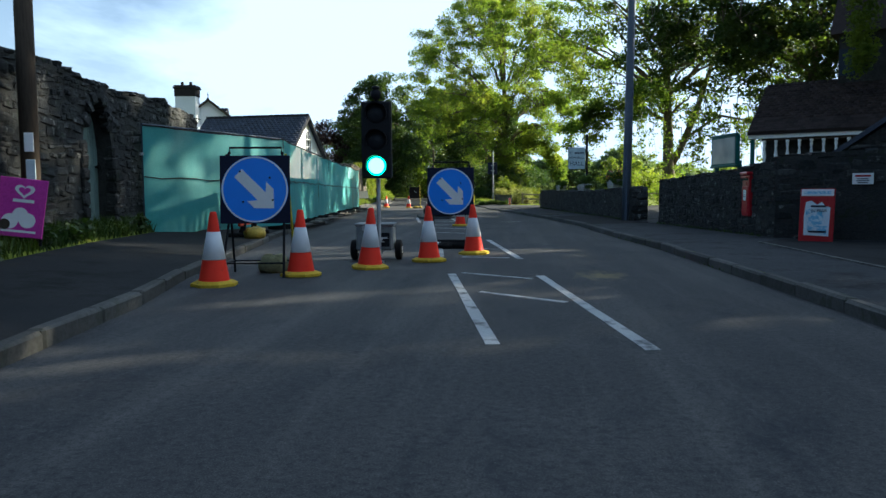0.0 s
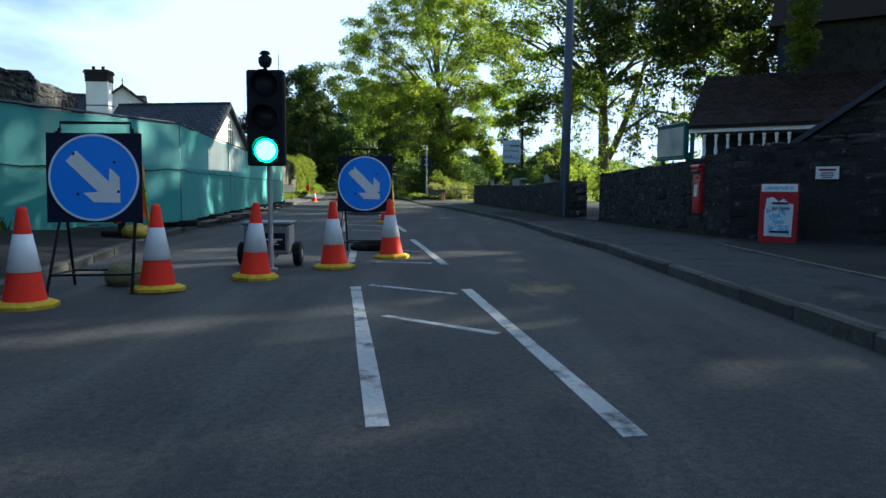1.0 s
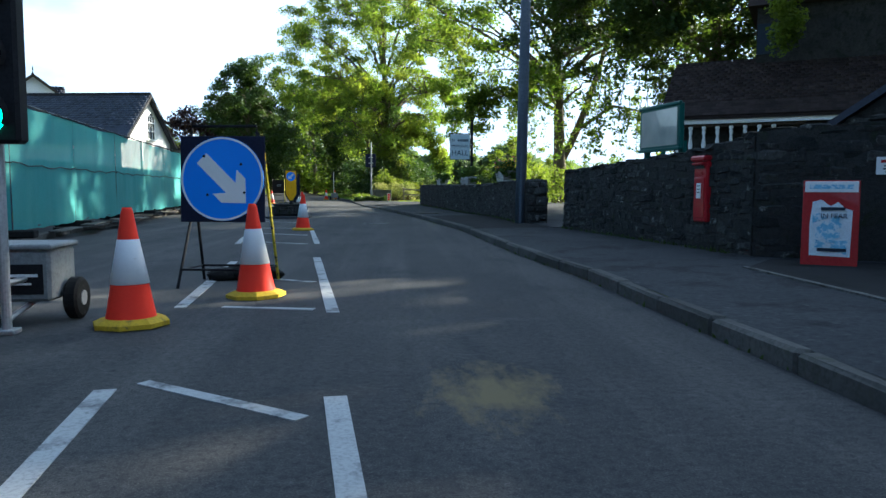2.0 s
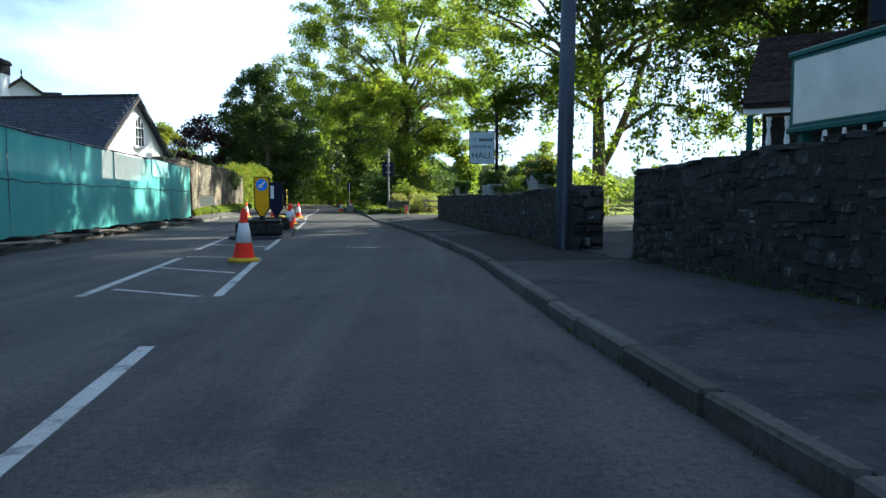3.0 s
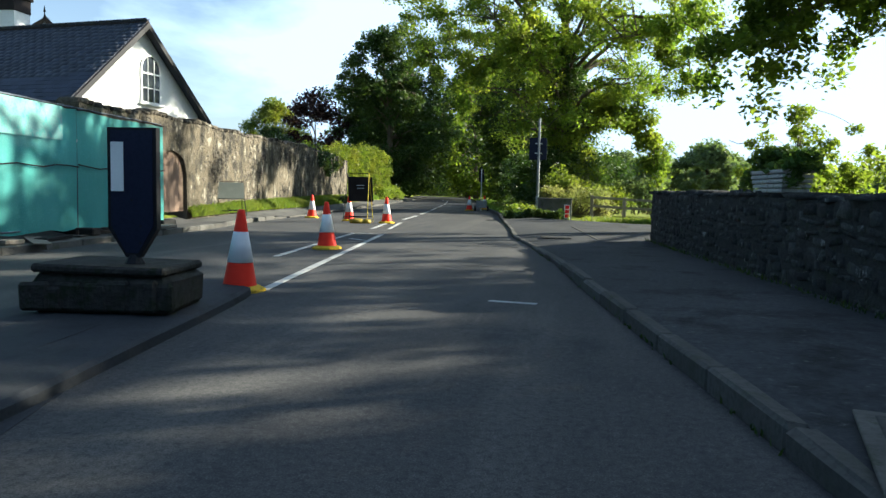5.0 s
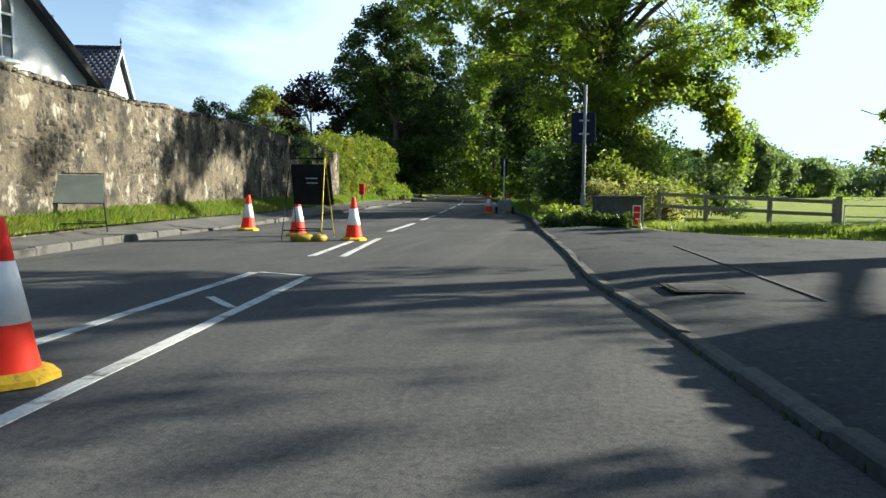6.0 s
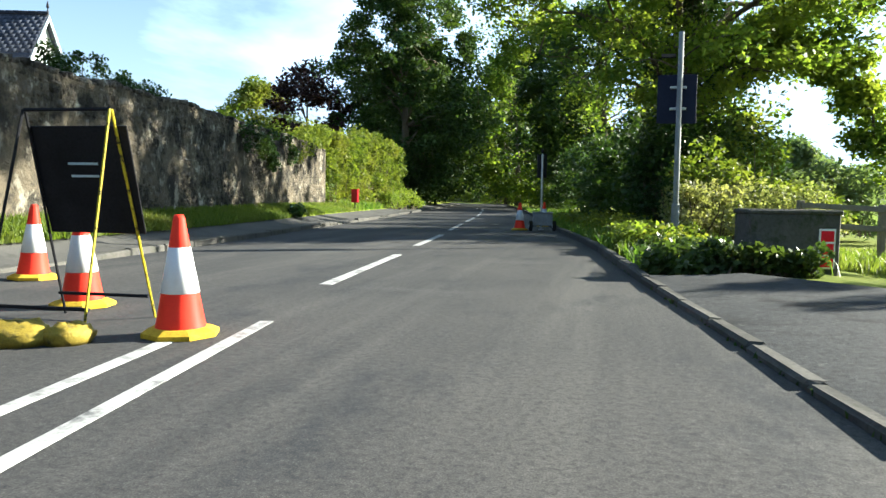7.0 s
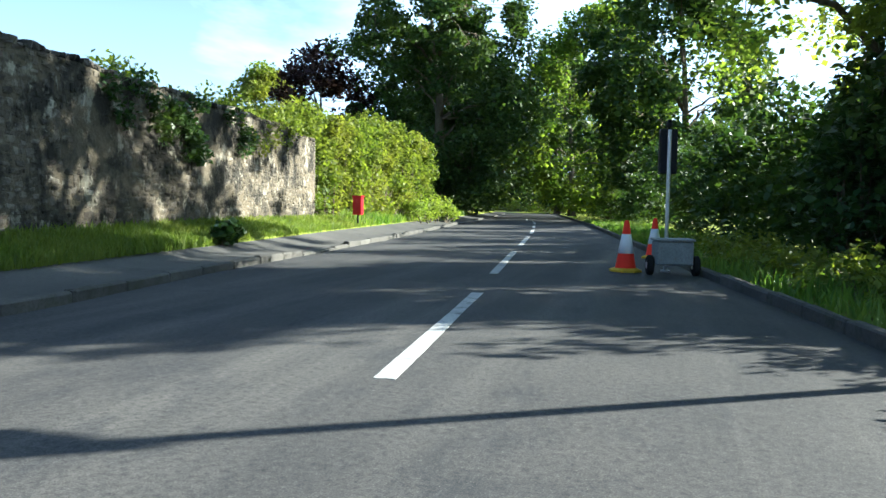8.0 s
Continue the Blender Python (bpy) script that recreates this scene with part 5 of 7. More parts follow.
def sandbag(x, y, z, rz, sx, sy, sz, material, label):
    """A slumped bag with creases that run to a tied neck."""
    f, nu, nv = Form(), 22, 12
    for j in range(nv + 1):
        v = -math.pi / 2 + math.pi * j / nv
        for i in range(nu):
            u = 2 * math.pi * i / nu
            c = abs(math.cos(v)) ** 0.7
            px, py, pz = 0.5 * c * math.cos(u), 0.5 * c * math.sin(u), math.sin(v)
            crease = abs(noise.noise((u * 1.7 + x, py * 2.5, pz * 1.3 + y))) * 0.2 + 0.12 * noise.noise((px * 5 + x, py * 5, pz * 5))
            neck = max(0.0, px - 0.3) * 1.1
            f.v.append((px * (1 - crease) + neck * 0.35, py * (1 - crease) * (1 - neck * 1.6), 0.0 if pz < -0.35 else (0.42 + 0.5 * pz) * (1 - 1.4 * crease) * (1 - neck)))
    f.f = [(j * nu + i, j * nu + (i + 1) % nu, (j + 1) * nu + (i + 1) % nu, (j + 1) * nu + i) for j in range(nv) for i in range(nu)]
    return solo("sandbag", f, material, label, "sandbag", "sandbags", m=pose(x, y, z, 0, 0, rz) @ Matrix.Diagonal((sx, sy, sz, 1)), soft=True)


sandbag(-2.68, 5.2, 0.0, 20, 0.40, 0.32, 0.24, SACK_DULL, "pale dusty sandbag lying across the sign frame")
sandbag(-4.62, 9.95, 0.11, 70, 0.5, 0.34, 0.24, SACK, "yellow-green sandbag on the kerb by the barrier")
sandbag(-0.72, 9.02, 0.0, 0, 0.55, 0.3, 0.16, RUBBER, "black sandbag weighing down the sign frame")
sandbag(-0.95, 9.0, 0.0, 30, 0.4, 0.28, 0.13, RUBBER, "black sandbag weighing down the sign frame")
sandbag(-5.78, 41.86, 0.0, 24, 0.42, 0.3, 0.16, SACK, "yellow sandbag on the foot of the sign frame")
sandbag(-5.52, 41.98, 0.0, 60, 0.28, 0.24, 0.14, SACK, "yellow sandbag on the foot of the sign frame")


# ---- portable traffic signals ----
def signal(m, label, lit=True, head_size=1.0, bx=-0.1):
    """A mast on a wheeled battery box; the head looks to local -y."""
    s = thing("portable_signal", label, "traffic light", m, "portable traffic signals")
    body = part("battery_box", Form().box(0.5, 0.42, 0.33, pose(bx, 0.47, 0.15), 0.02), LIGHT_GREY, s, "scuffed pale grey battery box")
    part("lid", Form().box(0.54, 0.46, 0.035, pose(bx, 0.47, 0.48), 0.012), LIGHT_GREY, body)
    part("label_plate", Form().box(0.26, 0.008, 0.19, pose(bx + 0.08, 0.255, 0.2), 0.002), BLACK, body, "black maker's plate")
    part("text_bar", Form().box(0.2, 0.006, 0.018, pose(bx + 0.08, 0.249, 0.31)), SIGN_WHITE, body)
    part("text_bar", Form().box(0.12, 0.006, 0.012, pose(bx + 0.08, 0.249, 0.26)), SIGN_WHITE, body)
    part("latch", Form().box(0.05, 0.02, 0.07, pose(bx - 0.14, 0.25, 0.42), 0.005), GALV, body)
    for sx in (bx - 0.31, bx + 0.31):
        w = part("wheel", Form().ring([(0.12, -0.045), (0.14, -0.03), (0.14, 0.03), (0.12, 0.045)], 20, pose(sx, 0.52, 0.14, 0, 90, 0)), RUBBER, s, soft=False)
        part("hub", Form().ring([(0.05, -0.05), (0.05, 0.05)], 12, pose(sx, 0.52, 0.14, 0, 90, 0)), GALV, w)
    part("mast", Form().ring([(0.028, 0), (0.028, 2.05)], 12, pose(0, 0, 0.02)).box(0.12, 0.12, 0.03, pose(0, 0, 0), 0.005), GALV, s, "galvanised mast", soft=False)
    part("strut", Form().tube([(0, 0, 0.3), (0.0, 0.26, 0.3)], 0.02, 6).tube([(0, 0, 0.08), (0.0, 0.5, 0.16)], 0.018, 6), GALV, s)
    head = part("signal_head", Form().box(0.39, 0.13, 0.99, pose(0, -0.11, 1.12), 0.02).box(0.08, 0.06, 0.06, pose(0, -0.03, 1.3)).box(0.08, 0.06, 0.06, pose(0, -0.03, 1.9)), BLACK, s, "black three-lamp signal head")
    head.matrix_basis = pose(0, 0, 2.05 * (1 - head_size)) @ Matrix.Diagonal((head_size, 1, head_size, 1))
    for k, z in enumerate((1.28, 1.61, 1.95)):
        lens = part("lens", Form().ring([(0.122, 0), (0.115, 0.02), (0.07, 0.04), (0.0, 0.05)] if not (k == 0 and lit) else [(0.104, 0.024), (0.07, 0.04), (0.0, 0.05)], 24, pose(0, -0.175, z, 90), cap=False), LENS_GREEN if (k == 0 and lit) else LENS_OFF, head, "lit green lamp" if (k == 0 and lit) else "unlit dark lamp", soft=True)
        if k == 0 and lit:
            part("lens_rim", Form().ring([(0.124, 0.0), (0.117, 0.018), (0.104, 0.024)], 24, pose(0, -0.175, z, 90), cap=False), LENS_RIM, head)
        vs = []
        for r, y in ((0.142, 0.0), (0.142, -0.15), (0.132, -0.15), (0.132, 0.0)):
            vs += [(r * math.cos(a), -0.175 + y * (0.35 + 0.65 * math.sin(a) if math.sin(a) > 0 else 0.35), z + r * math.sin(a)) for a in [radians(-25 + 230 * i / 16) for i in range(17)]]
        part("hood", Form().add(vs, [(j * 17 + i, j * 17 + i + 1, (j + 1) * 17 + i + 1, (j + 1) * 17 + i) for j in range(3) for i in range(16)]), BLACK, head)
    part("detector", Form().ring([(0.02, 0), (0.02, 0.05), (0.05, 0.06), (0.07, 0.10), (0.07, 0.15), (0.03, 0.18), (0.06, 0.19), (0.04, 0.22)], 12, pose(-0.01, -0.09, 2.09)), BLACK, head, "round radar detector", soft=True)
    part("aerial", Form().tube([(0.13, -0.1, 2.1), (0.13, -0.1, 2.28)], 0.004, 5), BLACK, head)
    return s


signal(pose(-1.64, 6.38, 0.0, 0, 0, 3), "portable traffic signal showing green on a wheeled battery box")
signal(pose(-4.37, 58.55, 0.0, 0, 0, 190), "portable traffic signal turned away on a wheeled grey box", False, 0.66, 0.0)


# ---- screened fence round the works ----
def fence_panel(p, q, foot=0.12, group="screened fence panels"):
    """A tubular fence panel clad with netting, from p to q (x, y)."""
    d = Vector((q[0] - p[0], q[1] - p[1], 0))
    L = d.length
    yaw = math.degrees(math.atan2(d.y, d.x))
    pan = thing("fence_panel", "temporary fence panel covered with teal debris netting", "fence panel", pose(p[0], p[1], foot, 0, 0, yaw), group)
    z0, z1 = 0.13, 2.05
    part("tube_frame", Form().tube([(0.03, 0, 0.02), (0.03, 0, z1)], 0.019, 8).tube([(L - 0.03, 0, 0.02), (L - 0.03, 0, z1)], 0.019, 8)
         .tube([(0.03, 0, z1), (L - 0.03, 0, z1)], 0.019, 8).tube([(0.03, 0, z0), (L - 0.03, 0, z0)], 0.017, 8), POLE_GREY, pan, "dull steel tube frame")
    nx, nz = 28, 14
    for face, y in (("netting", -0.03),):
        f, r = Form(), random.Random(int(p[0] * 31 + p[1] * 17))
        ph = r.uniform(0, 9)
        for j in range(nz + 1):
            for i in range(nx + 1):
                u, v = i / nx, j / nz
                edge = math.sin(math.pi * u)
                sag = 0.035 * noise.noise((u * L * 1.3 + ph, v * 2.2, ph)) + 0.02 * noise.noise((u * L * 5, v * 1.5, ph + 3))
                top = -0.05 * edge * (0.6 + 0.6 * noise.noise((u * 2, ph, 0))) if j == nz else 0
                low = 0.035 * noise.noise((u * L * 2.3, ph, 7)) if j == 0 else 0
                f.v.append((0.01 + u * (L - 0.02), y + sag * (0.3 + edge), z0 - 0.04 + v * (z1 + 0.02 - z0) + top + low))
        f.f = [(j * (nx + 1) + i, j * (nx + 1) + i + 1, (j + 1) * (nx + 1) + i + 1, (j + 1) * (nx + 1) + i) for j in range(nz) for i in range(nx)]
        part(face, f, NETTING, pan, "teal debris netting with folds", soft=True)
    line = [(L * i / 10, -0.06, 1.12 + 0.02 * math.sin(i * 1.9 + p[1]) - 0.03 * math.sin(math.pi * i / 10)) for i in range(11)]
    part("tie_cord", Form().tube(line, 0.011, 5), BLACK, pan, "dark seam cord")
    part("top_cord", Form().tube([(L * i / 10, -0.05, z1 - 0.02 + 0.015 * math.sin(i * 2.7 + p[0])) for i in range(11)], 0.013, 5), RUBBER, pan)
    part("foot_block", Form().box(0.24, 0.68, 0.12, pose(0.02, 0, -0.004), 0.02), RUBBER, pan, "black rubber foot block")
    part("clip", Form().ring([(0.04, 0), (0.04, 0.05)], 10, pose(0.0, 0, 1.5)), GALV, pan)
    return pan


FENCE = [(-6.42, 9.3), (-5.1, 13.2), (-5.62, 16.55), (-6.08, 19.85), (-6.55, 23.1), (-6.98, 26.35), (-7.4, 29.6), (-7.78, 32.75), (-8.14, 35.9)]
for k, (p, q) in enumerate(zip(FENCE, FENCE[1:])):
    pan = fence_panel(p, q)
    if k == 6:
        part("clear_sheet", Form().box(2.2, 0.01, 0.52, pose(1.6, -0.075, 1.5), 0.003), NET_PALE, pan, "pale torn netting tied over the panel")
f = Form().box(0.24, 0.68, 0.12, None, 0.02)
solo("foot_block", f, RUBBER, "black rubber foot block at the end of the fence", "fence foot", m=pose(-8.16, 36.02, 0.12, 0, 0, 10))
# rubbish of the works along the foot of the screens
for k in range(34):
    q = random.Random(90 + k)
    y = 15.3 + k * 0.61 + q.uniform(-0.2, 0.2)
    x = float(np.interp(y, [p[1] for p in FENCE[1:]], [p[0] for p in FENCE[1:]])) + q.uniform(0.12, 0.34)
    L = q.uniform(0.25, 1.3)
    material, word = ((GREY_WOOD, "weathered scaffold board"), (RUBBER, "black plastic strip"), (KERB, "broken grey paving slab"), (DARK_WOOD, "dark timber offcut"))[q.randrange(4)]
    f = Form().box(q.uniform(0.08, 0.3), L, q.uniform(0.015, 0.07), None, 0.008)
    solo("board", f, material, word + " lying at the foot of the screens", "board", "works debris", m=pose(x + q.uniform(0.0, 0.2), y, 0.116 + 0.004 * (k % 3), q.uniform(-2, 2), q.uniform(-3, 3), q.choice((q.uniform(-4, 20), q.uniform(-50, 60)))))


# ---- red plastic barrier ----
def barrier(m):
    b = thing("pedestrian_barrier", "red plastic pedestrian barrier with slatted panel on the footway", "barrier", m)
    part("frame", Form().box(2.0, 0.05, 0.07, pose(0, 0, 1.04), 0.015).box(2.0, 0.05, 0.09, pose(0, 0, 0.21), 0.015).box(0.07, 0.05, 0.9, pose(-0.965, 0, 0.21), 0.015).box(0.07, 0.05, 0.9, pose(0.965, 0, 0.21), 0.015)
         .box(2.0, 0.045, 0.15, pose(0, 0, 0.87), 0.01), BARRIER_RED, b)
    me = Form().box(0.05, 0.03, 0.8, None, 0.008).mesh("slat", BARRIER_RED)
    for k in range(15):
        ob = new("slat", me)
        ob.parent = b
        ob.matrix_basis = pose(-0.84 + 0.12 * k, 0, 0.26)
    for sx in (-0.6, 0.6):
        part("foot", Form().box(0.12, 0.6, 0.08, pose(sx, 0, 0.0), 0.02).box(0.08, 0.1, 0.24, pose(sx, 0, 0.02), 0.01), RUBBER, b)
    return b


barrier(pose(-4.95, 10.55, 0.13, 0, 0, 100.5))


# ---- refuge islands with bollards ----
def island(blocks):
    """A long low refuge: a kerbed base of broken surface with a raised block of rough stone at each bollard."""
    t = thing("traffic_island", "long low concrete refuge island with two dark stone blocks", "traffic island", pose(-2.6, 23.7, 0, 0, 0, 8.5))
    base, n = Form(), 40
    for s, z in ((1.04, 0.0), (1.03, 0.05), (0.98, 0.07), (0.86, 0.075), (0.4, 0.08)):
        for i in range(n):
            a = 2 * math.pi * i / n
            c, d = math.cos(a), math.sin(a)
            x, y = abs(c) ** 0.35 * (1 if c > 0 else -1), abs(d) ** 0.5 * (1 if d > 0 else -1)
            k = 1 + 0.035 * noise.noise((x * 3, y * 5, 2.0))
            base.v.append((x * s * k * 0.68, 2.1 + y * (s if s > 0.9 else s * 0.98) * k * 2.75, z + (0.012 * noise.noise((x * 4, y * 9, z * 30)) if z else 0.0)))
    base.f = [(j * n + i, j * n + (i + 1) % n, (j + 1) * n + (i + 1) % n, (j + 1) * n + i) for j in range(4) for i in range(n)] + [tuple(range(n - 1, -1, -1)), tuple(range(4 * n, 5 * n))]
    part("base", base, PATCH, t, "worn mud-stained tarmac base")
    r = random.Random(5)
    for bx, by, w, l, h in blocks:
        rough = Form().box(w, l, h - 0.1, pose(bx, by, 0.06), 0.05)
        rough.v = [(x + r.uniform(-0.025, 0.025), y + r.uniform(-0.03, 0.03), z + r.uniform(-0.015, 0.015)) for x, y, z in rough.v]
        block = part("raised_block", rough, ISLAND_STONE, t, "dark rough stone block")
        for k in range(9):
            f = Form().box(w / 4.6 * r.uniform(0.8, 1.1), 0.07, (h - 0.14) * r.uniform(0.55, 0.95), pose(bx - w * 0.44 + w * 0.88 * k / 8, by - l / 2 + r.uniform(-0.015, 0.02), 0.1, r.uniform(-3, 3), r.uniform(-4, 4), r.uniform(-3, 3)), 0.02)
            part("stone", f, ISLAND_STONE, block)
        slab = Form().box(w * 0.97, l * 1.02, 0.06, pose(bx, by, h - 0.035, r.uniform(-1, 1), r.uniform(-1, 1), r.uniform(-2, 2)), 0.02)
        part("capping", slab, ISLAND_STONE, block)
    return t


island(((0.05, 0.0, 0.95, 0.75, 0.40), (0.08, 3.1, 0.95, 0.7, 0.38)))


def bollard(m, front, label, show_blue=True):
    b = thing("island_bollard", label, "bollard", m, "island bollards")
    w, h = 0.175, 0.9
    shape = [(0, 0), (0.05, 0.0), (w, 0.2), (w, h), (-w, h), (-w, 0.2), (-0.05, 0.0)]
    part("blade", Form().prism(shape, 0.06, pose(0, -0.03, 0)), BLACK, b, "black blade edge")
    inner = [(x * 0.86, 0.03 + z * 0.945) for x, z in shape[1:]]
    face = part("face", Form().prism(inner, 0.006, pose(0, -0.037, 0)), front, b)
    if show_blue:
        sign = part("disc", disc(0.13, 0.005, pose(0, -0.043, 0.72), 32), SIGN_BLUE, b, "blue disc with white arrow")
        part("arrow", Form().prism(arrow_outline(0.2), 0.004, Matrix.Translation((0, -0.047, 0.72)) @ Matrix.Rotation(radians(135), 4, "Y")), SIGN_WHITE, sign)
    else:
        part("strip", Form().box(0.09, 0.004, 0.34, pose(-0.1, -0.042, 0.46)), SIGN_WHITE, b, "white panel strip")
    for z in (0.4, 0.22, 0.1):
        part("screw", Form().ring([(0.009, 0), (0.009, 0.004)], 8, pose(0.0 if z > 0.3 else 0.06, -0.037, z, 90)), BLACK, b)
    part("socket", Form().ring([(0.075, -0.09), (0.07, -0.04), (0.035, 0.02)], 12), BLACK, b)
    return b


bollard(pose(-2.46, 23.47, 0.49, 0, 0, 6), SIGN_YELLOW, "yellow island bollard blade with blue arrow disc")
bollard(pose(-2.82, 26.7, 0.45, 0, 0, 6), NAVY, "navy blue back of a bollard blade", False)


# ---- boards on folding frames facing the other way ----
def back_sign(m, w, h, z0, label, material, legs, text=False):
    """A sign that looks away, hung on the far pair of legs of a folding frame; legs: materials of the two sides."""
    s = thing("folding_sign", label, "road sign", m, "folding road signs")
    lean = math.degrees(math.atan2(0.40, z0 + h + 0.05))
    part("plate", Form().box(w * 1.06, 0.012, h, pose(0.03, 0.40 * (1 - z0 / (z0 + h + 0.05)) + 0.02, z0, lean), 0.004), material, s)
    if text:
        for k, (dz, l) in enumerate(((0.62, 0.32), (0.51, 0.3))):
            zz = z0 + h * dz
            part("text_bar", Form().box(w * l, 0.004, 0.016, pose(0.03, 0.40 * (1 - zz / (z0 + h + 0.05)) + 0.004, zz, lean)), SIGN_GREY, s)
    for sx, mat in zip((-1, 1), legs):
        part("leg", Form().tube([(sx * w * 0.46, -0.02, z0 + h + 0.07), (sx * w * 0.52, -0.38, 0.0)], 0.010, 6), mat, s)
        part("leg", Form().tube([(sx * w * 0.46, 0.0, z0 + h + 0.07), (sx * w * 0.52, 0.40, 0.0)], 0.010, 6), mat, s)
    for y, z, k in ((-0.31, 0.16, 0.51), (0.33, 0.16, 0.51), (-0.01, z0 + h + 0.07, 0.46)):
        part("crossbar", Form().tube([(-w * k, y, z), (w * k, y, z)], 0.013, 6), BLACK, s)
    return s


back_sign(pose(-5.93, 42.5, 0, 0, 0, 3), 0.68, 0.74, 0.60, "black back of a roadworks sign on a yellow-legged folding frame", BLACK, (BLACK, YELLOW_LEG), True)


def trestle_sign(m, w, h, z0, label):
    """A blank landscape plate on the front legs of a low folding frame."""
    s = thing("folding_sign", label, "road sign", m, "folding road signs")
    top = z0 + h
    lean = math.degrees(math.atan2(-0.30, top))
    near = lambda z: -0.32 + 0.30 * z / top
    part("plate", Form().box(w, 0.012, h, pose(0, near(z0) - 0.02, z0, lean), 0.006), PLATE_GREY, s, "dull grey-green back of the plate")
    part("plate_edge", Form().tube([(sx * w / 2, near(z) - 0.02, z) for sx, z in ((-1, z0), (1, z0), (1, top), (-1, top), (-1, z0))], 0.010, 6), BLACK, s)
    for sx in (-1, 1):
        part("leg", Form().tube([(sx * w * 0.44, near(top), top), (sx * w * 0.54, near(0), 0.0)], 0.012, 6), BLACK, s)
        part("leg", Form().tube([(sx * w * 0.44, 0.0, top - 0.02), (sx * w * 0.54, 0.34, 0.0)], 0.012, 6), BLACK, s)
    for y in (-0.29, 0.30):
        part("crossbar", Form().tube([(-w * 0.52, y, 0.13), (w * 0.52, y, 0.13)], 0.010, 6), BLACK, s)


trestle_sign(pose(-8.92, 40.35, 0.19, 0, 0, 36), 0.84, 0.46, 0.44, "grey folding road sign on the footway by the wall")


# ---- trees, hedges and grass ----
def leaf_mesh(name, centres, spreads, per, size, material, flat=0.75, seed=1, droop=0.0):
    """Leaves as small folded blades scattered round centres."""
    g = np.random.default_rng(seed)
    centres, spreads = np.asarray(centres, float), np.asarray(spreads, float)
    idx = np.repeat(np.arange(len(centres)), per)
    n = len(idx)
    off = g.normal(size=(n, 3))
    off /= np.linalg.norm(off, axis=1, keepdims=True)
    off *= (g.random((n, 1)) ** 0.45)
    off[:, 2] *= flat
    pos = centres[idx] + off * spreads[idx][:, None]
    pos[:, 2] -= droop * g.random(n) ** 2 * spreads[idx]
    d = g.normal(size=(n, 3))
    d[:, 2] *= 0.6
    d[:, 2] -= 0.35
    d /= np.linalg.norm(d, axis=1, keepdims=True)
    side = np.cross(d, g.normal(size=(n, 3)) * 0.6 + np.array([0, 0, 1.0]))
    side /= np.linalg.norm(side, axis=1, keepdims=True) + 1e-9
    up = np.cross(side, d)
    L = size * (0.6 + 0.8 * g.random((n, 1)))
    W = L * (0.26 + 0.12 * g.random((n, 1)))
    v = np.stack([pos - d * L * 0.5, pos + side * W + up * L * 0.06, pos + d * L * 0.5, pos - side * W + up * L * 0.06], 1).reshape(-1, 3)
    return arrays(name, v, np.arange(n * 4).reshape(-1, 4), material)


def bez(a, b, c, n):
    return [(a * (1 - t) ** 2 + b * 2 * t * (1 - t) + c * t * t) for t in [i / n for i in range(n + 1)]]


def plant_tree(name, label, base, height, crown, trunk_r, leaf, clumps=150, per=220, size=0.2, limbs=14, seed=1, crown_shift=(0, 0), low=0.3, spread=1.0, fork=0.3, droop=0.0, lean=(0, 0), bark=BARK, clump_r=(0.7, 1.5), shape=0.5, flat=0.75, bough=0.0, thin=0.0):
    """A tree: a tapered trunk, limbs and twigs that reach into clumps of leaves inside an uneven crown (rx, ry)."""
    r = random.Random(seed)
    t = thing(name, label, "tree", pose(*base))
    rx, ry = crown
    zc, rz = height * (1 + low) / 2, height * (1 - low) / 2
    c0 = Vector((crown_shift[0], crown_shift[1], zc))
    top = Vector((c0.x * 0.5 + lean[0], c0.y * 0.5 + lean[1], height * 0.82))
    trunk = bez(Vector((0, 0, -0.2)), Vector((lean[0] * 0.2 + r.uniform(-0.2, 0.2), lean[1] * 0.2 + r.uniform(-0.2, 0.2), height * 0.45)), top, 10)
    radii = [trunk_r * (1.35 if i == 0 else (1.1 if i == 1 else 1) * (1 - 0.085 * i)) for i in range(11)]
    part("trunk", Form().tube(trunk, radii, 12), bark, t, soft=True)

    def inside(q):
        while True:
            v = Vector((r.uniform(-1, 1), r.uniform(-1, 1), r.uniform(-1, 1)))
            if v.length < 1:
                break
        k = v.length
        v = v / max(k, 1e-3) * (q + (1 - q) * k ** 0.5)
        wide = 1.0 - shape * max(0, v.z) ** 2
        lump = 1 + 0.25 * noise.noise((v.x * 2 + seed, v.y * 2, v.z * 2))
        return c0 + Vector((v.x * rx * wide * lump, v.y * ry * wide * lump, v.z * rz))

    nodes = []
    for k in range(limbs):
        goal = inside(0.7 if bough else 0.55)
        s = trunk[max(2, min(9, int(10 * (fork + (1 - fork) * (goal.z / height) * r.uniform(0.5, 0.85)))))]
        if s.z > goal.z + 1.0 and droop < 0.1:
            s = trunk[max(2, int(10 * fork))]
        reach = (goal - s).length
        mid = s + (goal - s) * 0.4 + Vector((r.uniform(-0.16, 0.16) * reach, r.uniform(-0.16, 0.16) * reach, r.uniform(0.1, 0.3) * reach))
        pts = bez(s, mid, goal, 9)
        pts = [p + Vector((0.1 * math.sin(i * 1.9 + k), 0.1 * math.cos(i * 2.3 + k), 0.06 * math.sin(i * 2.9))) * min(1, i / 3) for i, p in enumerate(pts)]
        r0 = trunk_r * r.uniform(0.18, 0.36)
        part("limb", Form().tube(pts, [max(0.014, r0 * (1 - 0.105 * i)) for i in range(10)], 6), bark, t, soft=True)
        nodes += pts[4:] if bough else pts[2:]
    wood, cents, rad = Form(), [], []
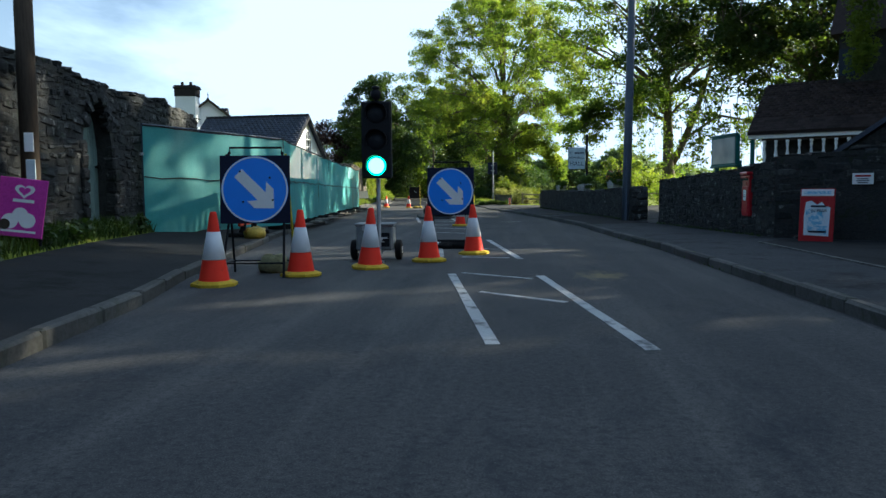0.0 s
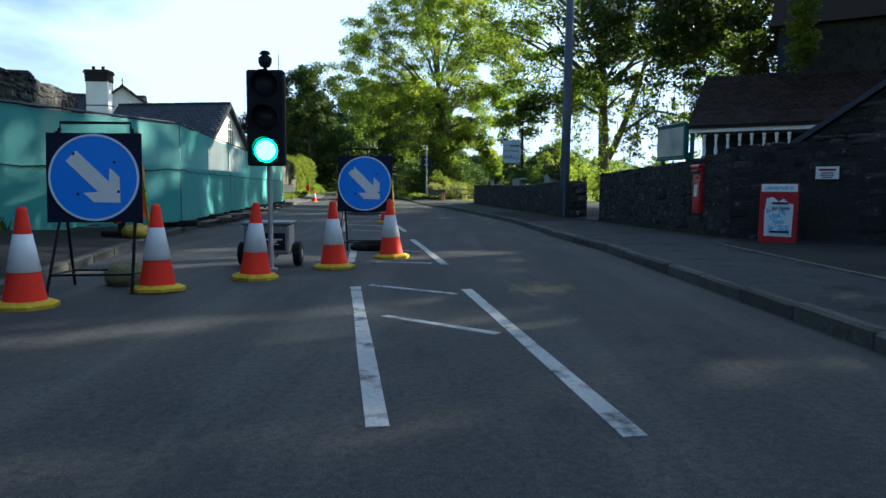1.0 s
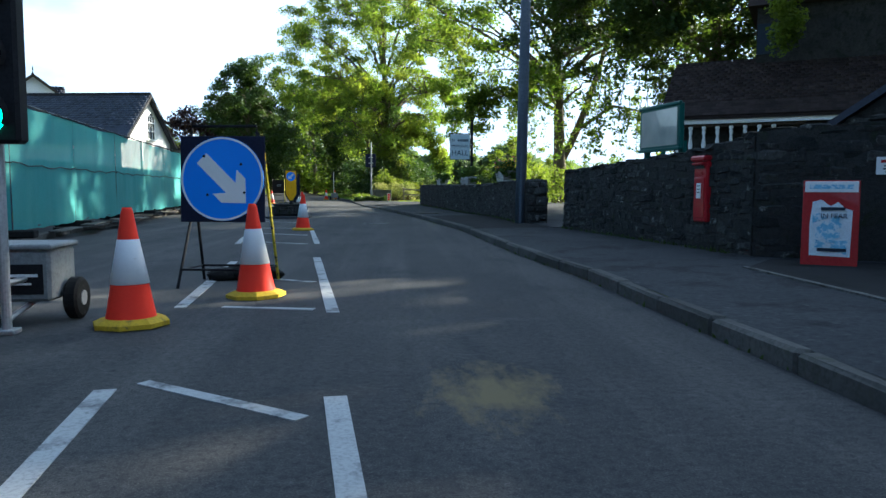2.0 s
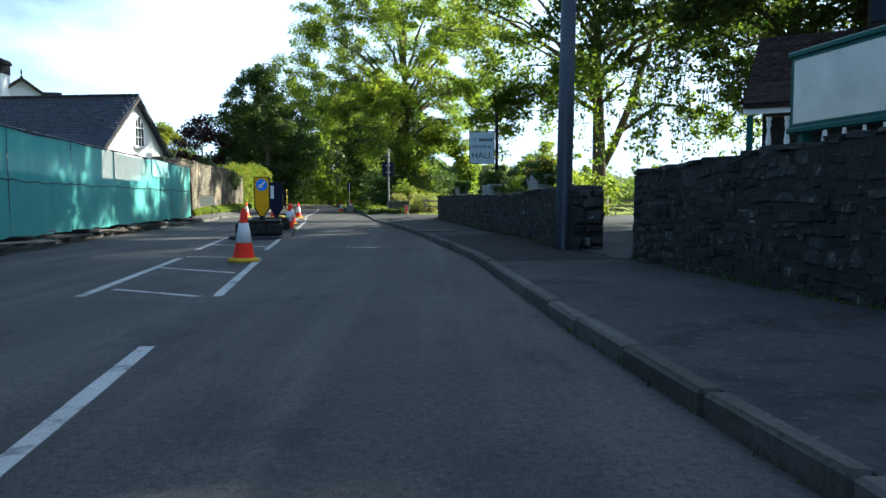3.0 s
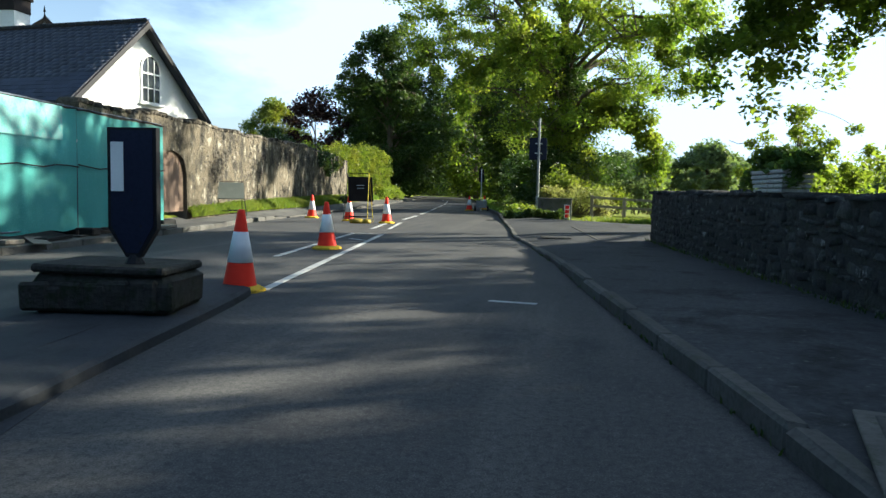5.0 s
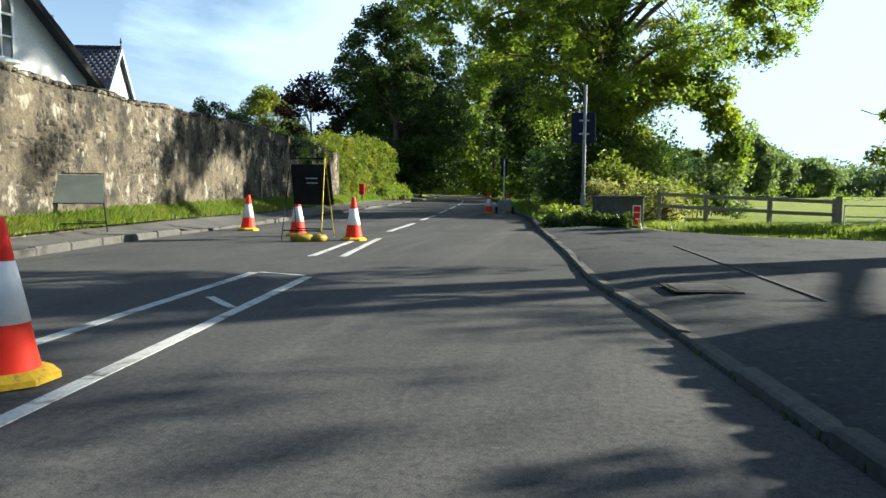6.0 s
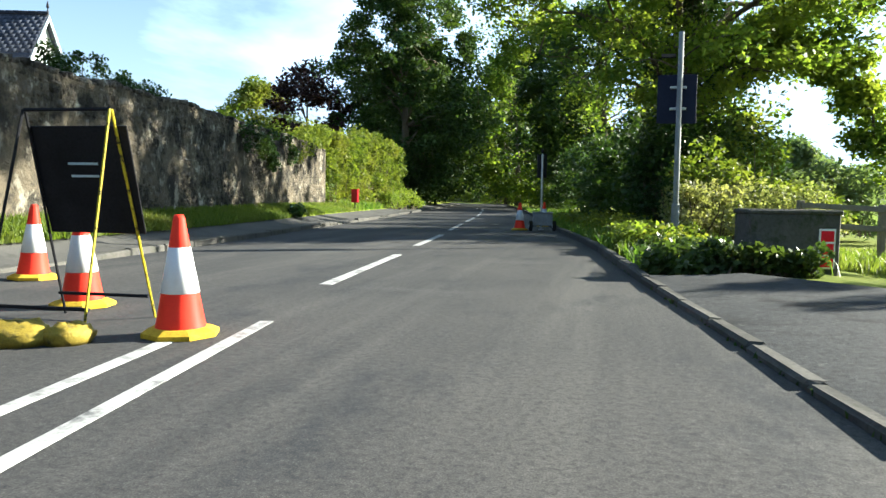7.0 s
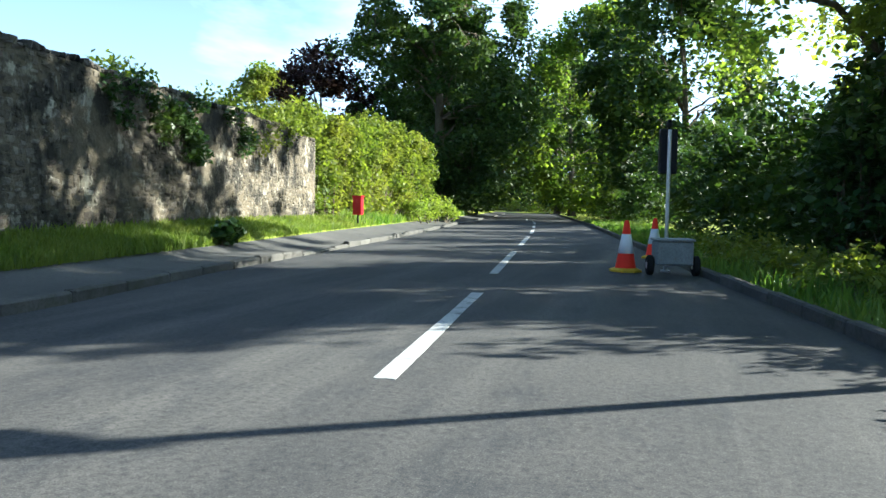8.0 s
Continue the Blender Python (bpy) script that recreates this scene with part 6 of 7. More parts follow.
    for k in range(clumps):
        if bough and r.random() < 0.5:
            out = Vector((r.gauss(0, 1), r.gauss(0, 1), r.gauss(0, 0.55)))
            c = r.choice(nodes) + out * bough * 0.6
            c.z = max(c.z, low * height * 0.8)
        else:
            c = inside(0.35)
        if thin and c.z < height * 0.42 and r.random() < thin:
            continue
        nd = min(nodes, key=lambda q: (q - c).length + r.uniform(0, 1.0))
        mid = (nd + c) / 2 + Vector((r.uniform(-0.3, 0.3), r.uniform(-0.3, 0.3), r.uniform(0, 0.5)))
        wood.tube(bez(nd, mid, c, 4), [max(0.008, trunk_r * 0.07 * (1 - 0.2 * i)) for i in range(5)], 4)
        cents.append(c)
        rad.append(r.uniform(*clump_r) * spread)
    tagged(part("twig_growth", wood, bark, t, soft=True), kind="stuff")
    part("crown", leaf_mesh("crown", cents, rad, per, size, leaf, flat, seed, droop), leaf, t, "leafy crown with gaps")
    return t


ash = plant_tree("roadside_ash", "tall ash tree with light green leaves and dark shaded inside", (-0.45, 61.6, -0.1), 19.2, (7.6, 8.4), 0.42, LEAF_ASH, 760, 230, 0.15, 34, 5, (-0.6, -0.6), 0.16, 1.0, 0.16, 0.5, clump_r=(0.42, 0.98), flat=0.55, bough=1.1, thin=0.66)


def drooping_bough(tree, pts, radii, leaf, count, per, spread, seed, size=0.17):
    """A long limb that arches over and hangs, with leaves along its outer part."""
    pts, r = [Vector(p) for p in pts], random.Random(seed)
    line = []
    for a, b in zip(pts, pts[1:]):
        line += [a + (b - a) * k / 4 + Vector((r.uniform(-0.06, 0.06), r.uniform(-0.06, 0.06), r.uniform(-0.05, 0.05))) for k in range(4)]
    n = len(line)
    part("limb", Form().tube(line, [float(np.interp(i / (n - 1), np.linspace(0, 1, len(radii)), radii)) for i in range(n)], 7), BARK, tree, soft=True)
    tips = []
    for k in range(count):
        p = line[int(n * (0.35 + 0.65 * r.random() ** 0.8)) - 1]
        tips.append(p + Vector((r.gauss(0, spread), r.gauss(0, spread), r.gauss(-0.15, spread * 0.7))))
    part("drooping_spray", leaf_mesh("drooping_spray", tips, [r.uniform(0.3, 0.6) for _ in tips], per, size, leaf, 0.6, seed + 1, 0.9), leaf, tree)


drooping_bough(ash, [(0.2, -0.2, 4.0), (2.1, -1.2, 5.6), (3.5, -1.8, 5.1), (4.4, -2.2, 3.7), (4.6, -2.4, 1.4)], [0.14, 0.12, 0.08, 0.05, 0.015], LEAF_ASH, 56, 140, 0.42, 301)
drooping_bough(ash, [(0.2, 0.3, 7.0), (2.6, 0.0, 9.2), (4.6, -0.4, 9.2), (6.0, -0.8, 7.8), (6.4, -1.0, 6.3)], [0.12, 0.10, 0.07, 0.04, 0.012], LEAF_ASH, 40, 150, 0.6, 303)
drooping_bough(ash, [(-0.2, -0.3, 6.6), (-2.0, -1.6, 8.3), (-4.2, -2.6, 7.8), (-5.8, -3.2, 6.4)], [0.12, 0.09, 0.06, 0.02], LEAF_ASH, 32, 110, 0.7, 305)
drooping_bough(ash, [(0.0, -0.4, 7.0), (-0.8, -3.0, 8.9), (-1.4, -5.6, 8.2), (-1.6, -7.2, 6.8)], [0.12, 0.09, 0.06, 0.02], LEAF_ASH, 30, 110, 0.7, 307)
# next three boughs are added, mostly out of view, to shade the buff wall
drooping_bough(ash, [(0.2, -0.2, 7.2), (2.4, -3.4, 9.4), (4.6, -6.0, 8.8), (6.0, -7.8, 7.4)], [0.12, 0.09, 0.06, 0.02], LEAF_ASH, 34, 130, 0.8, 309)
drooping_bough(ash, [(0.0, 0.4, 6.6), (-0.6, 3.6, 8.6), (-0.9, 7.2, 8.4), (-1.0, 10.6, 6.6)], [0.12, 0.09, 0.06, 0.02], LEAF_ASH, 44, 120, 0.9, 331)
drooping_bough(ash, [(0.3, 0.3, 5.4), (1.6, 3.0, 7.4), (2.0, 6.4, 7.2), (2.0, 9.4, 6.0)], [0.12, 0.09, 0.06, 0.02], LEAF_ASH, 34, 120, 0.8, 333)
maple = plant_tree("hall_maple", "broad dark maple tree behind the hall wall", (10.1, 44.8, -0.1), 16.5, (9.4, 7.2), 0.42, LEAF_MAPLE, 235, 165, 0.175, 26, 9, (-0.4, -2.6), 0.36, 1.0, 0.26, 0.6, (-0.6, 0), clump_r=(0.5, 1.15), flat=0.45, bough=1.5, thin=0.7)
part("limb", Form().tube([Vector(p) for p in ((0.05, 0.0, 2.6), (0.75, 0.1, 3.9), (1.5, 0.0, 5.8), (2.3, -0.4, 8.6), (2.8, -0.6, 11.0))], [0.24, 0.22, 0.19, 0.13, 0.05], 9), BARK, maple, soft=True)
drooping_bough(maple, [(-0.5, -0.3, 5.6), (-2.6, -1.4, 6.6), (-5.0, -2.4, 5.6), (-7.2, -3.2, 3.9)], [0.12, 0.09, 0.06, 0.02], LEAF_MAPLE, 52, 130, 0.7, 311)
drooping_bough(maple, [(-0.5, -0.3, 6.4), (-1.8, -3.4, 7.6), (-3.0, -6.6, 6.2), (-3.6, -9.0, 4.6)], [0.11, 0.08, 0.05, 0.02], LEAF_MAPLE, 26, 110, 0.7, 313)
drooping_bough(maple, [(0.6, 0.0, 4.2), (2.4, -2.4, 5.6), (4.0, -5.0, 4.8), (5.0, -7.2, 3.4)], [0.10, 0.08, 0.05, 0.02], LEAF_MAPLE, 18, 90, 0.6, 315)
plant_tree("left_oak", "dark green oak beside the road", (-15.8, 85.0, 0.2), 15.2, (5.0, 4.6), 0.36, LEAF_DARK, 290, 190, 0.24, 20, 14, (0, 0), 0.08, 1.0, 0.2, 0.3, clump_r=(0.5, 1.05), shape=0.4, bough=1.15)
plant_tree("copper_plum", "dark purple-leaved plum tree", (-22.6, 84.6, 0.4), 9.0, (2.6, 2.4), 0.18, LEAF_COPPER, 46, 150, 0.28, 9, 17, (0, 0), 0.25, 0.8, 0.3)
plant_tree("golden_shrub_tree", "yellow-green garden tree behind the wall", (-27.5, 87, 0.4), 8.4, (3.2, 3.0), 0.2, LEAF_HEDGE, 110, 170, 0.22, 8, 19, (0, 0), 0.12, 0.8, 0.3)
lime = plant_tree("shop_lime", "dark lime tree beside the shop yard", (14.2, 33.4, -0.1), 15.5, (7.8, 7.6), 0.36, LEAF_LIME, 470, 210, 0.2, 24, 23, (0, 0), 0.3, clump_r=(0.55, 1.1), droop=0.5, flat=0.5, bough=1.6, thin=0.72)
hang = random.Random(79)
strands, tips = Form(), []
for k in range(72):
    x, y, top = hang.uniform(-7.6, 1.5), hang.uniform(-6.0, 4.5), hang.uniform(4.4, 5.6)
    drop = hang.uniform(1.2, 3.7)
    line = [Vector((x + 0.1 * math.sin(q + k), y + 0.1 * math.cos(1.3 * q + k), top - drop * q / 5)) for q in range(6)]
    strands.tube(line, [0.02, 0.014, 0.010, 0.008, 0.006, 0.004], 4)
    tips += [line[q] + Vector((hang.uniform(-0.25, 0.25), hang.uniform(-0.25, 0.25), 0)) for q in (0, 1, 2, 3, 4, 5)]
tagged(part("twig_growth", strands, BARK, lime), kind="stuff")
part("drooping_spray", leaf_mesh("drooping_spray", tips, [hang.uniform(0.12, 0.28) for _ in tips], 15, 0.14, LEAF_MAPLE, 0.8, 80, 0.8), LEAF_MAPLE, lime, "hanging leafy twigs")
# two limes mostly out of view, added to shade the street and netting
plant_tree("yard_lime", "dark lime tree added behind the tall house for its shade", (24.0, 23.0, -0.1), 17.5, (8.5, 8.5), 0.38, LEAF_LIME, 250, 200, 0.3, 16, 29, (0, 0), 0.2)
plant_tree("yard_lime", "dark lime tree added by the cottage for its shade", (18.5, 11.5, -0.1), 14.5, (6.5, 6.5), 0.36, LEAF_LIME, 130, 180, 0.32, 12, 31, (0, 0), 0.22)
plant_tree("garden_apple", "small garden tree leaning over the old wall", (-9.2, 6.6, 0.4), 4.6, (1.6, 1.6), 0.1, LEAF_GOLD, 30, 120, 0.14, 6, 37, (0, 0), 0.35, 0.6)
plant_tree("garden_sapling", "sunlit yellow-green sapling behind the hall garden", (8.4, 51.6, -0.2), 4.5, (2.5, 2.2), 0.09, LEAF_GOLD, 60, 130, 0.15, 9, 321, (0, 0), 0.2, 0.6, 0.25, 0.3, clump_r=(0.4, 0.8), bough=0.5)
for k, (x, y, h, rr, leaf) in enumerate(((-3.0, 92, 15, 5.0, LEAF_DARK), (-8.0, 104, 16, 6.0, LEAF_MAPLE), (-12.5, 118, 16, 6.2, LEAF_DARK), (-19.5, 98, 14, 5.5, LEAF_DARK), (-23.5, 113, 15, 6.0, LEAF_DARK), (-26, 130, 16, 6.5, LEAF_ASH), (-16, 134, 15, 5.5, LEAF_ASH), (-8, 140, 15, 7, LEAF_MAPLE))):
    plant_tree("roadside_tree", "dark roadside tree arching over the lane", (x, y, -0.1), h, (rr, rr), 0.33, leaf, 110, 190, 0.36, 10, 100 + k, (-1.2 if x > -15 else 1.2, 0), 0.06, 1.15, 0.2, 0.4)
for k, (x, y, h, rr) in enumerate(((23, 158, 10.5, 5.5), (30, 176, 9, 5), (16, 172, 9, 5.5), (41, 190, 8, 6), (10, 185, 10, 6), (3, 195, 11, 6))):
    plant_tree("field_tree", "round green tree across the field", (x, y, -0.3), h, (rr, rr), 0.3, LEAF_HAZED, 75, 190, 0.6, 6, 200 + k, (0, 0), 0.05, 1.5, 0.2)


def far_wood(name, label, arc, seed, material, h0, h1, count, per=70, size=1.3):
    """A belt of far trees as leaf clumps along an arc of (x, y)."""
    r = random.Random(seed)
    cents, rad = [], []
    acc = [0.0]
    for a, b in zip(arc, arc[1:]):
        acc.append(acc[-1] + math.dist(a, b))
    for k in range(count):
        s = r.uniform(0, acc[-1])
        x, y = float(np.interp(s, acc, [p[0] for p in arc])), float(np.interp(s, acc, [p[1] for p in arc]))
        h = h0 + (h1 - h0) * (0.5 + 0.5 * noise.noise((s * 0.03, seed, 0)))
        for j in range(3):
            z = h * r.uniform(0.1, 0.85)
            cents.append((x + r.uniform(-6, 6), y + r.uniform(-8, 8), z))
            rad.append(r.uniform(3.0, 5.0))
    ob = solo(name, leaf_mesh(name, cents, rad, per, size, material, seed=seed, flat=0.9), material, label, "woods", kind="stuff")
    return ob


far_wood("far_woods", "belt of woods beyond the field, haze put into its leaf colour", [(-40, 330), (60, 340), (150, 300), (230, 220), (260, 120)], 3, LEAF_HAZED, 9, 14, 190, 90)
far_wood("near_woods", "belt of trees along the far end of the field", [(-60, 190), (-20, 200), (30, 220), (80, 230), (130, 190)], 4, LEAF_HAZED, 6, 10, 120, 110, 1.0)
far_wood("left_woods", "trees behind the gardens", [(-35, 150), (-60, 110), (-80, 70)], 6, LEAF_DARK, 6, 10, 40, 80, 0.8)


def bush(name, label, cells, leaf, per, size, seed, category="bush", kind="", twigs=True, flat=0.85):
    """A bush of leaf clumps; cells are (x, y, z, radius)."""
    t = thing(name, label, category, pose(cells[0][0], cells[0][1], 0), kind=kind)
    x0, y0 = cells[0][0], cells[0][1]
    cents = [(x - x0, y - y0, z) for x, y, z, _ in cells]
    if twigs:
        r, f = random.Random(seed), Form()
        for (x, y, z) in cents:
            f.tube([(x * 0.8 + r.uniform(-0.2, 0.2), y * 0.8 + r.uniform(-0.2, 0.2), 0.0), (x, y, z * 0.6), (x + r.uniform(-0.1, 0.1), y, z)], [0.025, 0.015, 0.006], 4)
        tagged(part("stem_growth", f, BARK, t), kind="stuff")
    part("foliage", leaf_mesh("foliage", cents, [c[3] for c in cells], per, size, leaf, seed=seed, flat=flat), leaf, t)
    return t


# clipped hedge past the buff wall
hr = random.Random(3)
cells = []
y = 66.5
while y < 79:
    xf = -13.8 - 0.03 * (y - 66.5)
    top = float(np.interp(y, [66, 71, 75, 79], [3.9, 4.3, 4.45, 3.9]))
    for k in range(6):
        cells.append((xf - hr.uniform(0.3, 1.8), y + hr.uniform(-0.4, 0.4), 0.45 + hr.uniform(0.1, 1) * (top - 0.9), hr.uniform(0.38, 0.62)))
    for k in range(4):
        cells.append((xf - hr.uniform(0.1, 0.4), y + hr.uniform(-0.4, 0.4), 0.45 + (k + hr.uniform(0.2, 0.8)) / 4 * (top - 0.9), hr.uniform(0.35, 0.5)))
    y += 0.62
bush("garden_hedge", "tall clipped beech hedge in bright sun", cells, LEAF_HEDGE, 270, 0.13, 41, "hedge", flat=1.0)
bush("hedge_foot_shrub", "loose pale green shrub at the foot of the hedge", [(-13.75 - hr.uniform(-0.3, 0.5), 77.0 + hr.uniform(-2.4, 3.4), hr.uniform(0.4, 1.1), 0.42) for _ in range(24)], LEAF_GOLD, 150, 0.11, 42)
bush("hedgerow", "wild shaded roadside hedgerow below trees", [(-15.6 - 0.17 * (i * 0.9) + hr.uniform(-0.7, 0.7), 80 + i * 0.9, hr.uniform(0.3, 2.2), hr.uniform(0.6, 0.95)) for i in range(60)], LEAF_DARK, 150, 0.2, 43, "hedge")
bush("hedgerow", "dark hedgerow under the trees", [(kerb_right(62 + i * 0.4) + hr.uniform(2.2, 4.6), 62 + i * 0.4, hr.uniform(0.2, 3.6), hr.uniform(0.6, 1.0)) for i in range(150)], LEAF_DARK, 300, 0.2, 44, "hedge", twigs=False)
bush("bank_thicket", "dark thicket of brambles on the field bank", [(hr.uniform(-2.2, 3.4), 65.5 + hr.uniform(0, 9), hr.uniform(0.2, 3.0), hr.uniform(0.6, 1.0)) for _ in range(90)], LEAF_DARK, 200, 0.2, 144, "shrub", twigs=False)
bush("bank_ivy", "dark ivy thicket on the bank below the ash tree", [(kerb_right(57) + hr.uniform(2.4, 5.6), 59.5 + hr.uniform(-1.0, 6.0), hr.uniform(0.1, 3.0), hr.uniform(0.5, 0.9)) for _ in range(110)], LEAF_IVY, 230, 0.15, 45, "shrub")
bush("willow_bush", "rounded pale green bush behind the sign post", [(0.9 + 1.7 * math.sin(a) * b, 57.2 + 1.0 * math.cos(a) * b, 0.4 + 2.3 * c * (1.15 - b), 0.5) for a, b, c in [(hr.uniform(0, 6.28), hr.random() ** 0.5, hr.random()) for _ in range(46)]], LEAF_HEDGE, 210, 0.12, 63)
bush("bank_shrub", "sunlit bushes on the field side of the bank", [(2.2 + hr.uniform(0, 2.2), 59.0 + hr.uniform(-0.6, 3.0), hr.uniform(0.2, 1.5), hr.uniform(0.4, 0.7)) for _ in range(28)], LEAF_HAZED, 180, 0.15, 64)
bush("field_edge_bush", "sunlit yellow-green bushes across the hall meadow", [(11.5 + hr.uniform(0, 19), 58.5 + hr.uniform(0, 5.0), hr.uniform(0.3, 1.0) * (1.6 + 1.6 * hr.random()), hr.uniform(0.6, 1.0)) for _ in range(100)], LEAF_ASH, 170, 0.18, 65)
bush("lane_end_shrub", "sunlit shrubs at the bend of the lane", [(-29 + hr.uniform(0, 24), 151 + hr.uniform(0, 8) - 0.1 * hr.random(), hr.uniform(0.3, 7.0), hr.uniform(1.0, 1.7)) for _ in range(110)], LEAF_GOLD, 150, 0.34, 66)
bush("lane_end_hedge", "dark trees closing the bend of the lane", [(-60 + hr.uniform(0, 62), 168 + hr.uniform(0, 8), hr.uniform(0.5, 13.0), hr.uniform(1.6, 2.6)) for _ in range(170)], LEAF_DARK, 150, 0.55, 67, "trees")
bush("trunk_ivy", "dense dark ivy on the ash trunk and its foot", [(-0.4 + hr.uniform(-1.3, 1.3) * (1.2 - z / 10), 61.4 + hr.uniform(-1.0, 0.6), z, hr.uniform(0.45, 0.85)) for z in [0.4 + 8.4 * hr.random() for _ in range(95)]], LEAF_IVY, 150, 0.17, 46, "ivy")
bush("bough_ivy", "dark ivy hanging on the hooked ash bough", [(0.6 + 1.2 * q + hr.uniform(-0.3, 0.3), 60.8 - 0.6 * q + hr.uniform(-0.3, 0.3), 5.2 + 0.4 * q + hr.uniform(-1.2, 0.4), hr.uniform(0.25, 0.45)) for q in [hr.random() for _ in range(26)]], LEAF_IVY, 120, 0.14, 147, "ivy", twigs=False)
bush("young_sycamore", "rounded green sapling beside the sign post", [(-0.35 + hr.uniform(-0.6, 0.6), 55.5 + hr.uniform(-0.6, 0.6), hr.uniform(0.5, 2.0), 0.42) for _ in range(22)], LEAF_HEDGE, 130, 0.12, 47)
bush("kerb_shrub", "bright low shrub at the road edge", [(-2.05 + hr.uniform(-0.3, 0.45), 51.2 + hr.uniform(-0.8, 0.8), hr.uniform(0.15, 0.45), 0.26) for _ in range(12)], LEAF_GOLD, 150, 0.10, 48)
bush("parapet_ivy", "ivy and nettles in front of the stone parapet", [(-1.5 + hr.uniform(-0.6, 0.85), 48.2 + hr.uniform(-1.3, 1.8), hr.uniform(0.04, 0.24), 0.22) for _ in range(46)], LEAF_IVY, 160, 0.09, 49, "ivy")
bush("parapet_ivy", "ivy trailing along the foot of the parapet", [(-1.2 + 1.0 * hr.random(), 47.1 - 0.15 * hr.random() + 0.2 * hr.random(), hr.uniform(0.05, 0.3), 0.16) for _ in range(18)], LEAF_IVY, 120, 0.08, 50, "ivy")
bush("wall_top_shrub", "dark rosemary-like shrubs above the garden wall", [(wall_left(48.7 + i * 0.09) - 0.75 + hr.uniform(-0.4, 0.2), 48.7 + i * 0.09, 2.85 + hr.uniform(-0.35, 0.5 - 0.004 * i), hr.uniform(0.12, 0.27)) for i in range(54)], LEAF_IVY, 150, 0.065, 51)
bush("wall_top_shrub", "feathery shrubs above the garden wall", [(wall_left(57 + i * 0.36) - 0.7 + hr.uniform(-0.3, 0.2), 57 + i * 0.36, 2.85 + hr.uniform(-0.3, 0.35), hr.uniform(0.28, 0.45)) for i in range(26)], LEAF_HEDGE, 120, 0.1, 52)
bush("wall_ivy", "ivy hanging over the face of the buff wall", [(wall_left(56.0 + q) + 0.08, 56.0 + q, hr.uniform(1.7, 2.75), 0.26) for q in [hr.uniform(0, 5.6) for _ in range(22)]], LEAF_IVY, 120, 0.1, 53, "ivy", twigs=False)
bush("wall_ivy", "ivy growing from the hedge over the wall end", [(wall_left(60.8 + q) + 0.02 - hr.uniform(0, 0.5), 60.8 + q, 2.25 + 0.14 * q + hr.uniform(-0.3, 0.55), 0.32) for q in [hr.uniform(0, 5.4) for _ in range(40)]], LEAF_HEDGE, 120, 0.1, 54, "ivy", twigs=False)
bush("verge_weeds", "leafy dark weeds along the foot of the old wall", [(grass_left(y) + (wall_left(y) - grass_left(y)) * hr.uniform(0.1, 1.0), y, 0.33 + hr.uniform(0.0, 0.12), hr.uniform(0.12, 0.19)) for y in [hr.uniform(1.5, 12.5) for _ in range(60)]], LEAF_IVY, 90, 0.085, 68, "plants")
bush("verge_dock", "dark dock plant on the grass verge", [(-11.3 + hr.uniform(-0.2, 0.2), 57.9 + hr.uniform(-0.2, 0.2), 0.46 + hr.uniform(-0.1, 0.15), 0.18) for _ in range(5)], LEAF_IVY, 110, 0.16, 55)
bush("gable_creeper", "creeper hanging on the tall dark house", [(11.2 + hr.uniform(-0.4, 0.5), 22.0 + hr.uniform(-0.4, 0.3), hr.uniform(4.6, 7.8), 0.4) for _ in range(22)], LEAF_MAPLE, 120, 0.14, 56, "creeper", twigs=False)
# stands in maple shade; the yellow-green leaf colour supplies its sunlight
bush("hall_garden_shrub", "shrub behind the hall wall, leaf colour lightened for sunlight", [(7.6 + hr.uniform(-2.0, 2.0), 40.0 + hr.uniform(-1.8, 1.8), hr.uniform(0.3, 1.9), 0.5) for _ in range(22)], LEAF_GOLD, 95, 0.14, 57)
bush("field_hedge", "clipped low hedge beyond the rail fence", [(14 + i * 2.2 + hr.uniform(-0.6, 0.6), 125 + hr.uniform(-1, 1) + i * 0.3, hr.uniform(0.2, 1.3), 1.0) for i in range(46)], LEAF_ASH, 130, 0.2, 58, "hedge")


def grass(name, label, place, count, h0, h1, material, seed, w=0.012):
    """Grass blades at place(random) -> (x, y, z)."""
    g, r = np.random.default_rng(seed), random.Random(seed)
    base = np.array([place(r) for _ in range(count)])
    lean = g.normal(size=(count, 2)) * 0.35
    h = h0 + (h1 - h0) * g.random(count) ** 1.5
    a = g.random(count) * 6.283
    side = np.stack([np.cos(a), np.sin(a), np.zeros(count)], 1) * (w * (0.6 + 0.8 * g.random((count, 1))))
    mid = base + np.stack([lean[:, 0] * h * 0.35, lean[:, 1] * h * 0.35, h * 0.6], 1)
    tip = base + np.stack([lean[:, 0] * h, lean[:, 1] * h, h], 1)
    v = np.stack([base - side, base + side, mid + side * 0.7, tip, tip, mid - side * 0.7], 1)[:, [0, 1, 2, 3, 5]]
    n = count
    faces4 = np.stack([np.arange(n) * 5 + k for k in (0, 1, 2, 4)], 1)
    vv = v.reshape(-1, 3)
    tri = np.stack([np.arange(n) * 5 + k for k in (4, 2, 3, 3)], 1)
    me = bpy.data.meshes.new(name)
    me.vertices.add(len(vv))
    me.vertices.foreach_set("co", vv.astype(np.float32).ravel())
    me.loops.add(n * 7)
    me.loops.foreach_set("vertex_index", np.concatenate([faces4, tri[:, :3]], 1).astype(np.int32).ravel())
    me.polygons.add(n * 2)
    st = np.stack([np.arange(n) * 7, np.arange(n) * 7 + 4], 1).ravel().astype(np.int32)
    me.polygons.foreach_set("loop_start", st)
    me.update(calc_edges=True)
    me.materials.append(material)
    return tagged(new(name, me), label, "grass", kind="stuff")


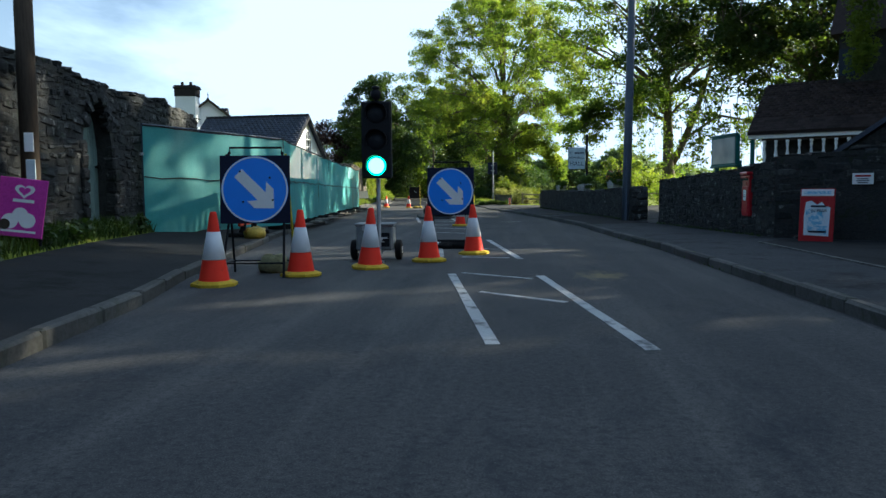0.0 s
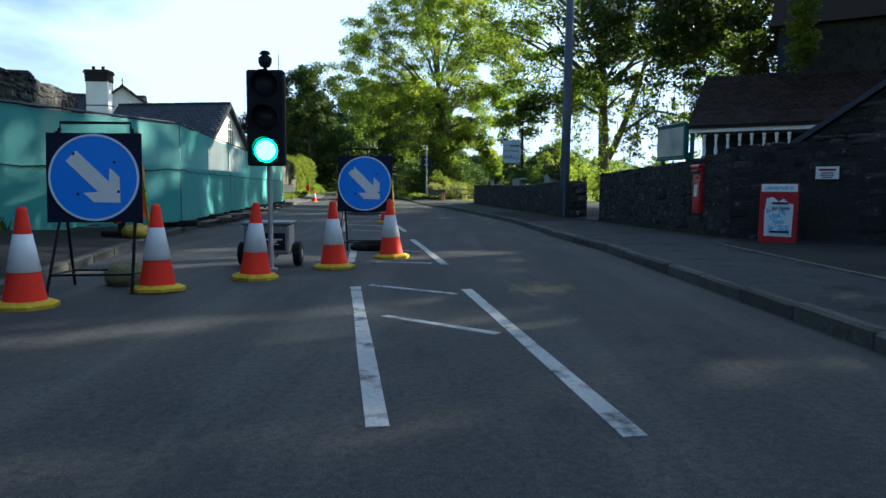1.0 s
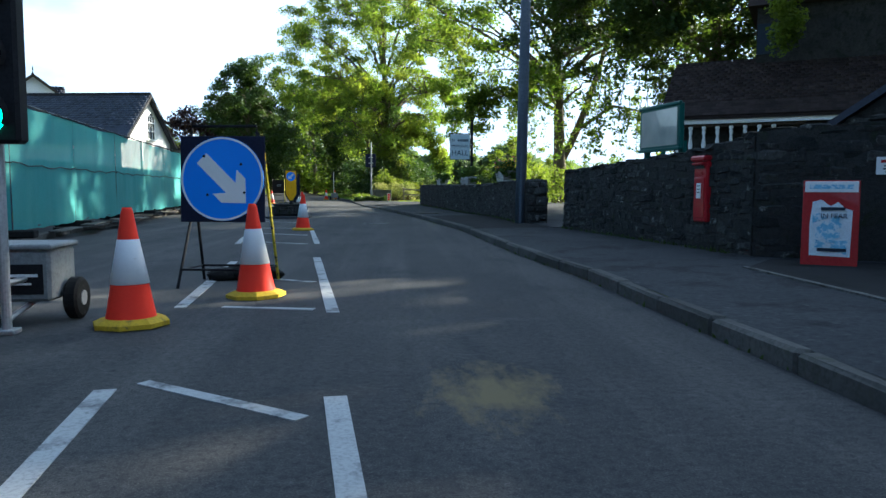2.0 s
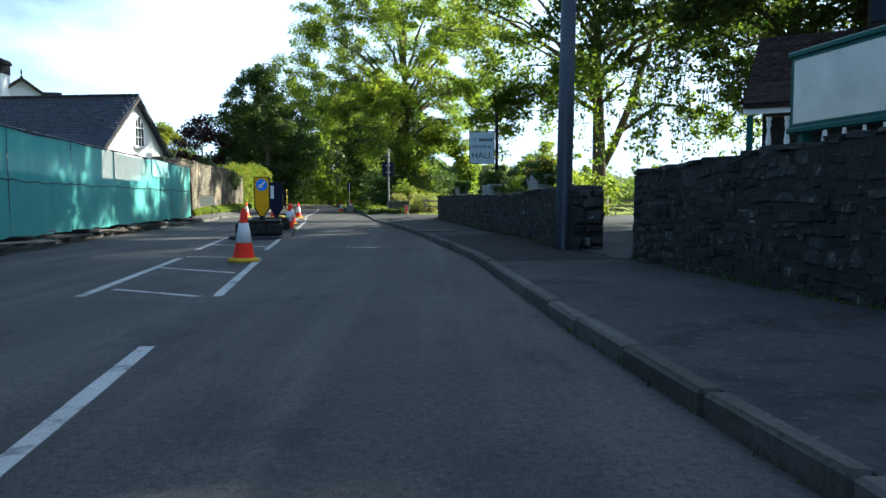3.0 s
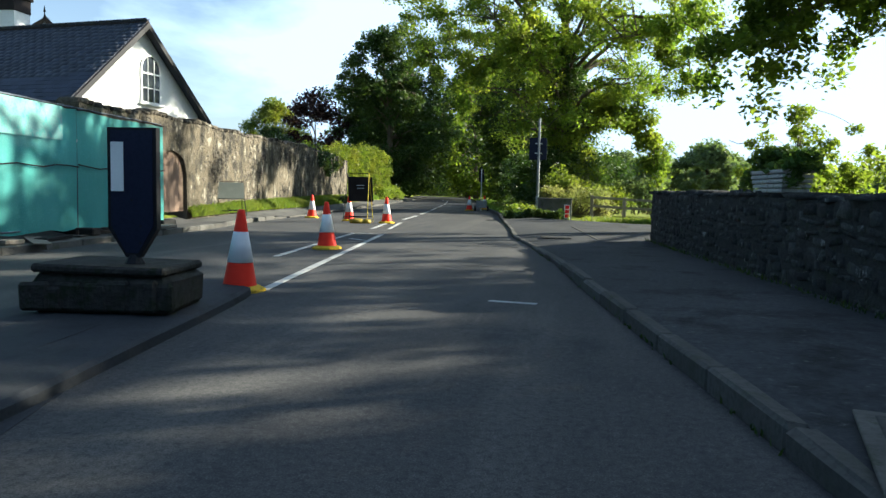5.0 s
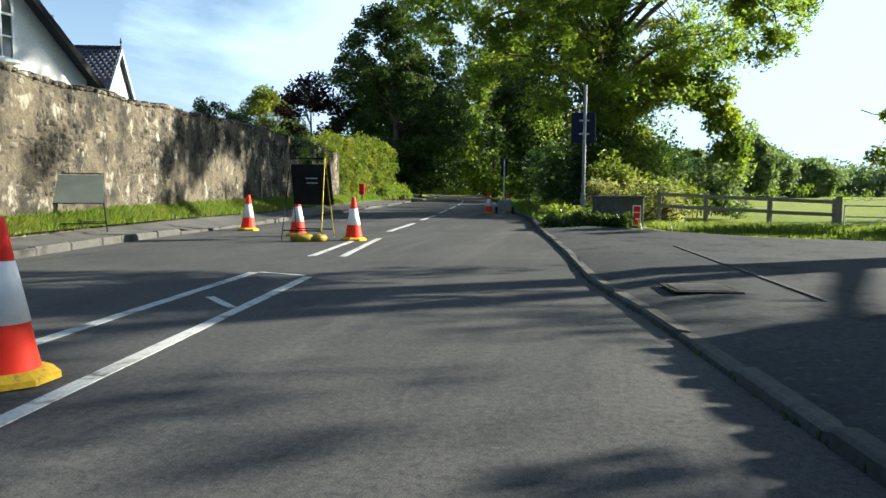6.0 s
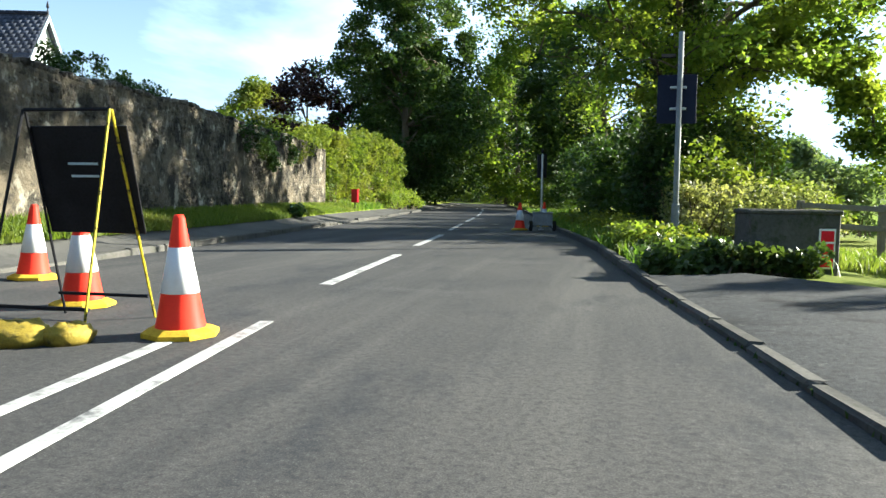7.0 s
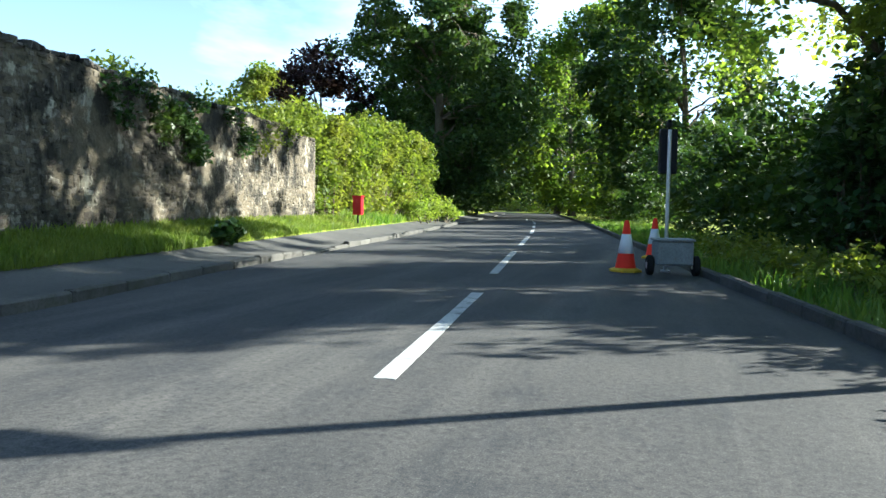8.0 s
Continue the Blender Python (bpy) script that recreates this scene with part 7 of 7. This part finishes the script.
def left_verge(y0, y1):
    def f(r):
        y = r.uniform(y0, y1)
        g, w = grass_left(y), wall_left(y)
        k = r.random()
        return (g + (w - g) * k, y, foot_rise(y) + 0.02 + (bank(y) - foot_rise(y)) * k - 0.02)
    return f


def right_verge(y0, y1, a, b, z=0.0):
    def f(r):
        y = r.uniform(y0, y1)
        return (kerb_right(y) + r.uniform(a, b), y, z)
    return f


# the first verge gets dark leaf green for blades, to carry its shade
grass("verge_grass", "long grass under the old wall, shade put into its dark green", left_verge(0, 13), 9000, 0.05, 0.2, LEAF_DARK, 1)
grass("verge_grass", "sunlit rough grass verge below the buff wall", left_verge(37.8, 68), 50000, 0.04, 0.17, LAWN, 2)
grass("verge_grass", "rough grass below the hedge", left_verge(68, 95), 9000, 0.1, 0.4, BLADES, 3, 0.02)
grass("verge_grass", "rough grass along the shaded road edge", right_verge(47.5, 90, 0.15, 2.4, 0.03), 16000, 0.08, 0.3, BLADES, 4, 0.018)
grass("meadow_grass", "mown bright grass between drive and fence", lambda r: (r.uniform(0.2, 16), r.uniform(43.7, 56) , -0.17), 40000, 0.03, 0.12, LAWN, 5, 0.013)
bush("pale_shrub", "feathery pale yellow shrub behind the parapet", [(hr.uniform(-1.2, 1.7), hr.uniform(53.6, 56.6), hr.uniform(0.1, 1.15), hr.uniform(0.22, 0.42)) for _ in range(70)], STRAW, 150, 0.085, 66)
grass("bank_grass", "tufted bank below the rail fence", lambda r: (r.uniform(0.6, 8), r.uniform(49.6, 51.6), -0.12), 9000, 0.06, 0.26, LAWN, 7, 0.014)
bush("ground_cover", "leafy ground cover on the shaded road verge", [(kerb_right(y) + hr.uniform(0.5, 2.0), y, hr.uniform(0.08, 0.35), hr.uniform(0.2, 0.34)) for y in [hr.uniform(50, 64) for _ in range(60)]], LEAF_HEDGE, 110, 0.09, 61, "plants")
bush("kerb_shrub", "yellow-green low shrub by the sign post", [(-1.95 + hr.uniform(-0.3, 0.4), 53.3 + hr.uniform(-0.9, 0.6), hr.uniform(0.1, 0.36), 0.2) for _ in range(16)], LEAF_GOLD, 110, 0.1, 62)
grass("kerb_weeds", "small weeds along the kerb", lambda r: (lambda y: (kerb_right(y) + r.uniform(-0.03, 0.02), y, 0.0))(5 + 45 * r.random() ** 1.0), 420, 0.012, 0.045, LEAF_DARK, 8, 0.008)
grass("wall_foot_weeds", "weeds along the foot of the stone walls", lambda r: (lambda y: ((hall_wall(y) if y > 17.6 else 3.85 + (15.9 - y) * 0.13) - r.uniform(0.03, 0.12), y, 0.11))(r.uniform(10.2, 15.8) if r.random() < 0.3 else r.uniform(17.7, 36)), 1500, 0.02, 0.09, LEAF_DARK, 9, 0.009)


# ---- poles and lamps ----
def pole(name, label, category, m, h, r0, r1, material):
    t = thing(name, label, category, m)
    part("shaft", Form().ring([(r0, 0), (r0 * 0.98, h * 0.3), (r1, h)], 16), material, t, soft=True)
    return t


p = pole("utility_pole", "grey-painted utility pole in front of the hall wall", "utility pole", pose(3.3, 17.72, 0.1, 0.4, 0.8, 0), 9.0, 0.118, 0.085, POLE_GREY)
part("cable_guard", Form().box(0.05, 0.03, 2.4, pose(-0.02, -0.12, 0.0), 0.008), POLE_GREY, p)
part("band", Form().ring([(0.122, 0), (0.122, 0.05)], 16, pose(0, 0, 2.2)), POLE_GREY, p)
w = pole("timber_pole", "dark creosoted timber pole by the old wall", "utility pole", pose(-5.55, 5.0, 0.38), 8.5, 0.105, 0.085, DARK_WOOD)
part("notice_plate", Form().box(0.1, 0.012, 0.22, pose(0.07, -0.115, 1.05, 0, 0, 22), 0.003), SIGN_WHITE, w, "white notice plate")
part("notice_plate", Form().box(0.1, 0.012, 0.24, pose(0.08, -0.115, 0.72, 0, 0, 22), 0.003), SIGN_GREY, w, "grey notice plate")
lamp = pole("sign_post", "slim grey steel post with a dark sign", "sign post", pose(-1.3, 53.0, 0.03), 4.0, 0.055, 0.05, LIGHT_GREY)
part("base_sleeve", Form().ring([(0.075, 0), (0.075, 0.75), (0.058, 0.8)], 14), LIGHT_GREY, lamp)
part("sign_plate", Form().box(0.72, 0.02, 0.92, pose(-0.04, 0.08, 2.3), 0.01), NAVY, lamp, "dark back of a speed sign")
part("clamp", Form().box(0.3, 0.05, 0.05, pose(-0.02, 0.04, 2.55), 0.01).box(0.3, 0.05, 0.05, pose(-0.02, 0.04, 2.95), 0.01), GALV, lamp)
part("solar_panel", Form().box(0.26, 0.18, 0.02, pose(-0.22, 0.0, 3.55, 30)), BLACK, lamp)

# ---- hall sign ----
hall = thing("hall_sign", "pale grey hanging hall sign on a dark timber post", "sign", pose(2.775, 27.5, 0.0, 0, 0, 2))
part("post", Form().box(0.085, 0.085, 3.2, pose(0.44, 0.2, 0.08), 0.01), BLACK, hall, "dark timber post")
part("bracket", Form().tube([(0.44, 0.15, 2.79), (-0.36, 0.02, 2.79)], 0.012, 6), BLACK, hall)
panel = part("panel", Form().box(0.675, 0.03, 0.87, pose(0, 0, 1.88), 0.008), SIGN_GREY, hall, "pale panel with dark lettering")
part("edge", Form().box(0.70, 0.02, 0.02, pose(0, -0.002, 1.87)).box(0.70, 0.02, 0.02, pose(0, -0.002, 2.74)).box(0.02, 0.02, 0.89, pose(-0.345, -0.002, 1.87)).box(0.02, 0.02, 0.89, pose(0.345, -0.002, 1.87)), BLACK, panel)
lettering("HALL", 0.25, LETTER, panel, pose(0, -0.018, 2.1), wide=1.0)
lettering("MEMORIAL", 0.125, LETTER, panel, pose(0, -0.018, 2.34), wide=0.98)
lettering("ST", 0.125, LETTER, panel, pose(-0.225, -0.018, 2.54))
for k in range(6):
    part("text_bar", Form().box(0.045, 0.004, 0.08, pose(-0.06 + 0.066 * k, -0.018, 2.50)), LETTER, panel)


# ---- planters on the hall wall ----
def planter(m, w, d, h, label, seed, flowers=True):
    t = thing("planter", label, "planter", m, "planters on the wall")
    for k in range(5):
        z = h * k / 5
        s = 0.86 + 0.14 * k / 4
        part("board", Form().box(w * s, d * s, h / 5 - 0.008, pose(0, 0, z), 0.008), PALE_SLAT, t)
    r = random.Random(seed)
    cents = [(r.uniform(-w * 0.55, w * 0.55), r.uniform(-d * 0.5, d * 0.5), h + r.uniform(-0.02, 0.19 * w)) for _ in range(28)] + [(r.choice((-1, 1)) * w * 0.52, r.uniform(-d, d) * 0.5, h * r.uniform(0.3, 0.9)) for _ in range(5)]
    part("foliage", leaf_mesh("foliage", cents, [0.105] * len(cents), 85, 0.06, LEAF_PLANTER, seed=seed), LEAF_PLANTER, t, "trailing green foliage")
    if flowers:
        for petal, pick, n in ((PETAL_PINK, cents[:8], 22), (PETAL_WHITE, cents[8:14], 16), (PETAL_GOLD, cents[14:22], 26)):
            ob = part("blossom_growth", leaf_mesh("blossom_growth", [(x, y - 0.03, z + 0.06) for x, y, z in pick], [0.14] * len(pick), n, 0.05, petal, seed=seed + n), petal, t)
            tagged(ob, kind="stuff")
    return t


planter(pose(3.36, 20.4, 1.05, 0, 0, 93), 1.1, 0.34, 0.28, "long slatted timber planter with pink, white and yellow flowers", 5)
planter(pose(2.82, 24.8, 0.985, 0, 0, 95.5), 1.32, 0.30, 0.26, "long slatted timber planter with trailing green plants", 6, False)
planter(pose(2.32, 30.2, 1.01, 0, 0, 95.5), 0.95, 0.32, 0.24, "slatted timber planter with low leafy plants", 7, False)

# ---- letter box in the wall ----
lb = thing("wall_letter_box", "red cast-iron letter box set into the stone wall", "letter box", pose(4.545, 10.93, 0.0, 0, 0, -83))
part("case", Form().box(0.30, 0.2, 0.80, pose(0, 0.0, 0.47), 0.015).box(0.34, 0.12, 0.07, pose(0, -0.09, 1.22), 0.02), POST_RED, lb)
door = part("door", Form().box(0.24, 0.02, 0.5, pose(0, -0.105, 0.52), 0.008), POST_RED, lb)
part("collection_plate", Form().box(0.10, 0.006, 0.19, pose(0, -0.118, 0.76), 0.002), SIGN_WHITE, door, "white collection notice")
for z in (0.91, 0.87, 0.83):
    part("text_bar", Form().box(0.065, 0.004, 0.011, pose(0, -0.1225, z)), LETTER, door)
part("slot", Form().box(0.2, 0.02, 0.04, pose(0, -0.108, 1.13)), BLACK, lb, "dark posting slot")
part("slot_hood", Form().box(0.25, 0.06, 0.03, pose(0, -0.12, 1.175), 0.01), POST_RED, lb)
part("raised_crest", Form().box(0.12, 0.012, 0.05, pose(0, -0.108, 1.05), 0.004), POST_RED, lb)

# ---- notice board behind the wall ----
nb = thing("notice_board", "green-framed glazed notice board on two posts behind the wall", "notice board", pose(4.52, 12.55, 0.0, 0, 0, -80))
part("case", Form().box(1.12, 0.08, 0.64, pose(0, 0.0, 1.44), 0.012), GREEN_PAINT, nb)
part("glazing", Form().box(1.0, 0.012, 0.52, pose(0, -0.042, 1.50)), BOARD_GLASS, nb, "cloudy reflecting glazing")
for z in (2.05, 1.42):
    part("rail", Form().box(1.16, 0.05, 0.05, pose(0, -0.035, z), 0.01), GREEN_PAINT, nb)
for sx in (-0.5, 0.5):
    part("post", Form().box(0.07, 0.07, 1.5, pose(sx, 0.06, 0.05)), GREEN_PAINT, nb)
om = thing("orange_notice", "small orange notice on a post across the hall garden", "sign", pose(12.5, 41.7, 0))
part("post", Form().ring([(0.03, 0), (0.03, 1.7)], 8), GREY_WOOD, om)
part("panel", Form().box(0.5, 0.03, 0.45, pose(0, -0.04, 1.6), 0.01), BARRIER_RED, om)

# ---- news board and plaque by the shop ----
ab = thing("news_board", "red-framed newspaper placard board leaning at the shop wall", "news board", pose(4.9, 8.85, 0.12, -7, 0, -31) @ Matrix.Scale(1.06, 4))
part("board", Form().box(0.47, 0.03, 0.8, None, 0.006), POST_RED, ab)
part("header", Form().box(0.44, 0.008, 0.10, pose(0, -0.019, 0.69), 0.002), SIGN_WHITE, ab, "white title strip")
part("text_bar", Form().box(0.36, 0.004, 0.04, pose(0, -0.025, 0.72)), PAPER_BLUE, ab)
f = Form()
q = random.Random(5)
pts = [(-0.17 + q.uniform(-0.02, 0.02), 0.1), (0.17, 0.09), (0.18, 0.52), (0.12, 0.54), (0.06, 0.60), (0.0, 0.56), (-0.08, 0.62), (-0.15, 0.6), (-0.17, 0.4)]
part("poster", f.prism(pts, 0.004, pose(0, -0.022, 0)), PAPER, ab, "torn white and blue poster")
for k in range(16):
    part("poster_scrap", Form().prism([(x + q.uniform(-0.02, 0.02), z) for x, z in ((0, 0), (q.uniform(0.05, 0.11), q.uniform(-0.02, 0.03)), (q.uniform(0.04, 0.1), q.uniform(0.04, 0.09)), (0.0, q.uniform(0.03, 0.08)))], 0.002, pose(q.uniform(-0.14, 0.06), -0.0245 - 0.0008 * k, q.uniform(0.13, 0.42), 0, q.uniform(-30, 30), 0)), PAPER_BLUE, ab)
lettering("IN FEAR", 0.062, LETTER, ab, pose(0.03, -0.041, 0.465))
for z, w in ((0.52, 0.2), (0.14, 0.24)):
    part("text_bar", Form().box(w, 0.003, 0.028, pose(0.02, -0.04, z)), LETTER, ab)
pl = thing("wall_plaque", "white notice with red heading on the stone wall", "sign", pose(5.72, 9.15, 1.03, 0, 0, -30))
part("plate", Form().box(0.30, 0.012, 0.18, None, 0.003), SIGN_WHITE, pl)
part("text_bar", Form().box(0.22, 0.004, 0.03, pose(0, -0.009, 0.12)), POST_RED, pl)
for z, w in ((0.08, 0.16), (0.05, 0.18), (0.02, 0.14)):
    part("text_bar", Form().box(w, 0.004, 0.014, pose(0, -0.009, z)), LETTER, pl)
bin_ = thing("litter_bin", "grey metal litter bin by the shop wall", "bin", pose(6.45, 8.55, 0.12))
part("body", Form().ring([(0.15, 0), (0.15, 0.5), (0.165, 0.52), (0.165, 0.56)], 16), LIGHT_GREY, bin_)
part("lid", Form().ring([(0.165, 0.56), (0.15, 0.64), (0.05, 0.68)], 16), BLACK, bin_)

# ---- ice-cream board ----
ice = thing("ice_cream_board", "magenta advertising board with white pictures by the timber pole", "advertising board", pose(-5.40, 4.5, 0.46, -6, 7, 16))
part("panel", Form().box(0.5, 0.02, 0.66, None, 0.03), MAGENTA, ice)
heart = []
for i in range(28):
    a = 2 * math.pi * i / 28
    heart.append((0.0065 * 16 * math.sin(a) ** 3, 0.0055 * (13 * math.cos(a) - 5 * math.cos(2 * a) - 2 * math.cos(3 * a) - math.cos(4 * a))))
part("heart_shape", Form().prism(heart, 0.004, pose(0.02, -0.016, 0.52)), SIGN_WHITE, ice)
part("heart_shape", Form().prism([(x * 0.6, z * 0.6) for x, z in heart], 0.004, pose(0.02, -0.019, 0.52)), MAGENTA, ice)
part("text_bar", Form().box(0.22, 0.004, 0.035, pose(0.02, -0.014, 0.39)), SIGN_WHITE, ice)
part("picture", Form().add(disc(0.085, 0.004, pose(-0.1, -0.015, 0.17)).v, disc(0.085, 0.004, None).f).add(disc(0.085, 0.004, pose(0.08, -0.015, 0.19)).v, disc(0.085, 0.004, None).f).add(disc(0.08, 0.004, pose(0.0, -0.0155, 0.25)).v, disc(0.08, 0.004, None).f), SIGN_WHITE, ice, "white ice-cream picture shapes")
part("picture", disc(0.06, 0.004, pose(-0.15, -0.0195, 0.13)), DARK_WOOD, ice)
part("text_bar", Form().box(0.36, 0.004, 0.025, pose(0.0, -0.014, 0.05)), SIGN_WHITE, ice)
part("leg", Form().box(0.03, 0.02, 0.7, pose(-0.2, 0.14, -0.08, 9)).box(0.03, 0.02, 0.7, pose(0.2, 0.14, -0.08, 9)), BLACK, ice)

# ---- stone parapet with reflectors ----
par = thing("parapet", "low grey concrete parapet with a red reflector panel", "parapet", pose(-0.67, 47.72, -0.1, 0, 0, 16))
part("core", Form().box(1.1, 0.4, 0.84, pose(0.24, 0, 0), 0.02), CONCRETE, par)
part("coping", Form().box(1.14, 0.43, 0.06, pose(0.24, 0, 0.83), 0.02), CONCRETE, par)
rf = part("reflector_panel", Form().box(0.2, 0.012, 0.47, pose(0.62, -0.208, 0.2), 0.003), SIGN_WHITE, par, "white panel with three red reflectors")
for k in range(3):
    part("reflector", Form().box(0.155, 0.01, 0.125, pose(0.62, -0.217, 0.22 + 0.15 * k), 0.003), REFLECT_RED, rf)


# ---- post and rail fence with a field gate ----
def rail_fence(pts, label, fall=0.0):
    """Posts and two rails along pts; fall: how far the line drops from first to last post."""
    t = thing("rail_fence", label, "fence", pose(0, 0, 0))
    drop = lambda k: -fall * k / (len(pts) - 1)
    for k, (x, y) in enumerate(pts):
        part("post", Form().box(0.11, 0.11, 1.15, pose(x, y, -0.24 + drop(k), 0, rng.uniform(-1.5, 1.5), 20), 0.01), GREY_WOOD, t)
    for k, (a, b) in enumerate(zip(pts, pts[1:])):
        d = Vector((b[0] - a[0], b[1] - a[1], 0))
        tilt = math.degrees(math.atan2(fall / (len(pts) - 1), d.length))
        for z in (0.42, 0.77):
            part("rail", Form().box(d.length, 0.04, 0.10, pose((a[0] + b[0]) / 2, (a[1] + b[1]) / 2 - 0.07, z + (drop(k) + drop(k + 1)) / 2, 0, tilt + rng.uniform(-0.6, 0.6), math.degrees(math.atan2(d.y, d.x))), 0.008), GREY_WOOD, t)
    return t


rail_fence([(0.95, 53.18), (2.25, 52.9), (3.9, 52.5), (5.5, 52.1)], "weathered post-and-rail field fence", 0.18)
rail_fence([(9.3 + 2.3 * k, 51.1 - 0.15 * k) for k in range(9)], "weathered post-and-rail fence beyond the field gate")
gate = thing("field_gate", "galvanised tubular field gate", "gate", pose(5.7, 52.0, -0.3, 0, 0, -16))
for z in (0.1, 0.3, 0.55, 0.85):
    part("bar", Form().tube([(0, 0, z), (3.2, 0, z)], 0.02, 6), GALV, gate)
for x in (0.0, 1.6, 3.2):
    part("upright", Form().tube([(x, 0, 0.08), (x, 0, 0.87)], 0.022, 6), GALV, gate)
part("brace", Form().tube([(0, 0, 0.1), (1.6, 0, 0.85)], 0.015, 6), GALV, gate)
for x in (-0.14, 3.36):
    part("gate_post", Form().box(0.16, 0.16, 1.3, pose(x, 0, -0.2), 0.01), GREY_WOOD, gate)

# ---- red box on a post by the hedge ----
rb = thing("roadside_red_box", "red dog-waste bin on a short post by the hedge", "bin", pose(-12.7, 66.7, 0.36))
part("post", Form().ring([(0.03, 0), (0.03, 0.3)], 8), BLACK, rb)
part("body", Form().box(0.27, 0.2, 0.52, pose(0, 0, 0.24), 0.02), POST_RED, rb)
part("lid", Form().box(0.3, 0.23, 0.05, pose(0, 0, 0.74), 0.012), POST_RED, rb)


# ---- single stones, slates and kerb stones ----
lay(OLD_PIECES, DARK_BLOCKS, DARK_BLOCKS_J, old_wall, "stone", None, 300, "stone_rest")
lay(BUFF_PIECES, BUFF_BLOCKS, BUFF_BLOCKS_J, buff_wall, "stone", None, 300, "stone_rest")
lay(HALL_PIECES, DARK_BLOCKS, DARK_BLOCKS_J, hall_wall_ob, "stone", None, 300, "stone_rest")
lay(LETTER_PIECES, DARK_BLOCKS, DARK_BLOCKS_J, letter_wall, "stone", None, 300, "stone_rest")
lay(FRONT_PIECES, DARK_BLOCKS, DARK_BLOCKS_J, front_wall, "stone", None, 300, "stone_rest")
lay(COTTAGE_PIECES, DARK_BLOCKS, DARK_BLOCKS_J, cottage, "stone", None, 200, "stone_rest")
for pieces, roof, (single, joined), limit in ROOFS:
    lay(pieces, [Form().box(1, 1, 0.012).mesh("slate", single)], [Form().box(1, 1, 0.012).mesh("slate_joined", joined)], roof, "slate", None, limit, "slate_rest")


def kerb_run(name, edge, side, y0, y1, seed, dip):
    """Kerb stones end to end along a road edge; side is -1 left of it, 1 right of it."""
    r = random.Random(seed)
    kinds = []
    for k in range(5):
        f = Form().box(1, 0.125, 0.36, pose(0, 0, -0.25), 0.022)
        q = random.Random(seed + k)
        f.v = [(x + q.uniform(-0.006, 0.006), yy + q.uniform(-0.006, 0.006), z + q.uniform(-0.006, 0.006)) for x, yy, z in f.v]
        kinds.append(f.mesh("kerb_stone", KERB))
    run = thing(name, "row of worn concrete kerb stones", "kerb", kind="structure")
    y = y0
    while y < y1:
        l = r.uniform(0.86, 0.93)
        x0, x1 = edge(y), edge(y + l)
        ob = new("kerb_stone", kinds[r.randrange(5)])
        ob.parent = run
        ob.matrix_basis = pose((x0 + x1) / 2 + side * 0.0625, y + l / 2, r.uniform(-0.008, 0.008) - dip(y + l / 2), r.uniform(-1, 1), r.uniform(-0.7, 0.7), math.degrees(math.atan2(l, x1 - x0)) + r.uniform(-0.5, 0.5)) @ Matrix.Diagonal((math.hypot(l, x1 - x0) - 0.012, 1, 1, 1))
        y += l


kerb_run("kerb_right", kerb_right, 1, -9, 130, 31, drop_right)
kerb_run("kerb_left", kerb_left, -1, -9, 130, 47, drop_left)
